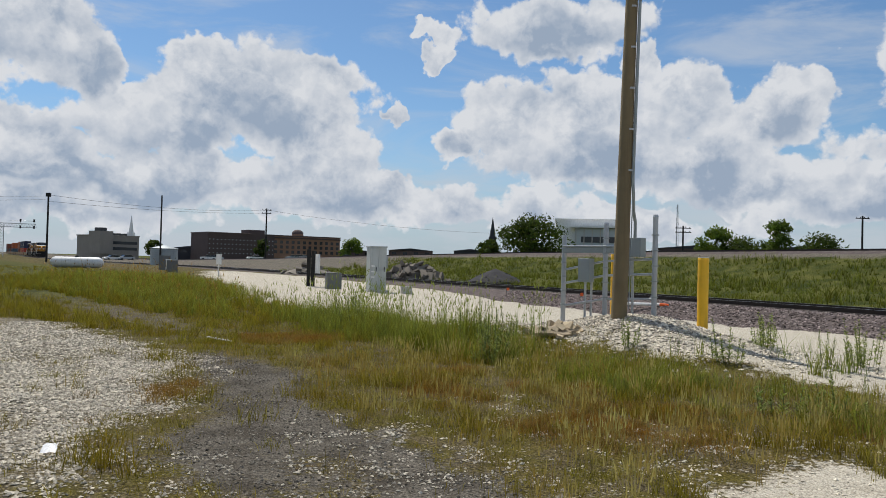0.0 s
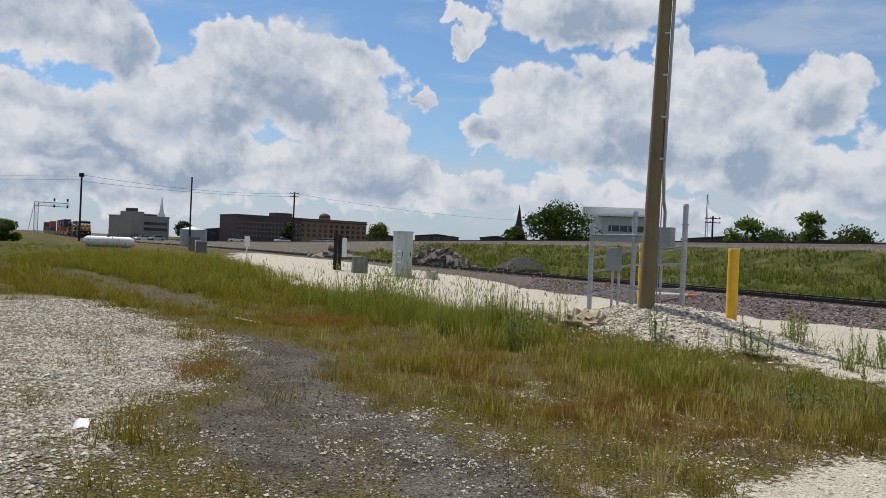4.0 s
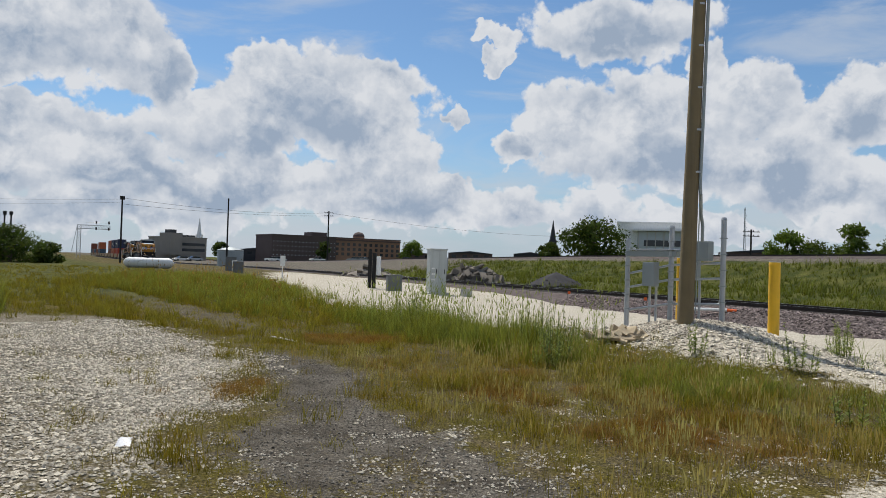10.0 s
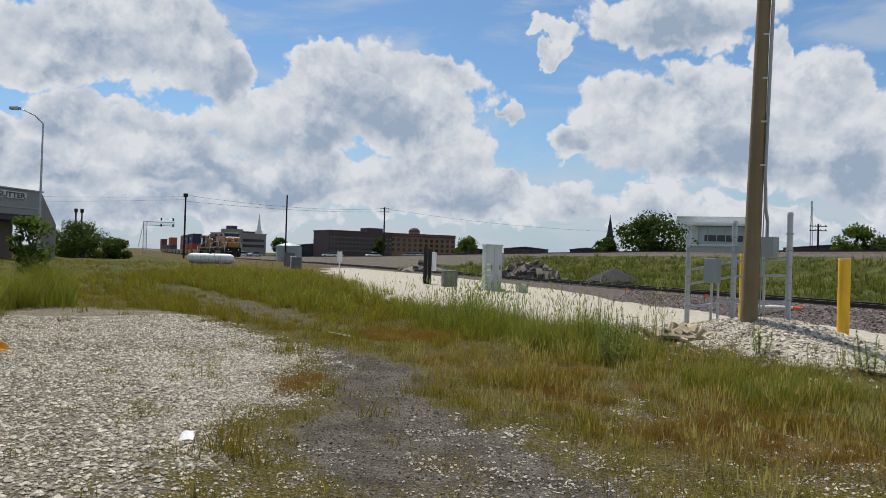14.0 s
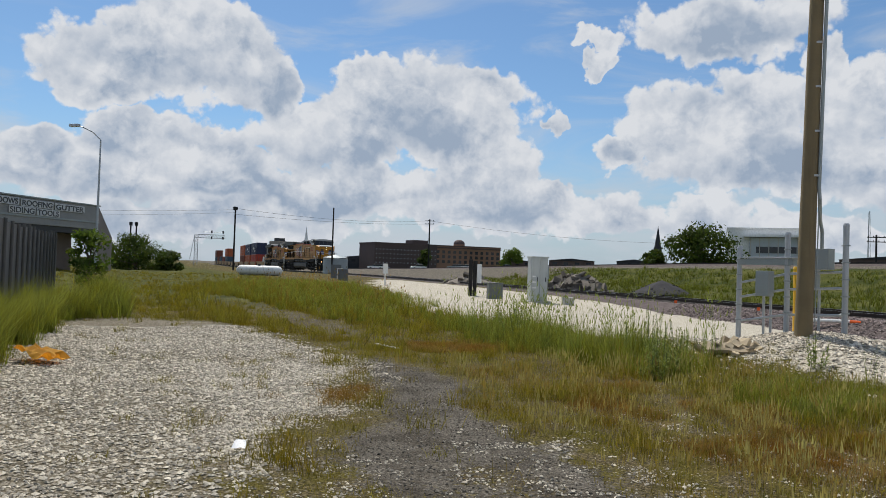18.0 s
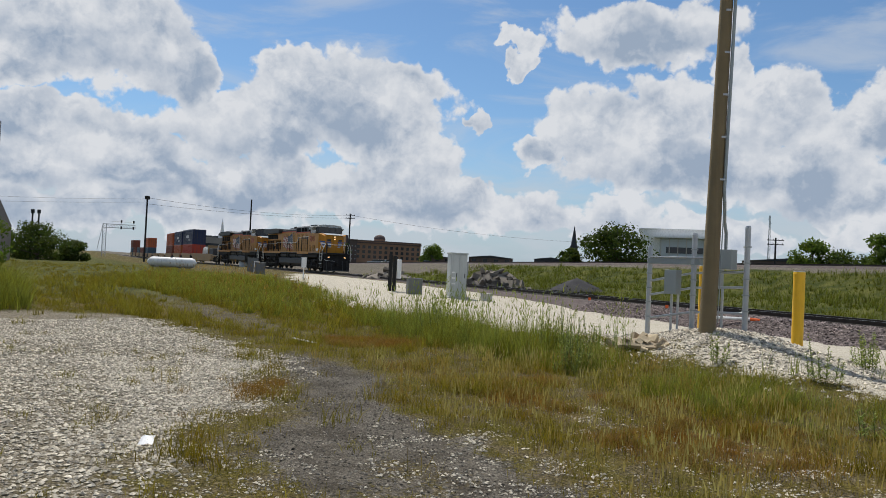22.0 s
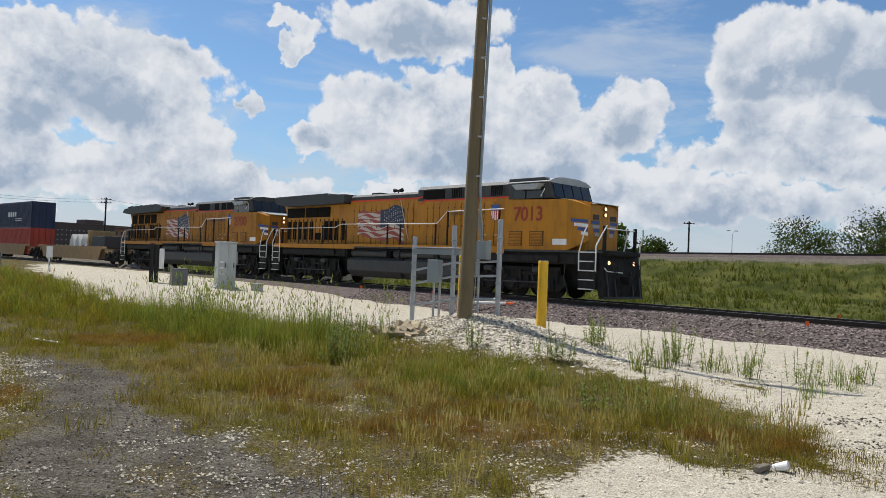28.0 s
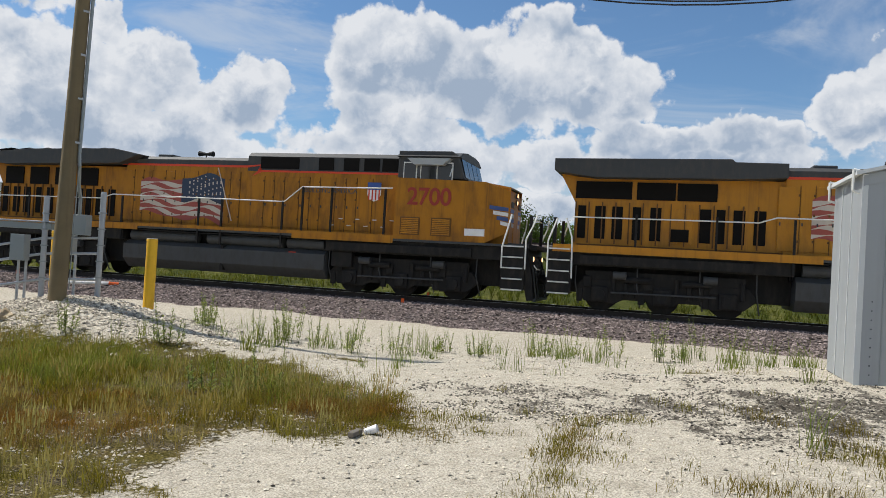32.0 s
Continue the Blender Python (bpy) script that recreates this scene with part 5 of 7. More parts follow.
    for i, x0 in enumerate((-21.9, -21.35, -20.8, -20.15, -19.6, -18.1, -17.6, -17.1, -16.5)):
        if i == 5:
            d = part("hood_door", box(-19.0, -18.3, -1.085, -1.03, 2.3, 3.4, 0.01), Y, lo)
            part("panel", box(-18.95, -18.4, -1.11, -1.07, 2.35, 2.75, 0.01), M["mesh"], d)
        part("door_grille", box(x0, x0 + (0.34 if i % 3 else 0.26), -1.085, -1.03, 2.35, 3.42, 0.01), M["mesh"], lo)
    for i in range(14):
        part("door_frame", box(-22.0 + i * 0.43, -21.96 + i * 0.43, -1.10, -1.03, 2.2, 3.55), M["seam"], lo)
    part("walkway_kick", box(tail + 0.8, h2, -1.075, -1.04, 2.02, 2.16), M["seam"], lo)
    part("rear_bulkhead", prism([(tail + 0.72, 2.0), (tail + 0.70, 3.5), (tail + 0.15, 4.5), (tail + 1.0, 4.4), (tail + 1.0, 2.0)], -1.0, 1.0), Y, lo)
    # walkway rails along the camera's side and the far side
    for y in (-1.53, 1.53):
        zr = 3.05
        handrail(lo, [(tail + 0.7, y, 3.0), (-16.4, y, zr - 0.02), (-15.9, y, zr + 0.15), (-8.3, y, zr + 0.10), (-7.6, y, zr + 0.66), (-4.1, y, zr + 0.70)],
                 [(xx, y, 1.45 if -15.5 < xx < -8.0 else 2.0, zr + (0.66 if xx > -7.8 else 0.1)) for xx in (-20.0, -17.6, -15.4, -11.9, -10.9, -8.35, -7.55, -6.4, -4.35)])
    # writing
    for i, figure in enumerate(number):
        lettering(figure, 0.84, M["maroon"], lo, Matrix.Translation((-3.34 + 0.40 * i, -1.546, 3.22)) @ pose(0, 0, 0, 90, 0, 0), "cab_figure", bold=0.012, align="CENTER")
    lettering("BUILDING AMERICA", 0.235, M["ink"], lo, Matrix.Translation((-7.72, -W - 0.034, 3.56)) @ pose(0, 0, 0, 90, 0, 0), "slogan")
    # shield between slogan and number
    sx = -4.95
    sh = part("shield", prism([(sx - 0.26, 3.98), (sx + 0.26, 3.98), (sx + 0.26, 3.55), (sx + 0.16, 3.36), (sx, 3.30), (sx - 0.16, 3.36), (sx - 0.26, 3.55)], -W - 0.034, -W - 0.026), M["white"], lo, "striped heraldic shield emblem")
    part("chief", box(sx - 0.26, sx + 0.26, -W - 0.038, -W - 0.034, 3.72, 3.98), M["shield_blue"], sh)
    for i in range(4):
        part("stripe", box(sx - 0.22 + i * 0.13, sx - 0.17 + i * 0.13, -W - 0.038, -W - 0.034, 3.34, 3.72), M["red"], sh)
    painted_flag(lo, -14.9, -11.1, 2.52, 4.08, -W - 0.034)
    # cab side vents and kick panels
    for x0 in (-3.75, -2.62):
        fr = part("vent", box(x0, x0 + 0.72, -1.56, -1.52, 2.16, 2.78, 0.01), M["seam"], lo)
        for i in range(9):
            part("slat", box(x0 + 0.05, x0 + 0.67, -1.575, -1.555, 2.20 + i * 0.062, 2.24 + i * 0.062), M["yellow"], fr)
    part("placard", box(-1.42, -0.72, -1.55, -1.525, 2.22, 2.46, 0.005), M["white"], lo)
    # pale bars painted as sun glints on the low door latches
    for i in range(8):
        part("latch_row", box(-6.6 + i * 0.33, -6.45 + i * 0.33, -W - 0.05, -W - 0.02, 2.38 + 0.24 * (i % 2), 2.41 + 0.24 * (i % 2)), M["step"], lo)
    # tank and air reservoirs
    ft = part("fuel_tank", section([(-1.15, 1.46), (1.15, 1.46), (1.45, 1.30), (1.45, 0.75), (1.10, 0.40), (-1.10, 0.40), (-1.45, 0.75), (-1.45, 1.30)], -15.3, -6.6, 0.03), M["tank"], lo)
    part("tank_seam", box(-10.9, -10.8, -1.44, 1.44, 0.5, 1.43), M["under"], ft)
    part("fuel_gauge", box(-8.05, -7.75, -1.44, -1.42, 1.05, 1.35), M["maroon"], ft)
    for x0, x1 in ((-15.1, -12.1), (-11.6, -8.4), (-8.2, -6.7)):
        part("air_reservoir", rod((x0, -1.15, 1.66), (x1, -1.15, 1.66), 0.20, None, 16), M["tank"], lo)
    wheelset_truck(lo, -3.75)
    wheelset_truck(lo, -19.1)
    for xc in (-3.75, -19.1):
        for dx in (-1.55, 1.2):
            part("brake_cylinder", rod((xc + dx, -1.26, 1.18), (xc + dx + 0.42, -1.26, 1.18), 0.13, None, 14), M["tank"], lo)
        for dx in (-2.75, -0.8, 1.1, 2.75):
            part("sand_pipe", pipe([(xc + dx, -1.2, 1.45), (xc + dx, -1.26, 0.9), (xc + dx + 0.12, -1.05, 0.2)], 0.022), M["tank"], lo)
        part("brake_rigging", rod((xc - 1.6, -1.28, 0.62), (xc + 1.6, -1.28, 0.66), 0.03), M["tank"], lo)
        part("deck_bracket", box(xc - 2.6, xc + 2.6, -1.50, -1.42, 1.50, 1.78, 0.01), U, lo)
    part("cable_run", pipe([(-15.2, -1.44, 1.88), (-12.0, -1.46, 1.84), (-9.0, -1.44, 1.88), (-6.8, -1.46, 1.84)], 0.03), U, lo)
    # dark block added so that the gap beneath the frame looks dark
    part("centre_sill", box(tail + 0.3, 0.5, -0.62, 0.62, 0.55, 1.5, 0.02), U, lo)
    part("equipment_locker", box(-6.4, -5.6, -1.3, -0.9, 0.9, 1.45, 0.03), U, lo)
    return lo, s_behind


def corrugated_box(name, parent, x0, x1, z0, z1, mat, label):
    """A shipping container with ribbed sides, corner posts and door bars."""
    c = part(name, box(x0, x1, -1.19, 1.19, z0, z1), mat, parent, label)
    for y in (-1.215, 1.19):
        bm = bmesh.new()
        x = x0 + 0.2
        while x < x1 - 0.25:
            box(x, x + 0.14, y, y + 0.025, z0 + 0.14, z1 - 0.12, 0, bm)
            x += 0.28
        part("side_ribs", bm, mat, c)
    for x in (x0, x1 - 0.14):
        bm = bmesh.new()
        for y in (-1.22, 1.1):
            box(x, x + 0.14, y, y + 0.12, z0, z1, 0, bm)
        part("corner_posts", bm, mat, c)
    bm = bmesh.new()
    for y in (-0.9, -0.35, 0.3, 0.85):
        rod((x1 + 0.03, y, z0 + 0.1), (x1 + 0.03, y, z1 - 0.1), 0.025, bm, 6)
    part("door_bars", bm, M["dark"], c)
    return c


def well_car(s_behind, stack, length=15.0, load=None):
    """A tan articulated well unit; stack lists the containers from the bottom up."""
    car = empty("well_car", vehicle_pose(0), "tan intermodal well car " + ("loaded with pale machine parts" if load else "carrying double-stacked containers"), "freight car", "well cars of the freight train")
    for y in (-1.42, 1.36):
        part("side_sill", prism([(-0.9, 1.35), (-2.1, 1.35), (-2.7, 0.35), (-length + 2.7, 0.35), (-length + 2.1, 1.35), (-length + 0.9, 1.35), (-length + 0.9, 1.55), (-0.9, 1.55)], y, y + 0.06, 0.01), M["well"], car)
    part("well_floor", box(-length + 2.6, -2.6, -1.36, 1.36, 0.35, 0.45), M["under"], car)
    for x0 in (-1.9, -length + 0.1):
        part("end_platform", box(x0, x0 + 1.8, -1.2, 1.2, 0.95, 1.30, 0.03), M["well"], car)
    for xc in (-0.2, -length + 0.2):
        wheelset_truck(car, xc, 1.8, 2)
    z = 0.48
    for nm, mat, label in stack:
        hh = 2.85
        corrugated_box("container", car, -length + 1.4, -1.4, z, z + hh, M[mat], label)
        z += hh + 0.01
    if stack:
        nm, mat, _ = stack[-1]
        if mat == "navy":
            z0 = z - 2.86
            for i in range(4):
                part("lettering_bar", box(-9.0 + i * 0.75, -8.5 + i * 0.75, -1.235, -1.215, z0 + 1.25, z0 + 1.75), M["white"], car)
            for i in range(2):
                part("lettering_bar", box(-6.6, -4.4, -1.235, -1.215, z0 + 0.75 + 0.2 * i, z0 + 0.83 + 0.2 * i), M["white"], car)
    if load:
        for i in range(3):
            part("covered_load", prism([(-11.6 + i * 1.5, 1.3), (-11.5 + i * 1.5, 2.1), (-10.9 + i * 1.5, 2.7), (-10.5 + i * 1.5, 2.2), (-10.3 + i * 1.5, 1.3)], -0.9, 0.9, 0.12), M["cover"], car)
        for i in range(5):
            part("load_strut", rod((-7.8 + i * 0.7, -1.0, 1.5), (-6.6 + i * 0.55, 0.8, 2.9 - 0.15 * i), 0.07), M["cover"] if i % 2 else M["dark"], car)
        part("load_frame", box(-5.2, -2.2, -1.1, 1.1, 1.4, 2.5, 0.05), M["dark"], car)
        part("load_frame", box(-6.0, -5.6, -1.2, 1.2, 1.4, 3.0, 0.03), M["well"], car)
    return car, s_behind


TRAIN = []
TRAIN.append(locomotive("7013", "lead", 0.0))
TRAIN.append(locomotive("2700", "second", 24.2))
NAVY = ("box", "navy", "dark navy corrugated shipping container")
ORANGE = ("box", "orange", "orange corrugated shipping container")
RED = ("box", "redbox", "red corrugated shipping container")
RUST = ("box", "rust", "rusty brown corrugated shipping container")
SLATE = ("box", "teal", "slate blue shipping container")
at_s = 49.0
for stack, ln, load in (([], 20.0, True), ([RED, NAVY], 15.0, None), ([ORANGE, NAVY], 15.0, None), ([RUST, ORANGE], 15.0, None), ([], 15.0, None), ([], 15.0, None), ([], 15.0, None), ([SLATE, ORANGE], 15.0, None), ([RUST], 15.0, None), ([SLATE], 15.0, None), ([RUST], 15.0, None), ([SLATE, RUST], 15.0, None)):
    TRAIN.append(well_car(at_s, stack, ln, load))
    at_s += ln + 0.3


# ---- pole, meter rack and bollards on the mound ----
def utility_pole():
    x, y = 3.87, 16.17
    z = at_xy(x, y).z
    p = empty("utility_pole", Matrix.Translation((x, y, z)), "weathered brown wooden utility pole with grey conduit", "pole")
    lean = Vector((0.020, 0.0, 1.0))
    bm = bmesh.new()
    rings = []
    for i in range(14):
        zz, rr = -0.4 + i * 0.97, 0.172 - 0.0055 * i
        c = lean * zz
        rings.append([bm.verts.new((c.x + rr * (1 + 0.03 * math.sin(3 * k + i)) * math.cos(k * math.pi / 12), c.y + rr * math.sin(k * math.pi / 12), zz)) for k in range(24)])
    for lo_r, hi_r in zip(rings[:-1], rings[1:]):
        for k in range(24):
            bm.faces.new((lo_r[k], lo_r[(k + 1) % 24], hi_r[(k + 1) % 24], hi_r[k])).smooth = True
    bm.faces.new(rings[-1])
    part("shaft", bm, M["pole"], p, "weathered brown wood shaft")
    # conduit on the far right flank, swept out to the rack near its foot
    off = Vector((0.16, -0.10, 0))
    pts = [lean * 12 + off, lean * 3.0 + off, lean * 2.75 + off + Vector((0.02, 0, 0)), Vector((0.30, 0.10, 2.35)), Vector((0.36, 0.16, 2.1)), Vector((0.36, 0.16, 1.75))]
    part("conduit", pipe(pts, 0.036, None, 8), M["conduit"], p)
    part("ground_wire", pipe([lean * 12 + Vector((0.14, -0.09, 0)), lean * 0.2 + Vector((0.19, -0.06, 0))], 0.012), M["conduit"], p)
    for i in range(8):
        part("strap", box(off.x - 0.05, off.x + 0.05, off.y - 0.045, off.y + 0.045, 3.2 + 0.9 * i, 3.24 + 0.9 * i), M["galv"], p)
    return p


utility_pole()


def rack():
    posts = [(3.04, 18.58, 2.14), (3.87, 17.60, 2.19), (4.77, 16.65, 2.27)]
    base = at_xy(3.87, 17.6)
    r = empty("meter_rack", Matrix.Translation(base), "galvanised steel rack with meter boxes standing on the mound", "meter rack")
    P = [Vector((x - base.x, y - base.y, at_xy(x, y).z - base.z)) for x, y, h in posts]
    for q, (x, y, h) in zip(P, posts):
        po = part("post", rod(q + Vector((0, 0, -0.3)), q + Vector((0, 0, h)), 0.060, None, 16), M["galv"], r)
        part("cap", rod(q + Vector((0, 0, h)), q + Vector((0, 0, h + 0.05)), 0.066, None, 16, 0.05), M["galv"], po)
        for i in range(5):
            part("clamp", box(q.x - 0.068, q.x + 0.068, q.y - 0.068, q.y + 0.068, q.z + 0.45 + 0.35 * i, q.z + 0.475 + 0.35 * i), M["conduit"], po)
    d1, d2 = P[1] - P[0], P[2] - P[1]
    for a, b in ((0, 1), (1, 2)):
        for h in (0.42, 0.98, 1.32):
            part("crossbar", rod(P[a] + Vector((0, 0, h)), P[b] + Vector((0, 0, h)), 0.028, None, 6), M["galv"], r)
    ang = math.degrees(math.atan2((P[2] - P[0]).y, (P[2] - P[0]).x))

    def slab(name, frac, along, deep, z0, z1, mat, out=0.0):
        c = P[0].lerp(P[2], frac)
        ob = part(name, box(-along / 2, along / 2, -deep / 2 + out, deep / 2 + out, z0, z1, 0.012), mat, r)
        ob.matrix_local = Matrix.Translation(c) @ pose(0, 0, 0, 0, 0, ang)
        return ob

    slab("wire_trough", 0.28, 1.45, 0.16, 1.66, 1.80, M["conduit"])
    slab("wire_trough", 0.32, 1.55, 0.26, 1.80, 1.83, M["galv"])
    slab("meter_box", 0.30, 0.34, 0.20, 0.95, 1.52, M["conduit"], -0.12)
    slab("disconnect_box", 0.80, 0.50, 0.22, 1.42, 1.86, M["conduit"], -0.06)
    slab("disconnect_box", 0.68, 0.30, 0.20, 1.05, 1.45, M["conduit"], 0.1)
    for fr in (0.26, 0.33, 0.78):
        c = P[0].lerp(P[2], fr)
        part("riser", rod(c + Vector((0, 0, -0.1)), c + Vector((0, 0, 1.0)), 0.03, None, 8), M["galv"], r)


rack()


def bollard(x, y, h, label):
    b = at_xy(x, y)
    o = empty("bollard", Matrix.Translation(b), label, "bollard", "yellow bollards by the pole")
    part("pipe", rod((0, 0, -0.2), (0, 0, h - 0.04), 0.118, None, 24), M["bollard"], o)
    bm = rod((0, 0, h - 0.05), (0, 0, h), 0.126, None, 24, 0.114)
    part("cap", bm, M["bollard"], o)
    part("rim", rod((0, 0, h), (0, 0, h + 0.012), 0.115, None, 20), M["white"], o)
    # dark band round the foot
    part("foot_stain", rod((0, 0, -0.05), (0, 0, 0.06), 0.121, None, 20), M["dark"], o)


bollard(5.82, 16.52, 1.64, "yellow steel pipe bollard with scuffed paint")
bollard(4.33, 18.53, 1.72, "yellow steel pipe bollard behind the pole")


# ---- signal cabinet and small trackside things ----
def cabinet():
    c = at_xy(-3.6, 39.9)
    o = empty("signal_cabinet", Matrix.Translation(c) @ pose(0, 0, 0, 0, 0, 33 - 12), "tall silver steel signal cabinet on a pad", "cabinet")
    part("plinth", box(-0.62, 0.62, -0.5, 0.5, -0.2, 0.10, 0.02), M["concrete"], o)
    part("body", box(-0.46, 0.46, -0.36, 0.36, 0.10, 2.38, 0.02), M["cabinet"], o)
    part("roof", box(-0.50, 0.50, -0.41, 0.41, 2.38, 2.46, 0.02), M["cabinet"], o)
    for x0, x1 in ((-0.43, -0.02), (0.02, 0.43)):
        d = part("door", box(x0, x1, -0.385, -0.36, 0.18, 2.32, 0.008), M["cabinet"], o)
        part("handle", box(x1 - 0.12, x1 - 0.08, -0.42, -0.385, 1.1, 1.35), M["dark"], d)
    part("side_box", box(0.46, 0.58, -0.2, 0.2, 1.25, 1.95, 0.02), M["conduit"], o)
    for i in range(3):
        part("label_bar", box(-0.38, -0.2, -0.392, -0.386, 0.75 + 0.3 * i, 0.83 + 0.3 * i), M["white"], o)


cabinet()


def post_pair():
    c = at_xy(-7.6, 42.4)
    o = empty("post_pair", Matrix.Translation(c), "two tarred black timber posts with a white box beside the track", "posts")
    for i, (dx, dy, h) in enumerate(((-0.10, 0, 2.12), (0.14, 0.05, 2.05))):
        part("post", box(dx - 0.10, dx + 0.10, dy - 0.10, dy + 0.10, -0.3, h, 0.015), M["black"], o)
    part("white_box", box(0.30, 0.52, -0.15, 0.15, 0.75, 1.85, 0.02), M["white"], o)


post_pair()


def junction_box(x, y, w, d, h, label, mat="conduit", post=0.0):
    c = at_xy(x, y)
    o = empty("junction_box", Matrix.Translation(c) @ pose(0, 0, 0, 0, 0, 20), label, "box")
    if post:
        part("post", box(-0.05, 0.05, -0.05, 0.05, -0.2, post, 0.01), M["white"], o)
    part("body", box(-w / 2, w / 2, -d / 2, d / 2, post if post else -0.05, (post or 0) + h, 0.02), M[mat], o)
    part("lid", box(-w / 2 - 0.02, w / 2 + 0.02, -d / 2 - 0.02, d / 2 + 0.02, (post or 0) + h, (post or 0) + h + 0.04, 0.01), M[mat], o)
    return o


junction_box(-6.0, 40.6, 0.80, 0.6, 0.85, "low grey steel junction box beside the track", "kerb_box")
junction_box(-16.0, 52.7, 0.36, 0.25, 0.70, "small white box on a white post", "white", 0.85)
junction_box(-24.5, 66.0, 0.5, 0.4, 1.0, "pale relay box beside the track", "white")
junction_box(-26.0, 69.0, 1.0, 0.8, 1.3, "grey relay box beside the track", "kerb_box")
junction_box(-22.9, 62.5, 0.9, 0.7, 1.0, "grey relay box in the weeds", "kerb_box")
junction_box(-1.9, 39.0, 0.5, 0.5, 0.35, "low pale track box on the ballast", "concrete")


def tank():
    a, b = Vector((-37.2, 69.6, 0)), Vector((-31.5, 69.0, 0))
    c = (a + b) / 2
    z = at_xy(c.x, c.y).z
    o = empty("propane_tank", Matrix.Translation((c.x, c.y, max(z, 0.25))) @ pose(0, 0, 0, 0, 0, -6), "long white propane tank lying in the weeds", "tank")
    bm = bmesh.new()
    L, R = 2.15, 0.50
    rings = [(-L - 0.46, 0.05), (-L - 0.40, 0.25), (-L - 0.22, 0.41), (-L, R), (L, R), (L + 0.22, 0.41), (L + 0.40, 0.25), (L + 0.46, 0.05)]
    vv = [[bm.verts.new((x, r * math.cos(k * math.pi / 12), 0.55 + r * math.sin(k * math.pi / 12))) for k in range(24)] for x, r in rings]
    for p, q in zip(vv[:-1], vv[1:]):
        for k in range(24):
            bm.faces.new((p[k], p[(k + 1) % 24], q[(k + 1) % 24], q[k]))
    bm.faces.new(vv[0]), bm.faces.new(vv[-1])
    bmesh.ops.recalc_face_normals(bm, faces=bm.faces[:])
    for fc in bm.faces:
        fc.smooth = True
    part("shell", bm, M["white"], o)
    part("valve_dome", rod((0, 0, 1.02), (0, 0, 1.18), 0.18, None, 14, 0.14), M["dark"], o)
    for x in (-1.4, 1.4):
        part("saddle", box(x - 0.15, x + 0.15, -0.4, 0.4, -0.6, 0.2, 0.02), M["concrete"], o)
    for x in (-0.6, 0.6):
        part("seam", rod((x, 0, 0.55), (x + 0.03, 0, 0.55), R + 0.006, None, 24), M["white"], o)


tank()


# ---- equipment shed ----
def shed():
    # near corner and the two directions of its walls
    k = Vector((10.61, 3.55, 0.0))
    along_end = Vector((0.545, -0.839, 0))      # the wall with the cooling unit runs this way
    along_end.normalize()
    z = 0.50
    ang = math.degrees(math.atan2(along_end.y, along_end.x))
    o = empty("equipment_shed", Matrix.Translation((k.x, k.y, z)) @ pose(0, 0, 0, 0, 0, ang), "light grey sheet-steel equipment shed with a low gable", "shed")
    W, D, H, G = 1.76, 1.70, 2.80, 0.22
    S = M["shed"]
    # local x along the gable wall, local y away from the viewer
    part("skid", box(0.02, W - 0.02, 0.02, D - 0.02, -0.14, 0.06), M["dark"], o)
    bm = prism([(0, 0), (W, 0), (W, H), (W / 2, H + G), (0, H)], 0.0, D)
    body = part("body", bm, S, o)
    for x in (0.30, 0.88, 1.46):
        part("seam", box(x - 0.008, x + 0.008, -0.012, 0.0, 0.02, H - 0.16), M["conduit"], body)
    part("corner_trim", box(-0.012, 0.06, -0.012, 0.0, 0.0, H), M["shed_trim"], body)
    for i in range(9):
        part("rivet", box(0.16, 0.175, -0.02, -0.012, 0.15 + i * 0.12, 0.165 + i * 0.12), M["dark"], body)
    for sd in (0, 1):
        x0, x1 = (-0.10, W / 2) if sd == 0 else (W / 2, W + 0.10)
        zz = (H - 0.02, H + G) if sd == 0 else (H + G, H - 0.02)
        rf = part("roof_panel", prism([(x0, zz[0]), (x1, zz[1]), (x1, zz[1] + 0.05), (x0, zz[0] + 0.05)], -0.08, D + 0.08), M["shed_trim"], o)
    part("gable_trim", prism([(0, H - 0.02), (W / 2, H + G - 0.02), (W, H - 0.02), (W, H - 0.16), (W / 2, H + G - 0.16), (0, H - 0.16)], -0.014, -0.003), S, o)
    part("gable_vent", box(W / 2 - 0.16, W / 2 + 0.16, -0.02, -0.002, H - 0.06, H + 0.08, 0.005), S, o)
    # cooling unit
    ac = part("cooling_unit", box(0.95, 1.70, -0.42, 0.0, 1.25, 2.52, 0.015), S, o, "wall-hung grey cooling unit with louvres")
    part("unit_frame", box(0.92, 0.98, -0.44, 0.0, 1.22, 2.54, 0.005), M["shed_trim"], ac)
    part("louvre_frame", box(1.01, 1.66, -0.434, -0.42, 1.85, 2.42, 0.005), M["shed_trim"], ac)
    for i in range(9):
        part("louvre", box(1.03 + i * 0.07, 1.065 + i * 0.07, -0.445, -0.434, 1.92, 2.38), M["dark"], ac)
    for i in range(6):
        part("side_louvre", box(0.912, 0.92, -0.36, -0.10, 1.98 + i * 0.06, 2.01 + i * 0.06), M["dark"], ac)
    # grab handles at the eave
    for y in (0.02, 1.5):
        part("lifting_eye", pipe([(-0.03, y, H - 0.25), (-0.12, y, H - 0.22), (-0.12, y, H + 0.06), (-0.03, y, H + 0.04)], 0.018), M["rail_white"], o)
    for i in range(2):
        part("side_seam", box(-0.012, 0.0, D * (i + 1) / 3 - 0.01, D * (i + 1) / 3 + 0.01, 0.0, H - 0.05), M["shed_trim"], body)


shed()


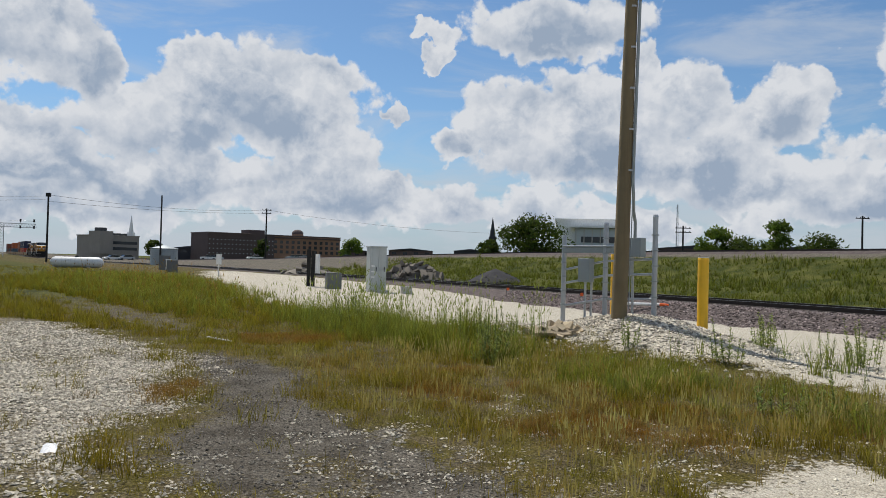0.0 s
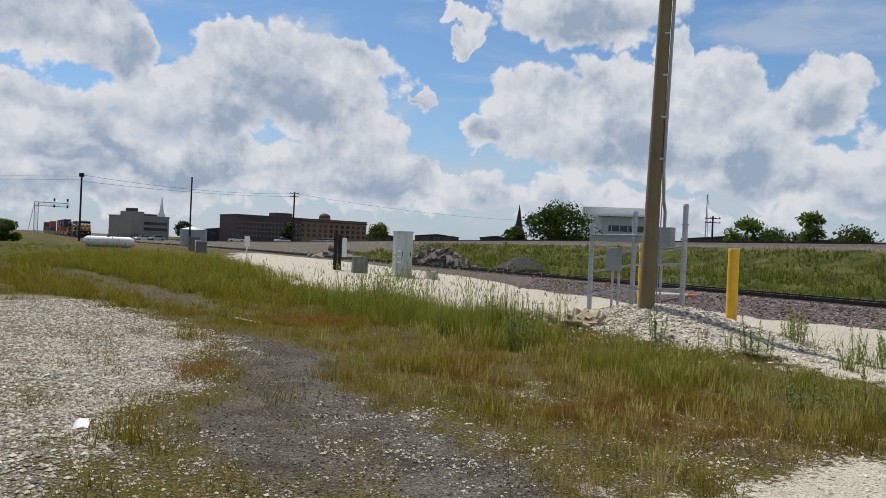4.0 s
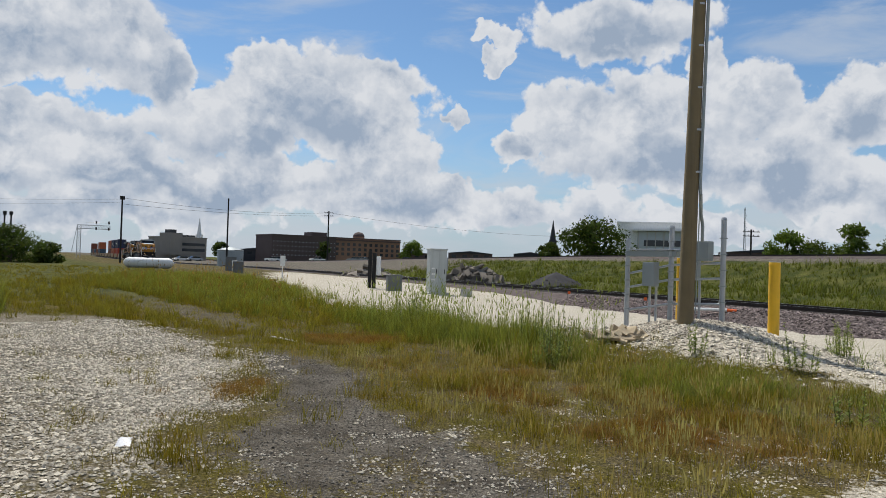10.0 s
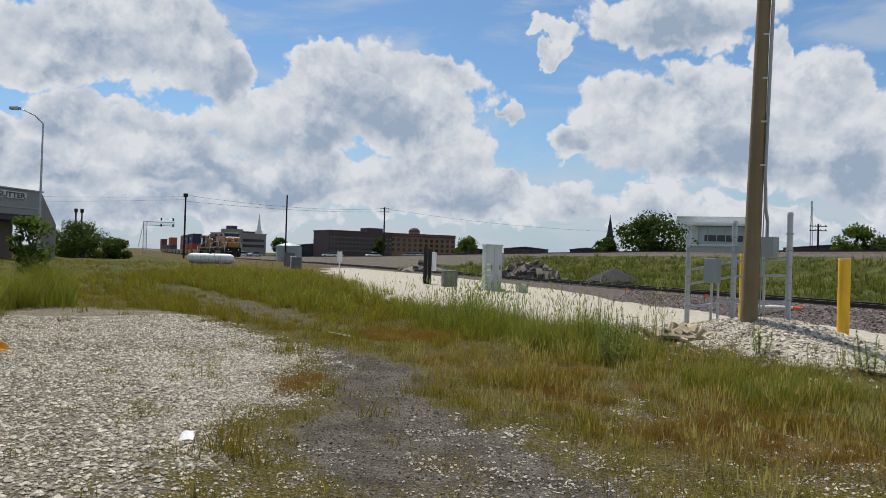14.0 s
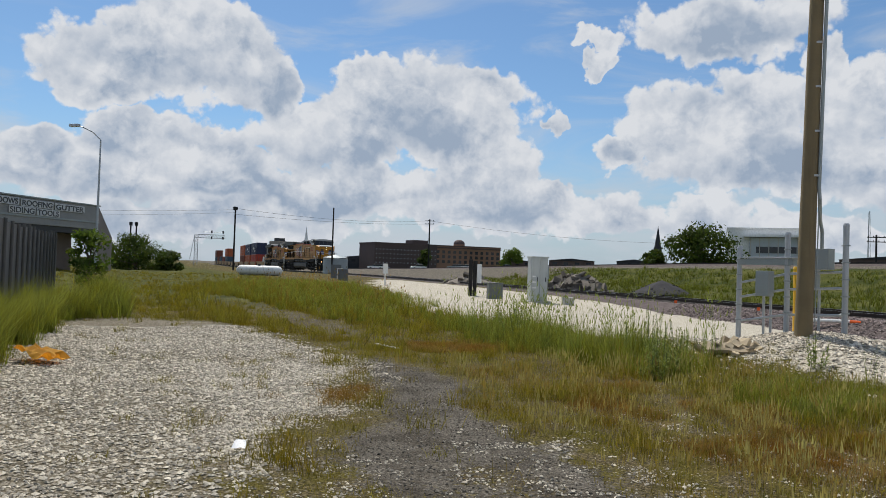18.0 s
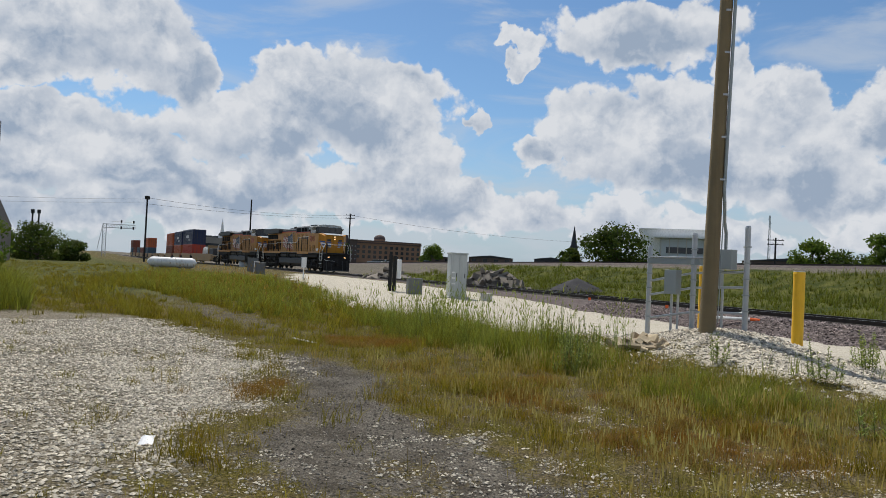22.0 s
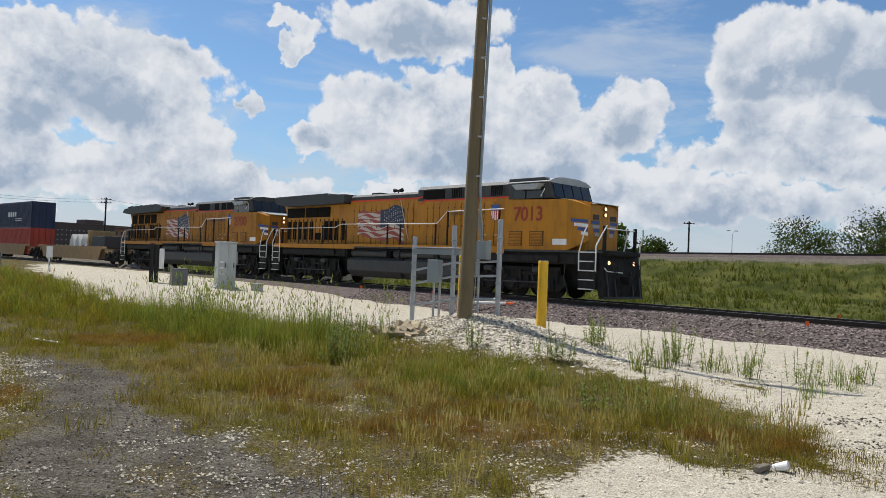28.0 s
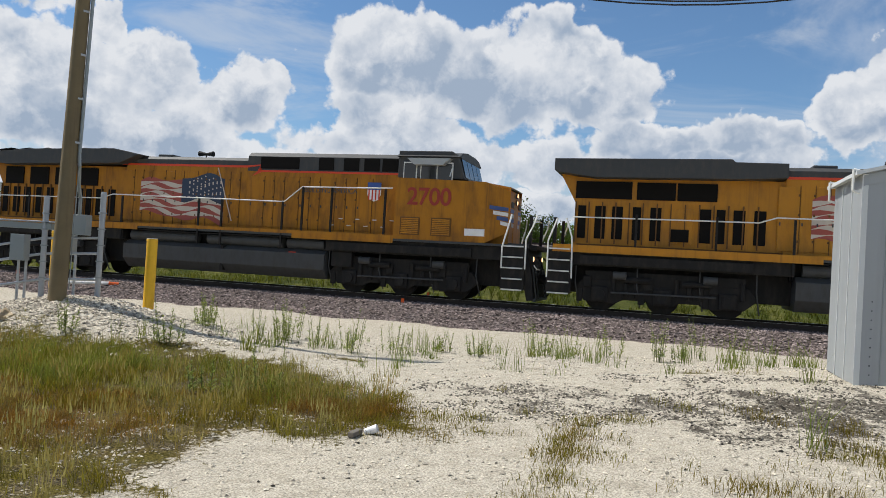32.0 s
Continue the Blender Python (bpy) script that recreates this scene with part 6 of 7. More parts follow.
# ---- buildings of the town ----
def far_building(name, label, x, y, z, turn, w, d, h, mat, rows, cols, wz0, wz1, win="window", parapet=0.35, win_h=0.5, win_w=0.55, frame=None, wings=()):
    """A block with a facade of separate window panes towards -y of its own axes."""
    o = empty(name, Matrix.Translation((x, y, z)) @ pose(0, 0, 0, 0, 0, turn), label, "building")
    part("wall", box(0, w, 0, d, -4, h), M[mat], o)
    part("roof", box(-0.15, w + 0.15, -0.15, d + 0.15, h, h + parapet, 0.05), M[frame or mat], o)
    fl = (wz1 - wz0) / rows
    for r in range(rows):
        for c in range(cols):
            x0 = w * (c + 0.5 - win_w / 2) / cols
            z0 = wz0 + fl * r
            wd = part("window", box(x0, x0 + w * win_w / cols, -0.05, 0.05, z0, z0 + fl * win_h), M[win], o)
    return o


hospital = far_building("brick_block", "long dark brown brick office block with rows of windows", -71.6, 224.1, 2.2, 39.0, 22.0, 14, 6.6, "brick_dark", 4, 18, 0.4, 6.0, win="light_window", win_h=0.20, win_w=0.26)
part("roof_house", box(15, 20.5, 4, 10, 6.6, 8.3), M["brick_dark"], hospital)
tan = far_building("tan_block", "tan brick public building with tall windows and a small dome", -57.0, 238.0, 2.6, 34.0, 26.0, 14, 6.2, "brick_tan", 3, 13, 0.6, 5.4, frame="brick_dark", win_h=0.62, win_w=0.5)
part("cornice", box(-0.2, 26.2, -0.3, 0, 5.5, 5.9), M["brick_dark"], tan)
dome = part("dome", rod((12.2, 4, 6.4), (12.2, 4, 7.4), 2.0, None, 20, 1.9), M["brick_tan"], tan)
bm = bmesh.new()
bmesh.ops.create_uvsphere(bm, u_segments=20, v_segments=10, radius=1.95, matrix=Matrix.Translation((12.2, 4, 7.3)) @ Matrix.Diagonal((1, 1, 0.75, 1)))
part("dome_cap", bm, M["brick_dark"], dome)
office = far_building("white_office", "pale concrete low office with dark ribbon windows", -98.4, 211.5, 1.6, 56.0, 12.4, 12, 5.2, "beige", 2, 1, 1.2, 4.6, win_h=0.5, win_w=0.9)
part("stair_tower", box(-0.5, 3.4, -1.0, 5, 0, 6.6), M["beige"], office)
part("plant_room", box(0.6, 2.6, 1, 4, 6.6, 7.6), M["dark"], office)
for i, (x0, x1) in enumerate(((5.5, 6.3), (7.5, 8.2), (9.4, 10.3))):
    part("roof_unit", box(x0, x1, 3, 5, 5.2, 6.2), M["dark"], office)
civic = far_building("white_civic_building", "white modern building with a projecting glazed front behind the embankment", 27.0, 178.5, 4.0, -8.0, 15.0, 12, 8.6, "white", 1, 1, 2.0, 2.2, win_w=0.1)
part("glazed_front", box(4.6, 14.6, -1.6, 0.5, 0.5, 6.6), M["light_window"], civic)
part("flat_roof", box(3.4, 16.5, -3.0, 1.5, 6.7, 7.2), M["white"], civic)
for i in range(6):
    part("mullion", box(4.7 + i * 1.9, 4.9 + i * 1.9, -1.75, -1.55, 0.5, 6.6), M["concrete"], civic)
part("dark_band", box(6.0, 14.6, -1.72, -1.58, 3.2, 4.6), M["window"], civic)
low_bits = ((-88, 236, 2.0, 14, 6, 2.0, "slate"), (-70, 255, 2.2, 12, 6, 1.8, "concrete"), (-20, 270, 3.2, 16, 8, 2.4, "brick_dark"), (4, 275, 3.4, 12, 8, 2.6, "slate"), (20, 270, 3.5, 18, 8, 2.0, "concrete"), (52, 176, 4.0, 16, 8, 2.4, "brick_dark"), (70, 165, 4.4, 22, 8, 2.0, "slate"), (-40, 268, 2.8, 14, 8, 2.0, "brick_dark"))
for x, y, z, w, d, h, mm in low_bits:
    o = empty("low_building", Matrix.Translation((x, y, z)), "low " + {"slate": "dark", "concrete": "pale", "brick_dark": "brown"}[mm] + " building far behind the tracks", "building", "low town buildings")
    part("wall", box(0, w, 0, d, -4, h), M[mm], o)
    part("roof", prism([(-0.3, h), (w + 0.3, h), (w * 0.5, h + 0.8)], -0.3, d + 0.3), M["slate"], o)
    for i in range(4):
        part("window", box(w * (i + 0.3) / 4, w * (i + 0.7) / 4, -0.05, 0.05, h * 0.35, h * 0.75), M["window"], o)

bin_z = ground_z(109.5, 23.9)
steel_bin = empty("steel_bin", Matrix.Translation((-39.6, 104.8, bin_z)), "squat grey corrugated steel bin beside the line", "bin")
bm = bmesh.new()
for i in range(9):
    rod((0, 0, 0.27 * i - 0.1), (0, 0, 0.27 * i + 0.13), 1.86, bm, 28, 1.82)
    rod((0, 0, 0.27 * i + 0.13), (0, 0, 0.27 * i + 0.17), 1.86, bm, 28, 1.86)
part("drum", bm, M["conduit"], steel_bin)
part("cone_roof", rod((0, 0, 2.4), (0, 0, 2.85), 1.95, None, 28, 0.3), M["conduit"], steel_bin)


def parked_car(x, y, z, turn, mat, label):
    o = empty("parked_car", Matrix.Translation((x, y, z)) @ pose(0, 0, 0, 0, 0, turn), label, "car", "cars parked in the town")
    part("body", prism([(-2.2, 0.35), (-2.25, 0.75), (-2.0, 0.92), (-1.0, 0.98), (1.6, 0.98), (2.15, 0.85), (2.25, 0.55), (2.2, 0.35)], -0.88, 0.88, 0.05), M[mat], o)
    part("cabin", prism([(-1.1, 0.97), (-0.5, 1.45), (1.1, 1.45), (1.75, 0.97)], -0.76, 0.76, 0.05), M["glass"], o)
    part("roof", box(-0.45, 1.05, -0.74, 0.74, 1.44, 1.49, 0.02), M[mat], o)
    for wx in (-1.4, 1.4):
        for wy in (-0.9, 0.7):
            part("wheel", rod((wx, wy, 0.33), (wx, wy + 0.2, 0.33), 0.33, None, 14), M["black"], o)


for x, y, z, turn, mat, colour in ((-65.5, 206.0, 0.55, 20, "white", "white"), (-63.8, 206.8, 0.55, 25, "galv", "silver"), (-53.0, 208.0, 0.85, 30, "white", "white"), (-42.4, 208.6, 1.2, 15, "galv", "silver"), (-41.0, 209.2, 1.25, 20, "white", "white"), (-39.0, 209.8, 1.25, 25, "white", "white"), (-28.0, 210.5, 1.6, 10, "galv", "silver"), (-86.0, 192.0, -0.1, 50, "white", "white"), (-83.4, 194.0, 0.0, 50, "galv", "silver")):
    parked_car(x, y, z, turn, mat, colour + " car parked before the brick buildings")


def steeple(x, y, z, h, mat, label, r=2.2, base=8.0):
    o = empty("church_steeple", Matrix.Translation((x, y, z)), label, "steeple")
    part("tower", box(-r, r, -r, r, -base, h * 0.32), M[mat], o)
    part("belfry", box(-r * 0.75, r * 0.75, -r * 0.75, r * 0.75, h * 0.32, h * 0.45), M[mat], o)
    part("spire", rod((0, 0, h * 0.45), (0, 0, h), r * 0.68, None, 8, 0.05), M[mat], o)


steeple(-136.5, 322.3, 5.0, 13.6, "white", "white church steeple above the roofs", 1.6)
steeple(32.9, 498.9, 8.0, 25.0, "slate", "dark slate church spire far off", 3.2)


# ---- store with the sign, fence and lamp ----
def store():
    a, b = Vector((-37.6, 20.0, 0)), Vector((-37.8, 49.2, 0))
    d = (b - a).normalized()
    ang = math.degrees(math.atan2(d.y, d.x))
    L = (b - a).length
    o = empty("store", Matrix.Translation((a.x, a.y, 0.0)) @ pose(0, 0, 0, 0, 0, ang), "grey flat-roofed building supply store with a lettered fascia", "store")
    part("wall", box(0, L - 0.6, 1.8, 16, -1, 4.6), M["store_side"], o)
    part("fascia", box(-0.5, L, 0.0, 1.8, 3.75, 5.50, 0.03), M["store"], o)
    part("fascia_lip", box(-0.5, L + 0.02, -0.06, 0.0, 4.22, 4.34), M["conduit"], o)
    part("coping", box(-0.6, L + 0.1, -0.1, 1.9, 5.50, 5.60, 0.02), M["conduit"], o)
    # dark box stands for the shade in the recess below the fascia
    part("soffit", box(-0.5, L, 0.1, 1.8, 3.35, 3.75), M["dark"], o)
    # raked side wall running back along the line
    e = Vector((-47.7, 64.2, 0)) - b
    e2 = Vector((e.dot(d), e.dot(Vector((-d.y, d.x, 0))), 0))
    off = Vector((e2.y, -e2.x, 0)).normalized() * 0.25
    bm = bmesh.new()
    base = Vector((L, 0, 0))
    lo_v = [bm.verts.new(p) for p in (base + Vector((0, 0, -1)), base + e2 + Vector((0, 0, -1)), base + e2 + Vector((0, 0, 3.6)), base + Vector((0, 0, 5.45)))]
    hi_v = [bm.verts.new(v.co - off) for v in lo_v]
    bm.faces.new(lo_v), bm.faces.new(hi_v[::-1])
    for i in range(4):
        bm.faces.new((lo_v[(i + 1) % 4], lo_v[i], hi_v[i], hi_v[(i + 1) % 4]))
    bmesh.ops.recalc_face_normals(bm, faces=bm.faces[:])
    part("raked_side", bm, M["store_side"], o)
    for words, x, z, w in (("WINDOWS", L - 10.95, 4.98, 2.95), ("ROOFING", L - 7.75, 4.95, 2.85), ("GUTTER", L - 4.65, 4.92, 2.95), ("SIDING", L - 8.75, 4.44, 2.2), ("TOOLS", L - 6.35, 4.42, 2.1)):
        bd = part("sign_board", box(x - 0.06, x + w + 0.02, -0.09, -0.06, z - 0.06, z + 0.42, 0.008), M["sign"], o)
        t = lettering(words, 0.50, M["ink"], bd, Matrix.Identity(4), "lettering", bold=0.014)
        wide = max(v.co.x for v in t.data.vertices)
        t.matrix_local = Matrix.Translation((x, -0.095, z)) @ pose(0, 0, 0, 90, 0, 0) @ Matrix.Diagonal((w * 0.97 / wide, 1, 1, 1))


store()


def fence():
    o = empty("panel_fence", Matrix.Identity(4), "weathered grey solid panel fence with steel posts", "fence")
    n0, n1 = -2.55, -4.2
    s = 3.0
    while s < 33:
        nn = n0 + (n1 - n0) * (s - 3) / 30
        n2 = n0 + (n1 - n0) * (s + 1.2 - 3) / 30
        p, q = on_ground(s, nn), on_ground(s + 1.2, n2)
        d = (q - p)
        m = Matrix.Translation(p) @ pose(0, 0, 0, 0, 0, math.degrees(math.atan2(d.y, d.x)))
        pn = part("panel", box(0.0, 1.17, -0.02, 0.02, 0.05, 2.45 + 0.02 * math.sin(s * 3)), M["fence"], o)
        pn.matrix_local = m
        po = part("post", rod((0, -0.05, -0.2), (0, -0.05, 2.5), 0.04, None, 10), M["fence"], o)
        po.matrix_local = m
        for i in range(7):
            rb = part("rib", box(0.08 + i * 0.155, 0.11 + i * 0.155, 0.02, 0.04, 0.05, 2.4), M["fence"], pn)
        s += 1.2


fence()


def street_lamp(x, y, z, h, dx, dy, label, heads=1):
    o = empty("street_lamp", Matrix.Translation((x, y, z)), label, "street lamp")
    part("mast", rod((0, 0, 0), (0, 0, h), 0.10, None, 10, 0.05), M["galv"], o)
    part("arm", pipe([(0, 0, h), (dx * 0.3, dy * 0.3, h + 0.45), (dx * 0.7, dy * 0.7, h + 0.72), (dx, dy, h + 0.75)], 0.04), M["galv"], o)
    for k in ([1] if heads == 1 else [1, -1]):
        part("lamp_head", box(dx * k - 0.35, dx * k + 0.35, dy - 0.14, dy + 0.14, h + 0.66, h + 0.86, 0.05), M["galv"], o)


street_lamp(-33.6, 43.6, 0.6, 9.0, -1.1, -1.2, "grey cobra-head street lamp beside the store")


# ---- line poles, masts, wires ----
def line_pole(x, y, z, h, label, arms=1, r=0.14, mat="pole", lamp=False, width=1.2):
    o = empty("line_pole", Matrix.Translation((x, y, z)), label, "pole", "line poles")
    part("shaft", rod((0, 0, -4), (0, 0, h), r, None, 10, r * 0.75), M[mat], o)
    for i in range(arms):
        ar = part("crossarm", box(-width, width, -0.07, 0.07, h - 0.5 - 0.8 * i, h - 0.36 - 0.8 * i), M["black"], o)
        for k in range(4):
            part("insulator", rod((-width * 0.85 + k * width * 0.56, 0, h - 0.36 - 0.8 * i), (-width * 0.85 + k * width * 0.56, 0, h - 0.16 - 0.8 * i), 0.06, None, 6), M["black"], ar)
    if lamp:
        part("lamp_cluster", box(-0.30, 0.30, -0.30, 0.30, h - 0.45, h + 0.15, 0.08), M["black"], o)
    return o


line_pole(-61.54, 114.56, 1.0, 9.75, "tall dark lamp mast beside the line", 0, 0.17, "black", True)
line_pole(-39.4, 102.8, 1.5, 8.5, "slim bare wooden pole", 0, 0.13, "black")
line_pole(-44.5, 184.8, 4.0, 10.0, "wooden line pole with a crossarm", 2, 0.22, "black")
line_pole(47.0 / 1.6, 205.0, 4.0, 9.5, "wooden line pole behind the embankment", 2, 0.2, "black")
line_pole(46.0, 142.0, 4.2, 5.6, "wooden line pole behind the embankment", 2, 0.2, "black", width=1.5)
line_pole(73.9, 130.4, 4.8, 6.9, "wooden line pole beyond the embankment", 1, 0.2, "black")
line_pole(57.4, 18.6, 3.2, 8.6, "wooden line pole with a crossarm beyond the embankment", 1, 0.16, "black", width=1.25)
line_pole(-57, 66, 0, 7.4, "slim pale metal mast behind the trees", 0, 0.09, "galv")
street_lamp(91.3, 143.2, 4.0, 6.4, 0.9, 0.0, "dark double-headed street lamp far off", 2)
for x, y, h in ((-56.6, 79.6, 5.6), (-56.1, 80.0, 5.6)):
    o = empty("vent_stack", Matrix.Translation((x, y, 0)), "thin dark twin stack behind the tree", "stack", "twin stacks")
    part("pipe", rod((0, 0, 0), (0, 0, h), 0.09, None, 8), M["black"], o)
    part("cap", box(-0.15, 0.15, -0.15, 0.15, h, h + 0.45, 0.05), M["black"], o)
o = empty("lattice_mast", Matrix.Translation((60.0, 190.0, 4.0)), "thin lattice radio mast", "mast")
bm = bmesh.new()
for k in range(3):
    a = k * 2.094
    rod((0.4 * math.cos(a), 0.4 * math.sin(a), 0), (0.12 * math.cos(a), 0.12 * math.sin(a), 14.0), 0.06, bm, 5)
part("legs", bm, M["conduit"], o)
bm = bmesh.new()
for i in range(14):
    a = i * 2.094
    rod((0.38 * math.cos(a), 0.38 * math.sin(a), i), (0.38 * math.cos(a + 2.094), 0.38 * math.sin(a + 2.094), i + 1), 0.03, bm, 4)
part("bracing", bm, M["conduit"], o)


def signal_bridge():
    base = Vector((-154.7, 257.1, 11.5 - 8.2))
    ang = 30.0
    o = empty("signal_bridge", Matrix.Translation(base) @ pose(0, 0, 0, 0, 0, ang), "grey lattice cantilever signal bridge over the tracks", "signal bridge")
    H, W = 8.2, 11.0
    for x in (0, 1.2):
        for y in (-0.6, 0.6):
            part("leg", box(x - 0.1, x + 0.1, y - 0.1, y + 0.1, -5.0, H), M["galv"], o)
    bm = bmesh.new()
    for i in range(-3, 8):
        rod((0, -0.6, i), (1.2, -0.6, i + 1), 0.06, bm, 5)
        rod((1.2, -0.6, i), (0, -0.6, i + 1), 0.06, bm, 5)
    part("leg_bracing", bm, M["galv"], o)
    part("back_stay", rod((-1.6, 0, -1.5), (0, 0, H), 0.09), M["galv"], o)
    for z in (H - 1.3, H):
        part("chord", box(0, W, -0.6, -0.45, z - 0.09, z + 0.09), M["galv"], o)
        part("chord", box(0, W, 0.45, 0.6, z - 0.09, z + 0.09), M["galv"], o)
    bm = bmesh.new()
    for i in range(10):
        rod((1.2 + i, -0.55, H - 1.3), (1.7 + i, -0.55, H), 0.05, bm, 5)
        rod((1.7 + i, -0.55, H), (2.2 + i, -0.55, H - 1.3), 0.05, bm, 5)
    part("truss_web", bm, M["galv"], o)
    part("walkway_rail", pipe([(3, -0.6, H + 1.0), (W, -0.6, H + 1.0)], 0.05), M["galv"], o)
    for x in (3.0, 6.2, 10.4):
        part("rail_post", rod((x, -0.6, H), (x, -0.6, H + 1.0), 0.04), M["galv"], o)
    for x in (6.2, 10.4):
        for z in (H - 1.4, H + 0.9):
            sg = part("signal_head", box(x - 0.28, x + 0.28, -1.0, -0.6, z - 0.3, z + 0.75, 0.05), M["black"], o)
            part("lens", rod((x, -1.0, z + 0.4), (x, -1.06, z + 0.4), 0.12, None, 10), M["glass"], sg)


signal_bridge()


def wire(name, a, b, sag, r, label):
    a, b = Vector(a), Vector(b)
    pts = []
    for i in range(25):
        t = i / 24
        p = a.lerp(b, t)
        p.z -= sag * 4 * t * (1 - t)
        pts.append(p)
    o = part(name, pipe(pts, r, None, 5), M["wire"])
    return tagged(o, label, "wire", "overhead wires")


wire("overhead_wire", (-140, 90, 11.5), (-61.5, 114.6, 10.4), 1.6, 0.016, "thin black overhead wire between poles")
wire("overhead_wire", (-140, 96, 9.3), (-61.5, 114.6, 9.9), 1.2, 0.016, "thin black overhead wire between poles")
wire("overhead_wire", (-61.5, 114.6, 10.6), (-44.5, 184.8, 13.6), 1.0, 0.024, "thin black overhead wire between poles")
wire("overhead_wire", (-61.5, 114.6, 9.6), (-44.5, 184.8, 12.8), 0.6, 0.024, "thin black overhead wire between poles")
wire("overhead_wire", (-44.5, 184.8, 13.6), (40, 240, 12.0), 2.0, 0.026, "thin black overhead wire between poles")
for lift in (0.0, 0.05):
    wire("overhead_cable", (4.18, 16.1, 11.0 + lift), (17.93, 1.57, 9.0 + lift), 3.0 - 0.4 * lift, 0.016, "thick black overhead cable hung from the wooden pole")
line_pole(18.0, 1.5, 0.3, 9.2, "dark wooden pole that carries the overhead cable", arms=0)


# ---- rubble, stone pile ----
def heap(name, label, x, y, w, h, count, size, mat, depth=None):
    rng = random.Random(count)
    c = at_xy(x, y)
    o = empty(name, Matrix.Translation(c), label, "heap")
    bm = bmesh.new()
    bmesh.ops.create_uvsphere(bm, u_segments=20, v_segments=10, radius=1.0, matrix=Matrix.Diagonal((w * 0.95, (depth or w) * 0.9, h * 0.92, 1)))
    for v in bm.verts:
        v.co *= 1 + 0.12 * noise.noise(v.co * 1.3)
        if v.co.z < 0:
            v.co.z *= 0.1
        else:
            rr = math.hypot(v.co.x / w, v.co.y / (depth or w))
            v.co.z = h * max(0.0, 1 - rr) ** 0.8 + 0.06 * noise.noise(v.co * 3)
    part("core", bm, mat, o)
    for i in range(count):
        a, r = rng.random() * 6.283, math.sqrt(rng.random())
        px, py = math.cos(a) * r * w, math.sin(a) * r * (depth or w)
        k = size * rng.uniform(0.4, 1.2)
        b2 = box(-k, k, -k * rng.uniform(0.4, 0.9), k * 0.7, -k * 0.35, k * 0.35)
        for v in b2.verts:
            v.co += Vector((rng.uniform(-0.2, 0.2), rng.uniform(-0.2, 0.2), rng.uniform(-0.2, 0.2))) * k
        st = part("stone", b2, mat, o)
        st.matrix_local = Matrix.Translation((px, py, max(0.0, 1 - r) ** 0.8 * h)) @ pose(0, 0, 0, rng.uniform(-50, 50), rng.uniform(-50, 50), rng.uniform(0, 360))


heap("rubble_heap", "heap of broken concrete slabs beyond the rails", -2.2, 56.5, 2.7, 1.5, 70, 0.42, M["rubble"], 2.0)
heap("rubble_heap", "low heap of broken concrete beyond the rails", -12.0, 66.0, 2.6, 0.9, 40, 0.35, M["rubble"], 1.6)
heap("rock_heap", "tan broken rocks lying on the rubble mound", 2.55, 16.0, 0.75, 0.22, 34, 0.11, M["tan_rock"], 0.5)
heap("gravel_heap", "dark grey heap of gravel beyond the rails", 3.7, 51.9, 2.2, 1.1, 60, 0.07, M["gravel_pile"], 2.0)


# ---- trees and bushes ----
def tree(name, label, x, y, z, h, w, mat, leaves=2600, trunk=0.2, clear=0.25, leaf=0.16, seed=1, clumps=16):
    rng = np.random.default_rng(seed)
    o = empty(name, Matrix.Translation((x, y, z)), label, "tree")
    bm = rod((0, 0, -1.0), (0, 0, h * 0.55), trunk, None, 10, trunk * 0.5)
    cs = []
    for i in range(clumps):
        a, u = rng.random() * 6.283, rng.random()
        zz = h * (clear + (0.92 - clear) * u)
        rad = w * 0.5 * (1 - abs(u - 0.42) ** 1.6 * 1.5) * (0.25 + 0.75 * rng.random())
        c = np.array((math.cos(a) * rad, math.sin(a) * rad, zz))
        cs.append((c, w * (0.13 + 0.10 * rng.random())))
        rod((0, 0, min(zz * 0.6, h * 0.5)), tuple(c), trunk * 0.32, bm, 5, 0.02)
    part("trunk", bm, M["bark"], o)
    vs, fs, tips = [], [], []
    for i in range(leaves):
        c, r = cs[rng.integers(len(cs))]
        d = rng.normal(size=3)
        d /= np.linalg.norm(d)
        p = c + d * r * (0.55 + 0.6 * rng.random()) * np.array((1.2, 1.2, 0.85))
        s = leaf * (0.6 + 0.8 * rng.random())
        a1 = rng.normal(size=3)
        a1 /= np.linalg.norm(a1)
        a2 = np.cross(a1, d)
        a2 /= np.linalg.norm(a2) + 1e-6
        k = len(vs)
        vs += [tuple(p - a1 * s), tuple(p + a2 * s * 0.5), tuple(p + a1 * s), tuple(p - a2 * s * 0.5)]
        fs.append((k, k + 1, k + 2, k + 3))
        # leaves on a clump's upper side are coloured lighter, as if lit from above
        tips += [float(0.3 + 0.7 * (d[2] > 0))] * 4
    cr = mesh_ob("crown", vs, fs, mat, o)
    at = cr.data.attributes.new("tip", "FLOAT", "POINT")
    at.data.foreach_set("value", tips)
    return o


T, B = LEAF["tree"], LEAF["bush"]
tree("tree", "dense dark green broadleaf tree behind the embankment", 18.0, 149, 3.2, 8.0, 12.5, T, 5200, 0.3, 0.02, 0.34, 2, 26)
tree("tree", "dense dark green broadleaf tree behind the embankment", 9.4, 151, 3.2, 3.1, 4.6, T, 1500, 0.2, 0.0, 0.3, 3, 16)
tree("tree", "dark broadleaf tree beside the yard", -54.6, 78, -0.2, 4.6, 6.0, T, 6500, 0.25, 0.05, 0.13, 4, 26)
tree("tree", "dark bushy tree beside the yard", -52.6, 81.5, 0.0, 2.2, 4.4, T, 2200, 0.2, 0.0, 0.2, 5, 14)
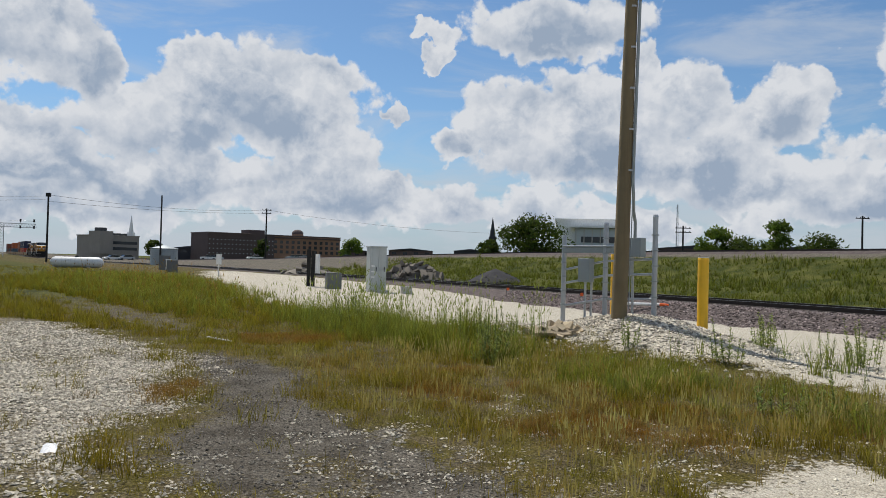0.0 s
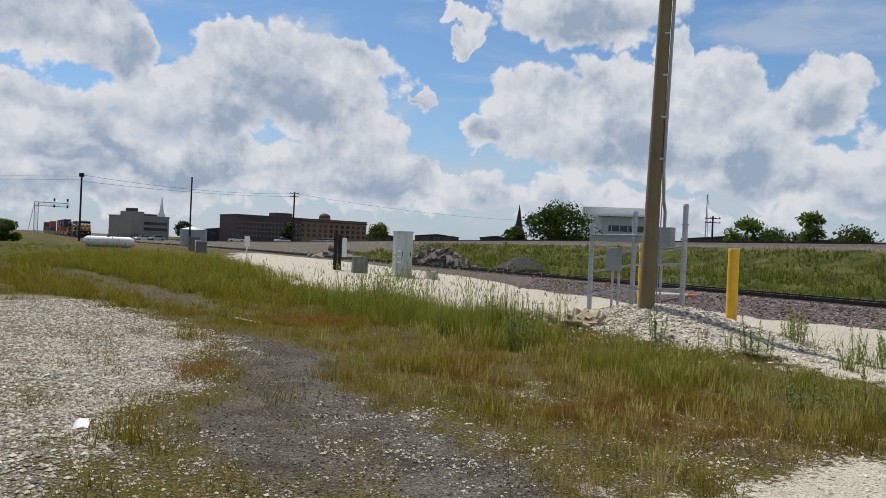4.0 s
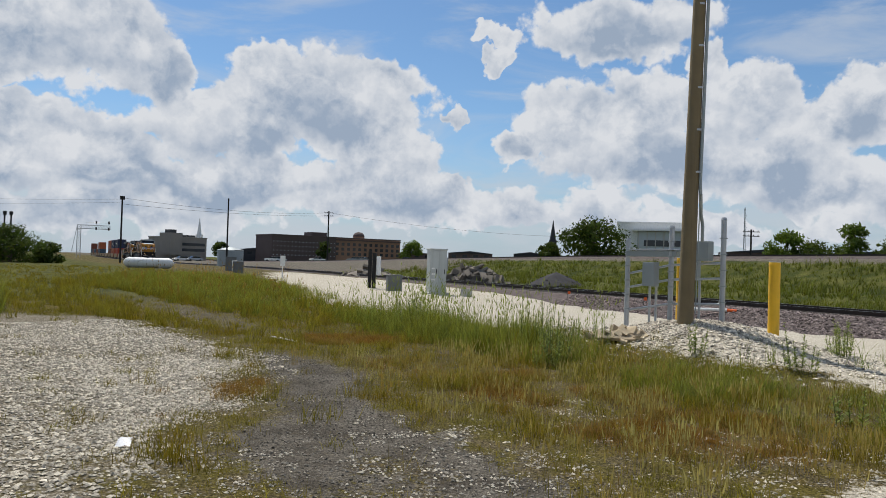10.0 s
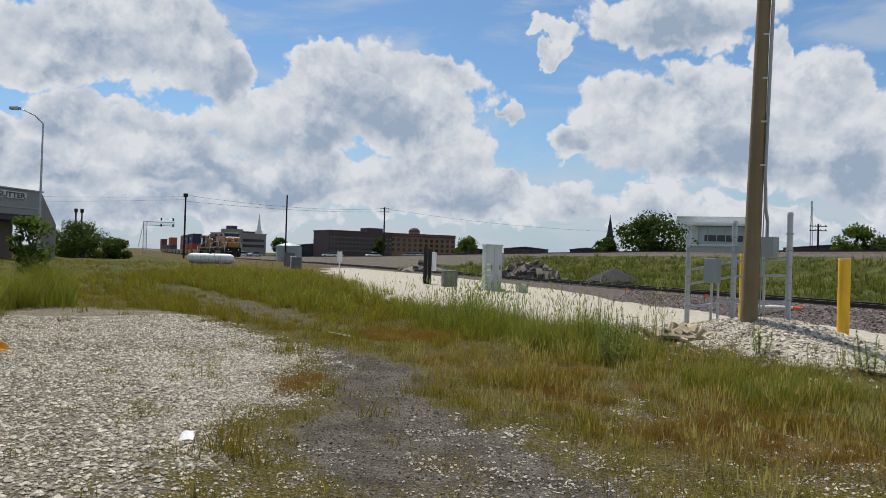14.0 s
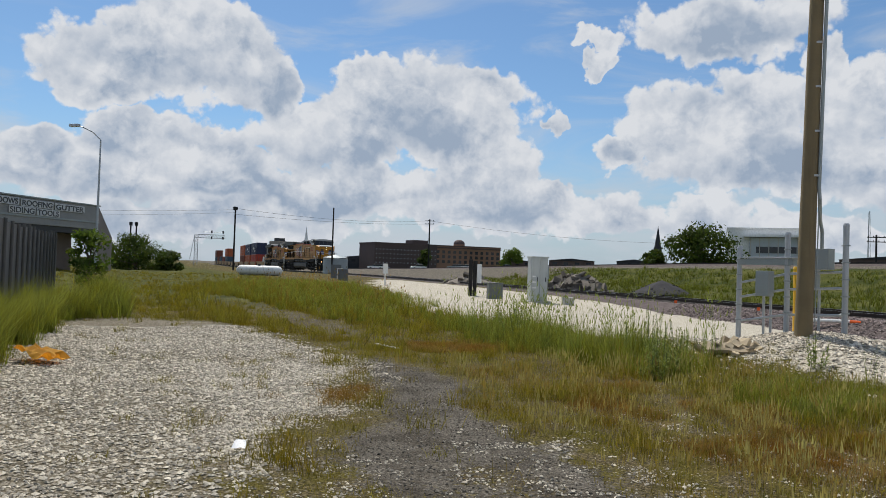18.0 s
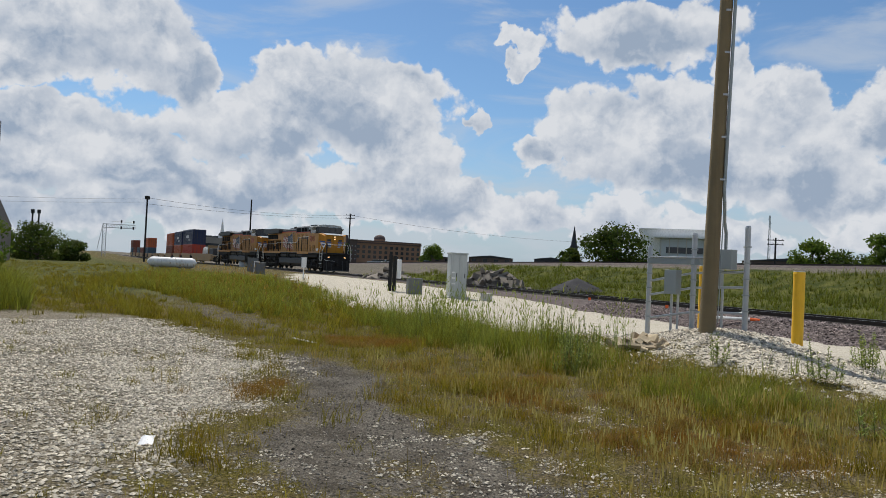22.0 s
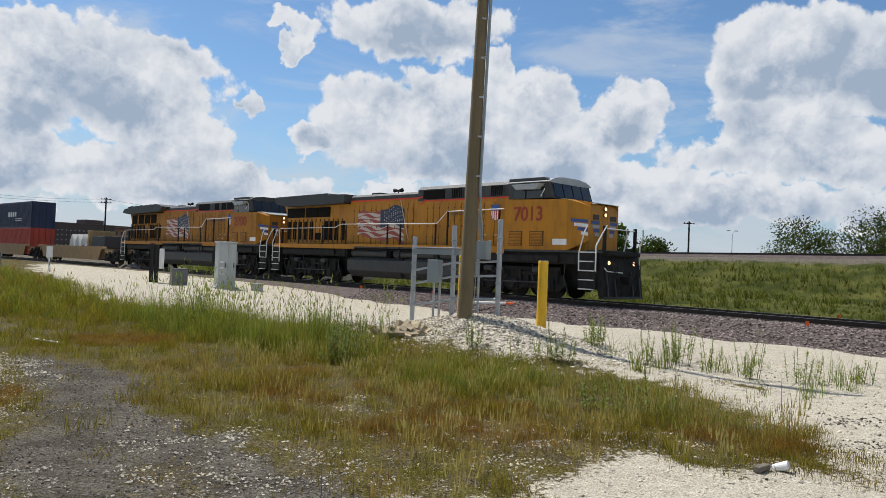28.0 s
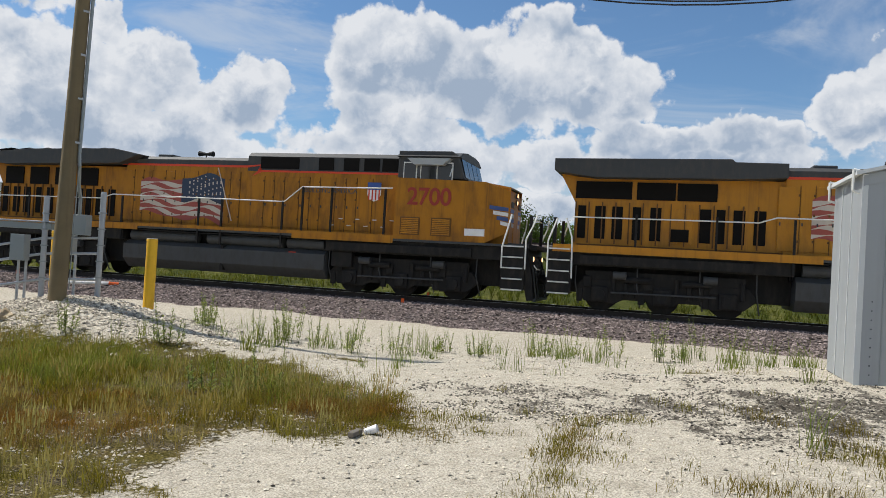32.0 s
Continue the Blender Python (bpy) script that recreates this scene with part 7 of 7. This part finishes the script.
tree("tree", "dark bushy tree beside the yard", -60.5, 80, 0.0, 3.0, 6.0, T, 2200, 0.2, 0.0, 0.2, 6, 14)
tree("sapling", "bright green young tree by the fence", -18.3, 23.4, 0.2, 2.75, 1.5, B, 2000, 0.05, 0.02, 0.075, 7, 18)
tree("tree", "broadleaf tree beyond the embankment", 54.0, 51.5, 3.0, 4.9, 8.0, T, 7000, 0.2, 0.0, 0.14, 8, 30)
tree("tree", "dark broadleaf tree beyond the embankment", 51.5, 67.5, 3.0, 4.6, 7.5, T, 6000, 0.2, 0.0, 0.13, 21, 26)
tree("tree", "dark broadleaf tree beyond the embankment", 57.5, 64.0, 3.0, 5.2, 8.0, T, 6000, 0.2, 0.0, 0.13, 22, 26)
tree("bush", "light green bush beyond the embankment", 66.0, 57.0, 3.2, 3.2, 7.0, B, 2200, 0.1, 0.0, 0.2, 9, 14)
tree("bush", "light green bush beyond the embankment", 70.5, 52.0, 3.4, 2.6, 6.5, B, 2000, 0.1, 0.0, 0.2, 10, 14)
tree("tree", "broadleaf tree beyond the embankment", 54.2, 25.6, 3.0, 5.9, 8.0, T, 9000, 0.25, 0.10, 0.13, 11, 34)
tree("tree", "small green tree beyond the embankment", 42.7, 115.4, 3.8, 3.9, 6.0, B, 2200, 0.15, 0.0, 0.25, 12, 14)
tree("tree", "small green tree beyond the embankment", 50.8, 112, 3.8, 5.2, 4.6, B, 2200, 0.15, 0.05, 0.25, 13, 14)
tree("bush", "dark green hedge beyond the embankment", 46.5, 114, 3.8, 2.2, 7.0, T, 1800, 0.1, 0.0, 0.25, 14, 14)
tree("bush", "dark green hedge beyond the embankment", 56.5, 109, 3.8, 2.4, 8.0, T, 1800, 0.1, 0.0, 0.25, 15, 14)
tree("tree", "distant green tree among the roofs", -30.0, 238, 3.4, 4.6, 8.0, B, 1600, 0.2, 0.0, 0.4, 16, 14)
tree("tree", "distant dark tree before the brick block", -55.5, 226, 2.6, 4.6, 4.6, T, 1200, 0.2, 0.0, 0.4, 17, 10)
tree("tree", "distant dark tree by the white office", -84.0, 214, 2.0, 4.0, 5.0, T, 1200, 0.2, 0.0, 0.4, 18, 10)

# tall single weeds on the road
WEEDS = ((5.3, 12.8, 0.9), (4.6, 13.4, 0.7), (3.0, 13.9, 0.6), (1.9, 14.8, 0.65), (1.4, 15.2, 0.6), (0.6, 15.3, 0.8), (-0.3, 14.7, 1.0), (-1.2, 18.4, 1.1), (-2.0, 18.8, 1.0), (2.6, 17.8, 0.9), (4.0, 14.2, 0.5), (-0.8, 16.2, 0.6), (6.2, 13.2, 0.8), (7.4, 13.0, 0.7), (8.9, 13.6, 0.9), (8.6, 13.2, 0.8), (7.2, 13.9, 0.95), (6.9, 13.4, 0.9), (9.8, 10.6, 0.7), (7.9, 10.9, 0.9), (13.4, 9.6, 1.0), (12.6, 9.2, 1.1), (12.2, 9.7, 0.9), (13.0, 8.9, 1.0), (10.6, 7.9, 1.0), (11.1, 8.4, 1.1), (10.2, 7.5, 0.8), (16.0, 8.0, 1.1), (17.5, 8.3, 1.1), (15.0, 7.4, 1.0), (5.0, 7.9, 0.5), (4.6, 8.4, 0.6))


def weed(s, n, h, seed, dense=1.0):
    rng = np.random.default_rng(seed)
    p = on_ground(s, n)
    o = empty("weed", Matrix.Translation(p), "lanky green roadside weed growing in the chips", "weed", "weeds on the road")
    bm = bmesh.new()
    vs, fs, tips = [], [], []
    for k in range(int(6 + 6 * rng.random())):
        a = rng.random() * 6.283
        r0 = 0.28 * rng.random()
        hh = h * (0.45 + 0.55 * rng.random())
        base = np.array((math.cos(a) * r0, math.sin(a) * r0, -0.05))
        tip = base + np.array((math.cos(a) * 0.16 * hh, math.sin(a) * 0.16 * hh, hh))
        rod(tuple(base), tuple(tip), 0.006, bm, 4, 0.003)
        for j in range(int(22 * dense)):
            t = 0.15 + 0.85 * rng.random()
            q = base + (tip - base) * t
            b = rng.random() * 6.283
            L = 0.09 * (1.15 - t) + 0.02
            d = np.array((math.cos(b), math.sin(b), 0.5)) * L
            e = np.array((-math.sin(b), math.cos(b), 0)) * 0.012
            i0 = len(vs)
            vs += [tuple(q), tuple(q + d * 0.5 + e), tuple(q + d), tuple(q + d * 0.5 - e)]
            fs.append((i0, i0 + 1, i0 + 2, i0 + 3))
            tips += [0.2, 0.5, 1.0, 0.5]
    tagged(part("stalk", bm, M["stalk"], o), kind="stuff")
    lv = mesh_ob("leaves", vs, fs, LEAF["weed"], o)
    at = lv.data.attributes.new("tip", "FLOAT", "POINT")
    at.data.foreach_set("value", tips)


for i, (s, n, h) in enumerate(WEEDS):
    weed(s, n, h, 40 + i, 2.0 if i > 13 else 1.0)

# ---- litter ----
def litter():
    o = empty("paper_scrap", Matrix.Translation(at_xy(-3.24, 6.14)) @ pose(0, 0, 0, 0, 0, 28) @ Matrix.Scale(0.55, 4), "crumpled white paper scrap lying on the gravel", "litter")
    bm = bmesh.new()
    g = [[bm.verts.new((i * 0.035 - 0.10 + 0.012 * j, j * 0.05 - 0.10 - 0.012 * (i - 3) ** 2 * 0.6, 0.10 + 0.022 * j + 0.010 * math.cos(i * 1.4 + j))) for j in range(5)] for i in range(7)]
    for i in range(6):
        for j in range(4):
            bm.faces.new((g[i][j], g[i + 1][j], g[i + 1][j + 1], g[i][j + 1]))
    bmesh.ops.recalc_face_normals(bm, faces=bm.faces[:])
    part("sheet", bm, M["litter"], o)
    c = at_xy(4.37, 5.64)
    o = empty("paper_cup", Matrix.Translation(c) @ pose(0, 0, 0.04, 70, 10, 40), "white paper cup lying on its side in the chips", "litter")
    part("cup", rod((0, 0, -0.06), (0, 0, 0.07), 0.032, None, 16, 0.044), M["litter"], o)
    o = empty("dead_wood", Matrix.Translation(c + Vector((-0.17, 0.02, 0.02))) @ pose(0, 0, 0, 0, 0, 30), "short pale piece of broken wood on the chips", "litter")
    part("piece", box(-0.11, 0.10, -0.035, 0.03, -0.02, 0.035, 0.012), M["rubble"], o)
    a, b = at_xy(-4.84, 15.29), at_xy(-4.23, 14.95)
    o = empty("white_lath", Matrix.Translation((a + b) / 2 + Vector((0, 0, 0.06))) @ pose(0, 0, 0, 0, 3, math.degrees(math.atan2((b - a).y, (b - a).x))), "white lath lying in the grass", "litter")
    part("lath", box(-0.36, 0.36, -0.022, 0.022, -0.012, 0.012, 0.004), M["litter"], o)
    o = empty("orange_tarp", Matrix.Translation(at_xy(-8.9, 10.25) + Vector((0, 0, 0.12))) @ pose(0, 0, 0, 0, 0, -10), "crumpled faded orange tarp at the gravel's edge", "litter")
    bm = bmesh.new()
    g = [[bm.verts.new((i * 0.09 - 0.4, j * 0.08 - 0.15, 0.10 + 0.09 * math.sin(i * 0.9 + j) * math.cos(j * 1.7) - 0.012 * i)) for j in range(6)] for i in range(10)]
    for i in range(9):
        for j in range(5):
            bm.faces.new((g[i][j], g[i + 1][j], g[i + 1][j + 1], g[i][j + 1]))
    bmesh.ops.solidify(bm, geom=bm.faces[:], thickness=0.01)
    part("cloth", bm, M["orange_tarp"], o)
    p = place(20.6, TRACK_N - 2.6, RAIL_Z - 0.30)
    o = empty("pvc_pipe", Matrix.Translation(p) @ pose(0, 0, 0, 0, 0, -20), "white plastic pipe with an orange end on the ballast", "pipe")
    part("tube", rod((-0.7, 0, 0), (0.7, 0, 0.02), 0.06, None, 10), M["white"], o)
    part("orange_end", rod((0.7, 0, 0.02), (1.05, 0, 0.0), 0.062, None, 10), M["flagging"], o)
    for s, n in ((24.5, 23.3), (9.0, 28.9), (8.2, 23.6), (30.0, 23.4)):
        q = place(s, n, RAIL_Z - 0.45 if n < 25 else ground_z(s, n))
        o = empty("marker_flag", Matrix.Translation(q), "small orange marking flag on a wire", "flag", "marking flags")
        part("wire", rod((0, 0, -0.1), (0, 0, 0.42), 0.008, None, 5), M["dark"], o)
        part("cloth", box(0.0, 0.14, -0.004, 0.004, 0.28, 0.42), M["flagging"], o)


litter()


def concrete_beams():
    """Pale concrete beams stacked on the slope of the embankment."""
    c = on_ground(BEAMS_S, 45.0)
    o = empty("concrete_beams", Matrix.Translation(c) @ pose(0, 0, 0, 0, 0, math.degrees(TH) + 90), "pale concrete beams stacked on the embankment", "concrete beams")
    for i, (x0, x1, dy) in enumerate(((-1.6, 1.5, 0.0), (-1.5, 1.6, 0.12), (-1.4, 1.5, 0.04))):
        part("beam", box(x0, x1, -0.4 + dy, 0.4 + dy, -0.25 + 0.36 * i, 0.08 + 0.36 * i, 0.03), M["concrete"], o)


BEAMS_S = -8.3
concrete_beams()


# ---- the far line on the embankment ----
def far_line():
    ss = [-120 + 10 * i for i in range(44)]
    verts, faces = [], []
    prof = [(-3.2, -0.35), (-2.0, 0.0), (2.0, 0.0), (3.2, -0.35)]
    for s in ss:
        top = bank_top(s) + line_drop(s) + 0.12
        for dn, dz in prof:
            verts.append(tuple(place(s, 50.5 + dn, top + dz)))
    for i in range(len(ss) - 1):
        for j in range(3):
            faces.append((i * 4 + j, i * 4 + j + 1, (i + 1) * 4 + j + 1, (i + 1) * 4 + j))
    b2 = mesh_ob("far_ballast", verts, faces, M["ballast"])
    tagged(b2, "grey stone ballast along the top of the embankment", "ballast", kind="structure")
    for side in (-0.75, 0.75):
        verts, faces = [], []
        for s in ss:
            top = bank_top(s) + line_drop(s) + 0.12
            for dn, dz in ((-0.06, 0), (-0.06, 0.17), (0.06, 0.17), (0.06, 0)):
                verts.append(tuple(place(s, 50.5 + side + dn, top + dz)))
        for i in range(len(ss) - 1):
            for j in range(4):
                faces.append((i * 4 + j, i * 4 + (j + 1) % 4, (i + 1) * 4 + (j + 1) % 4, (i + 1) * 4 + j))
        tagged(mesh_ob("far_rail", verts, faces, M["rail"]), "dark steel rail on the embankment", "rail", "rails of the far line", "structure")


far_line()


def motions():
    for ob, behind in TRAIN:
        walk(ob, [(t, vehicle_pose(s + behind)) for t, s in NOSE_S])


motions()
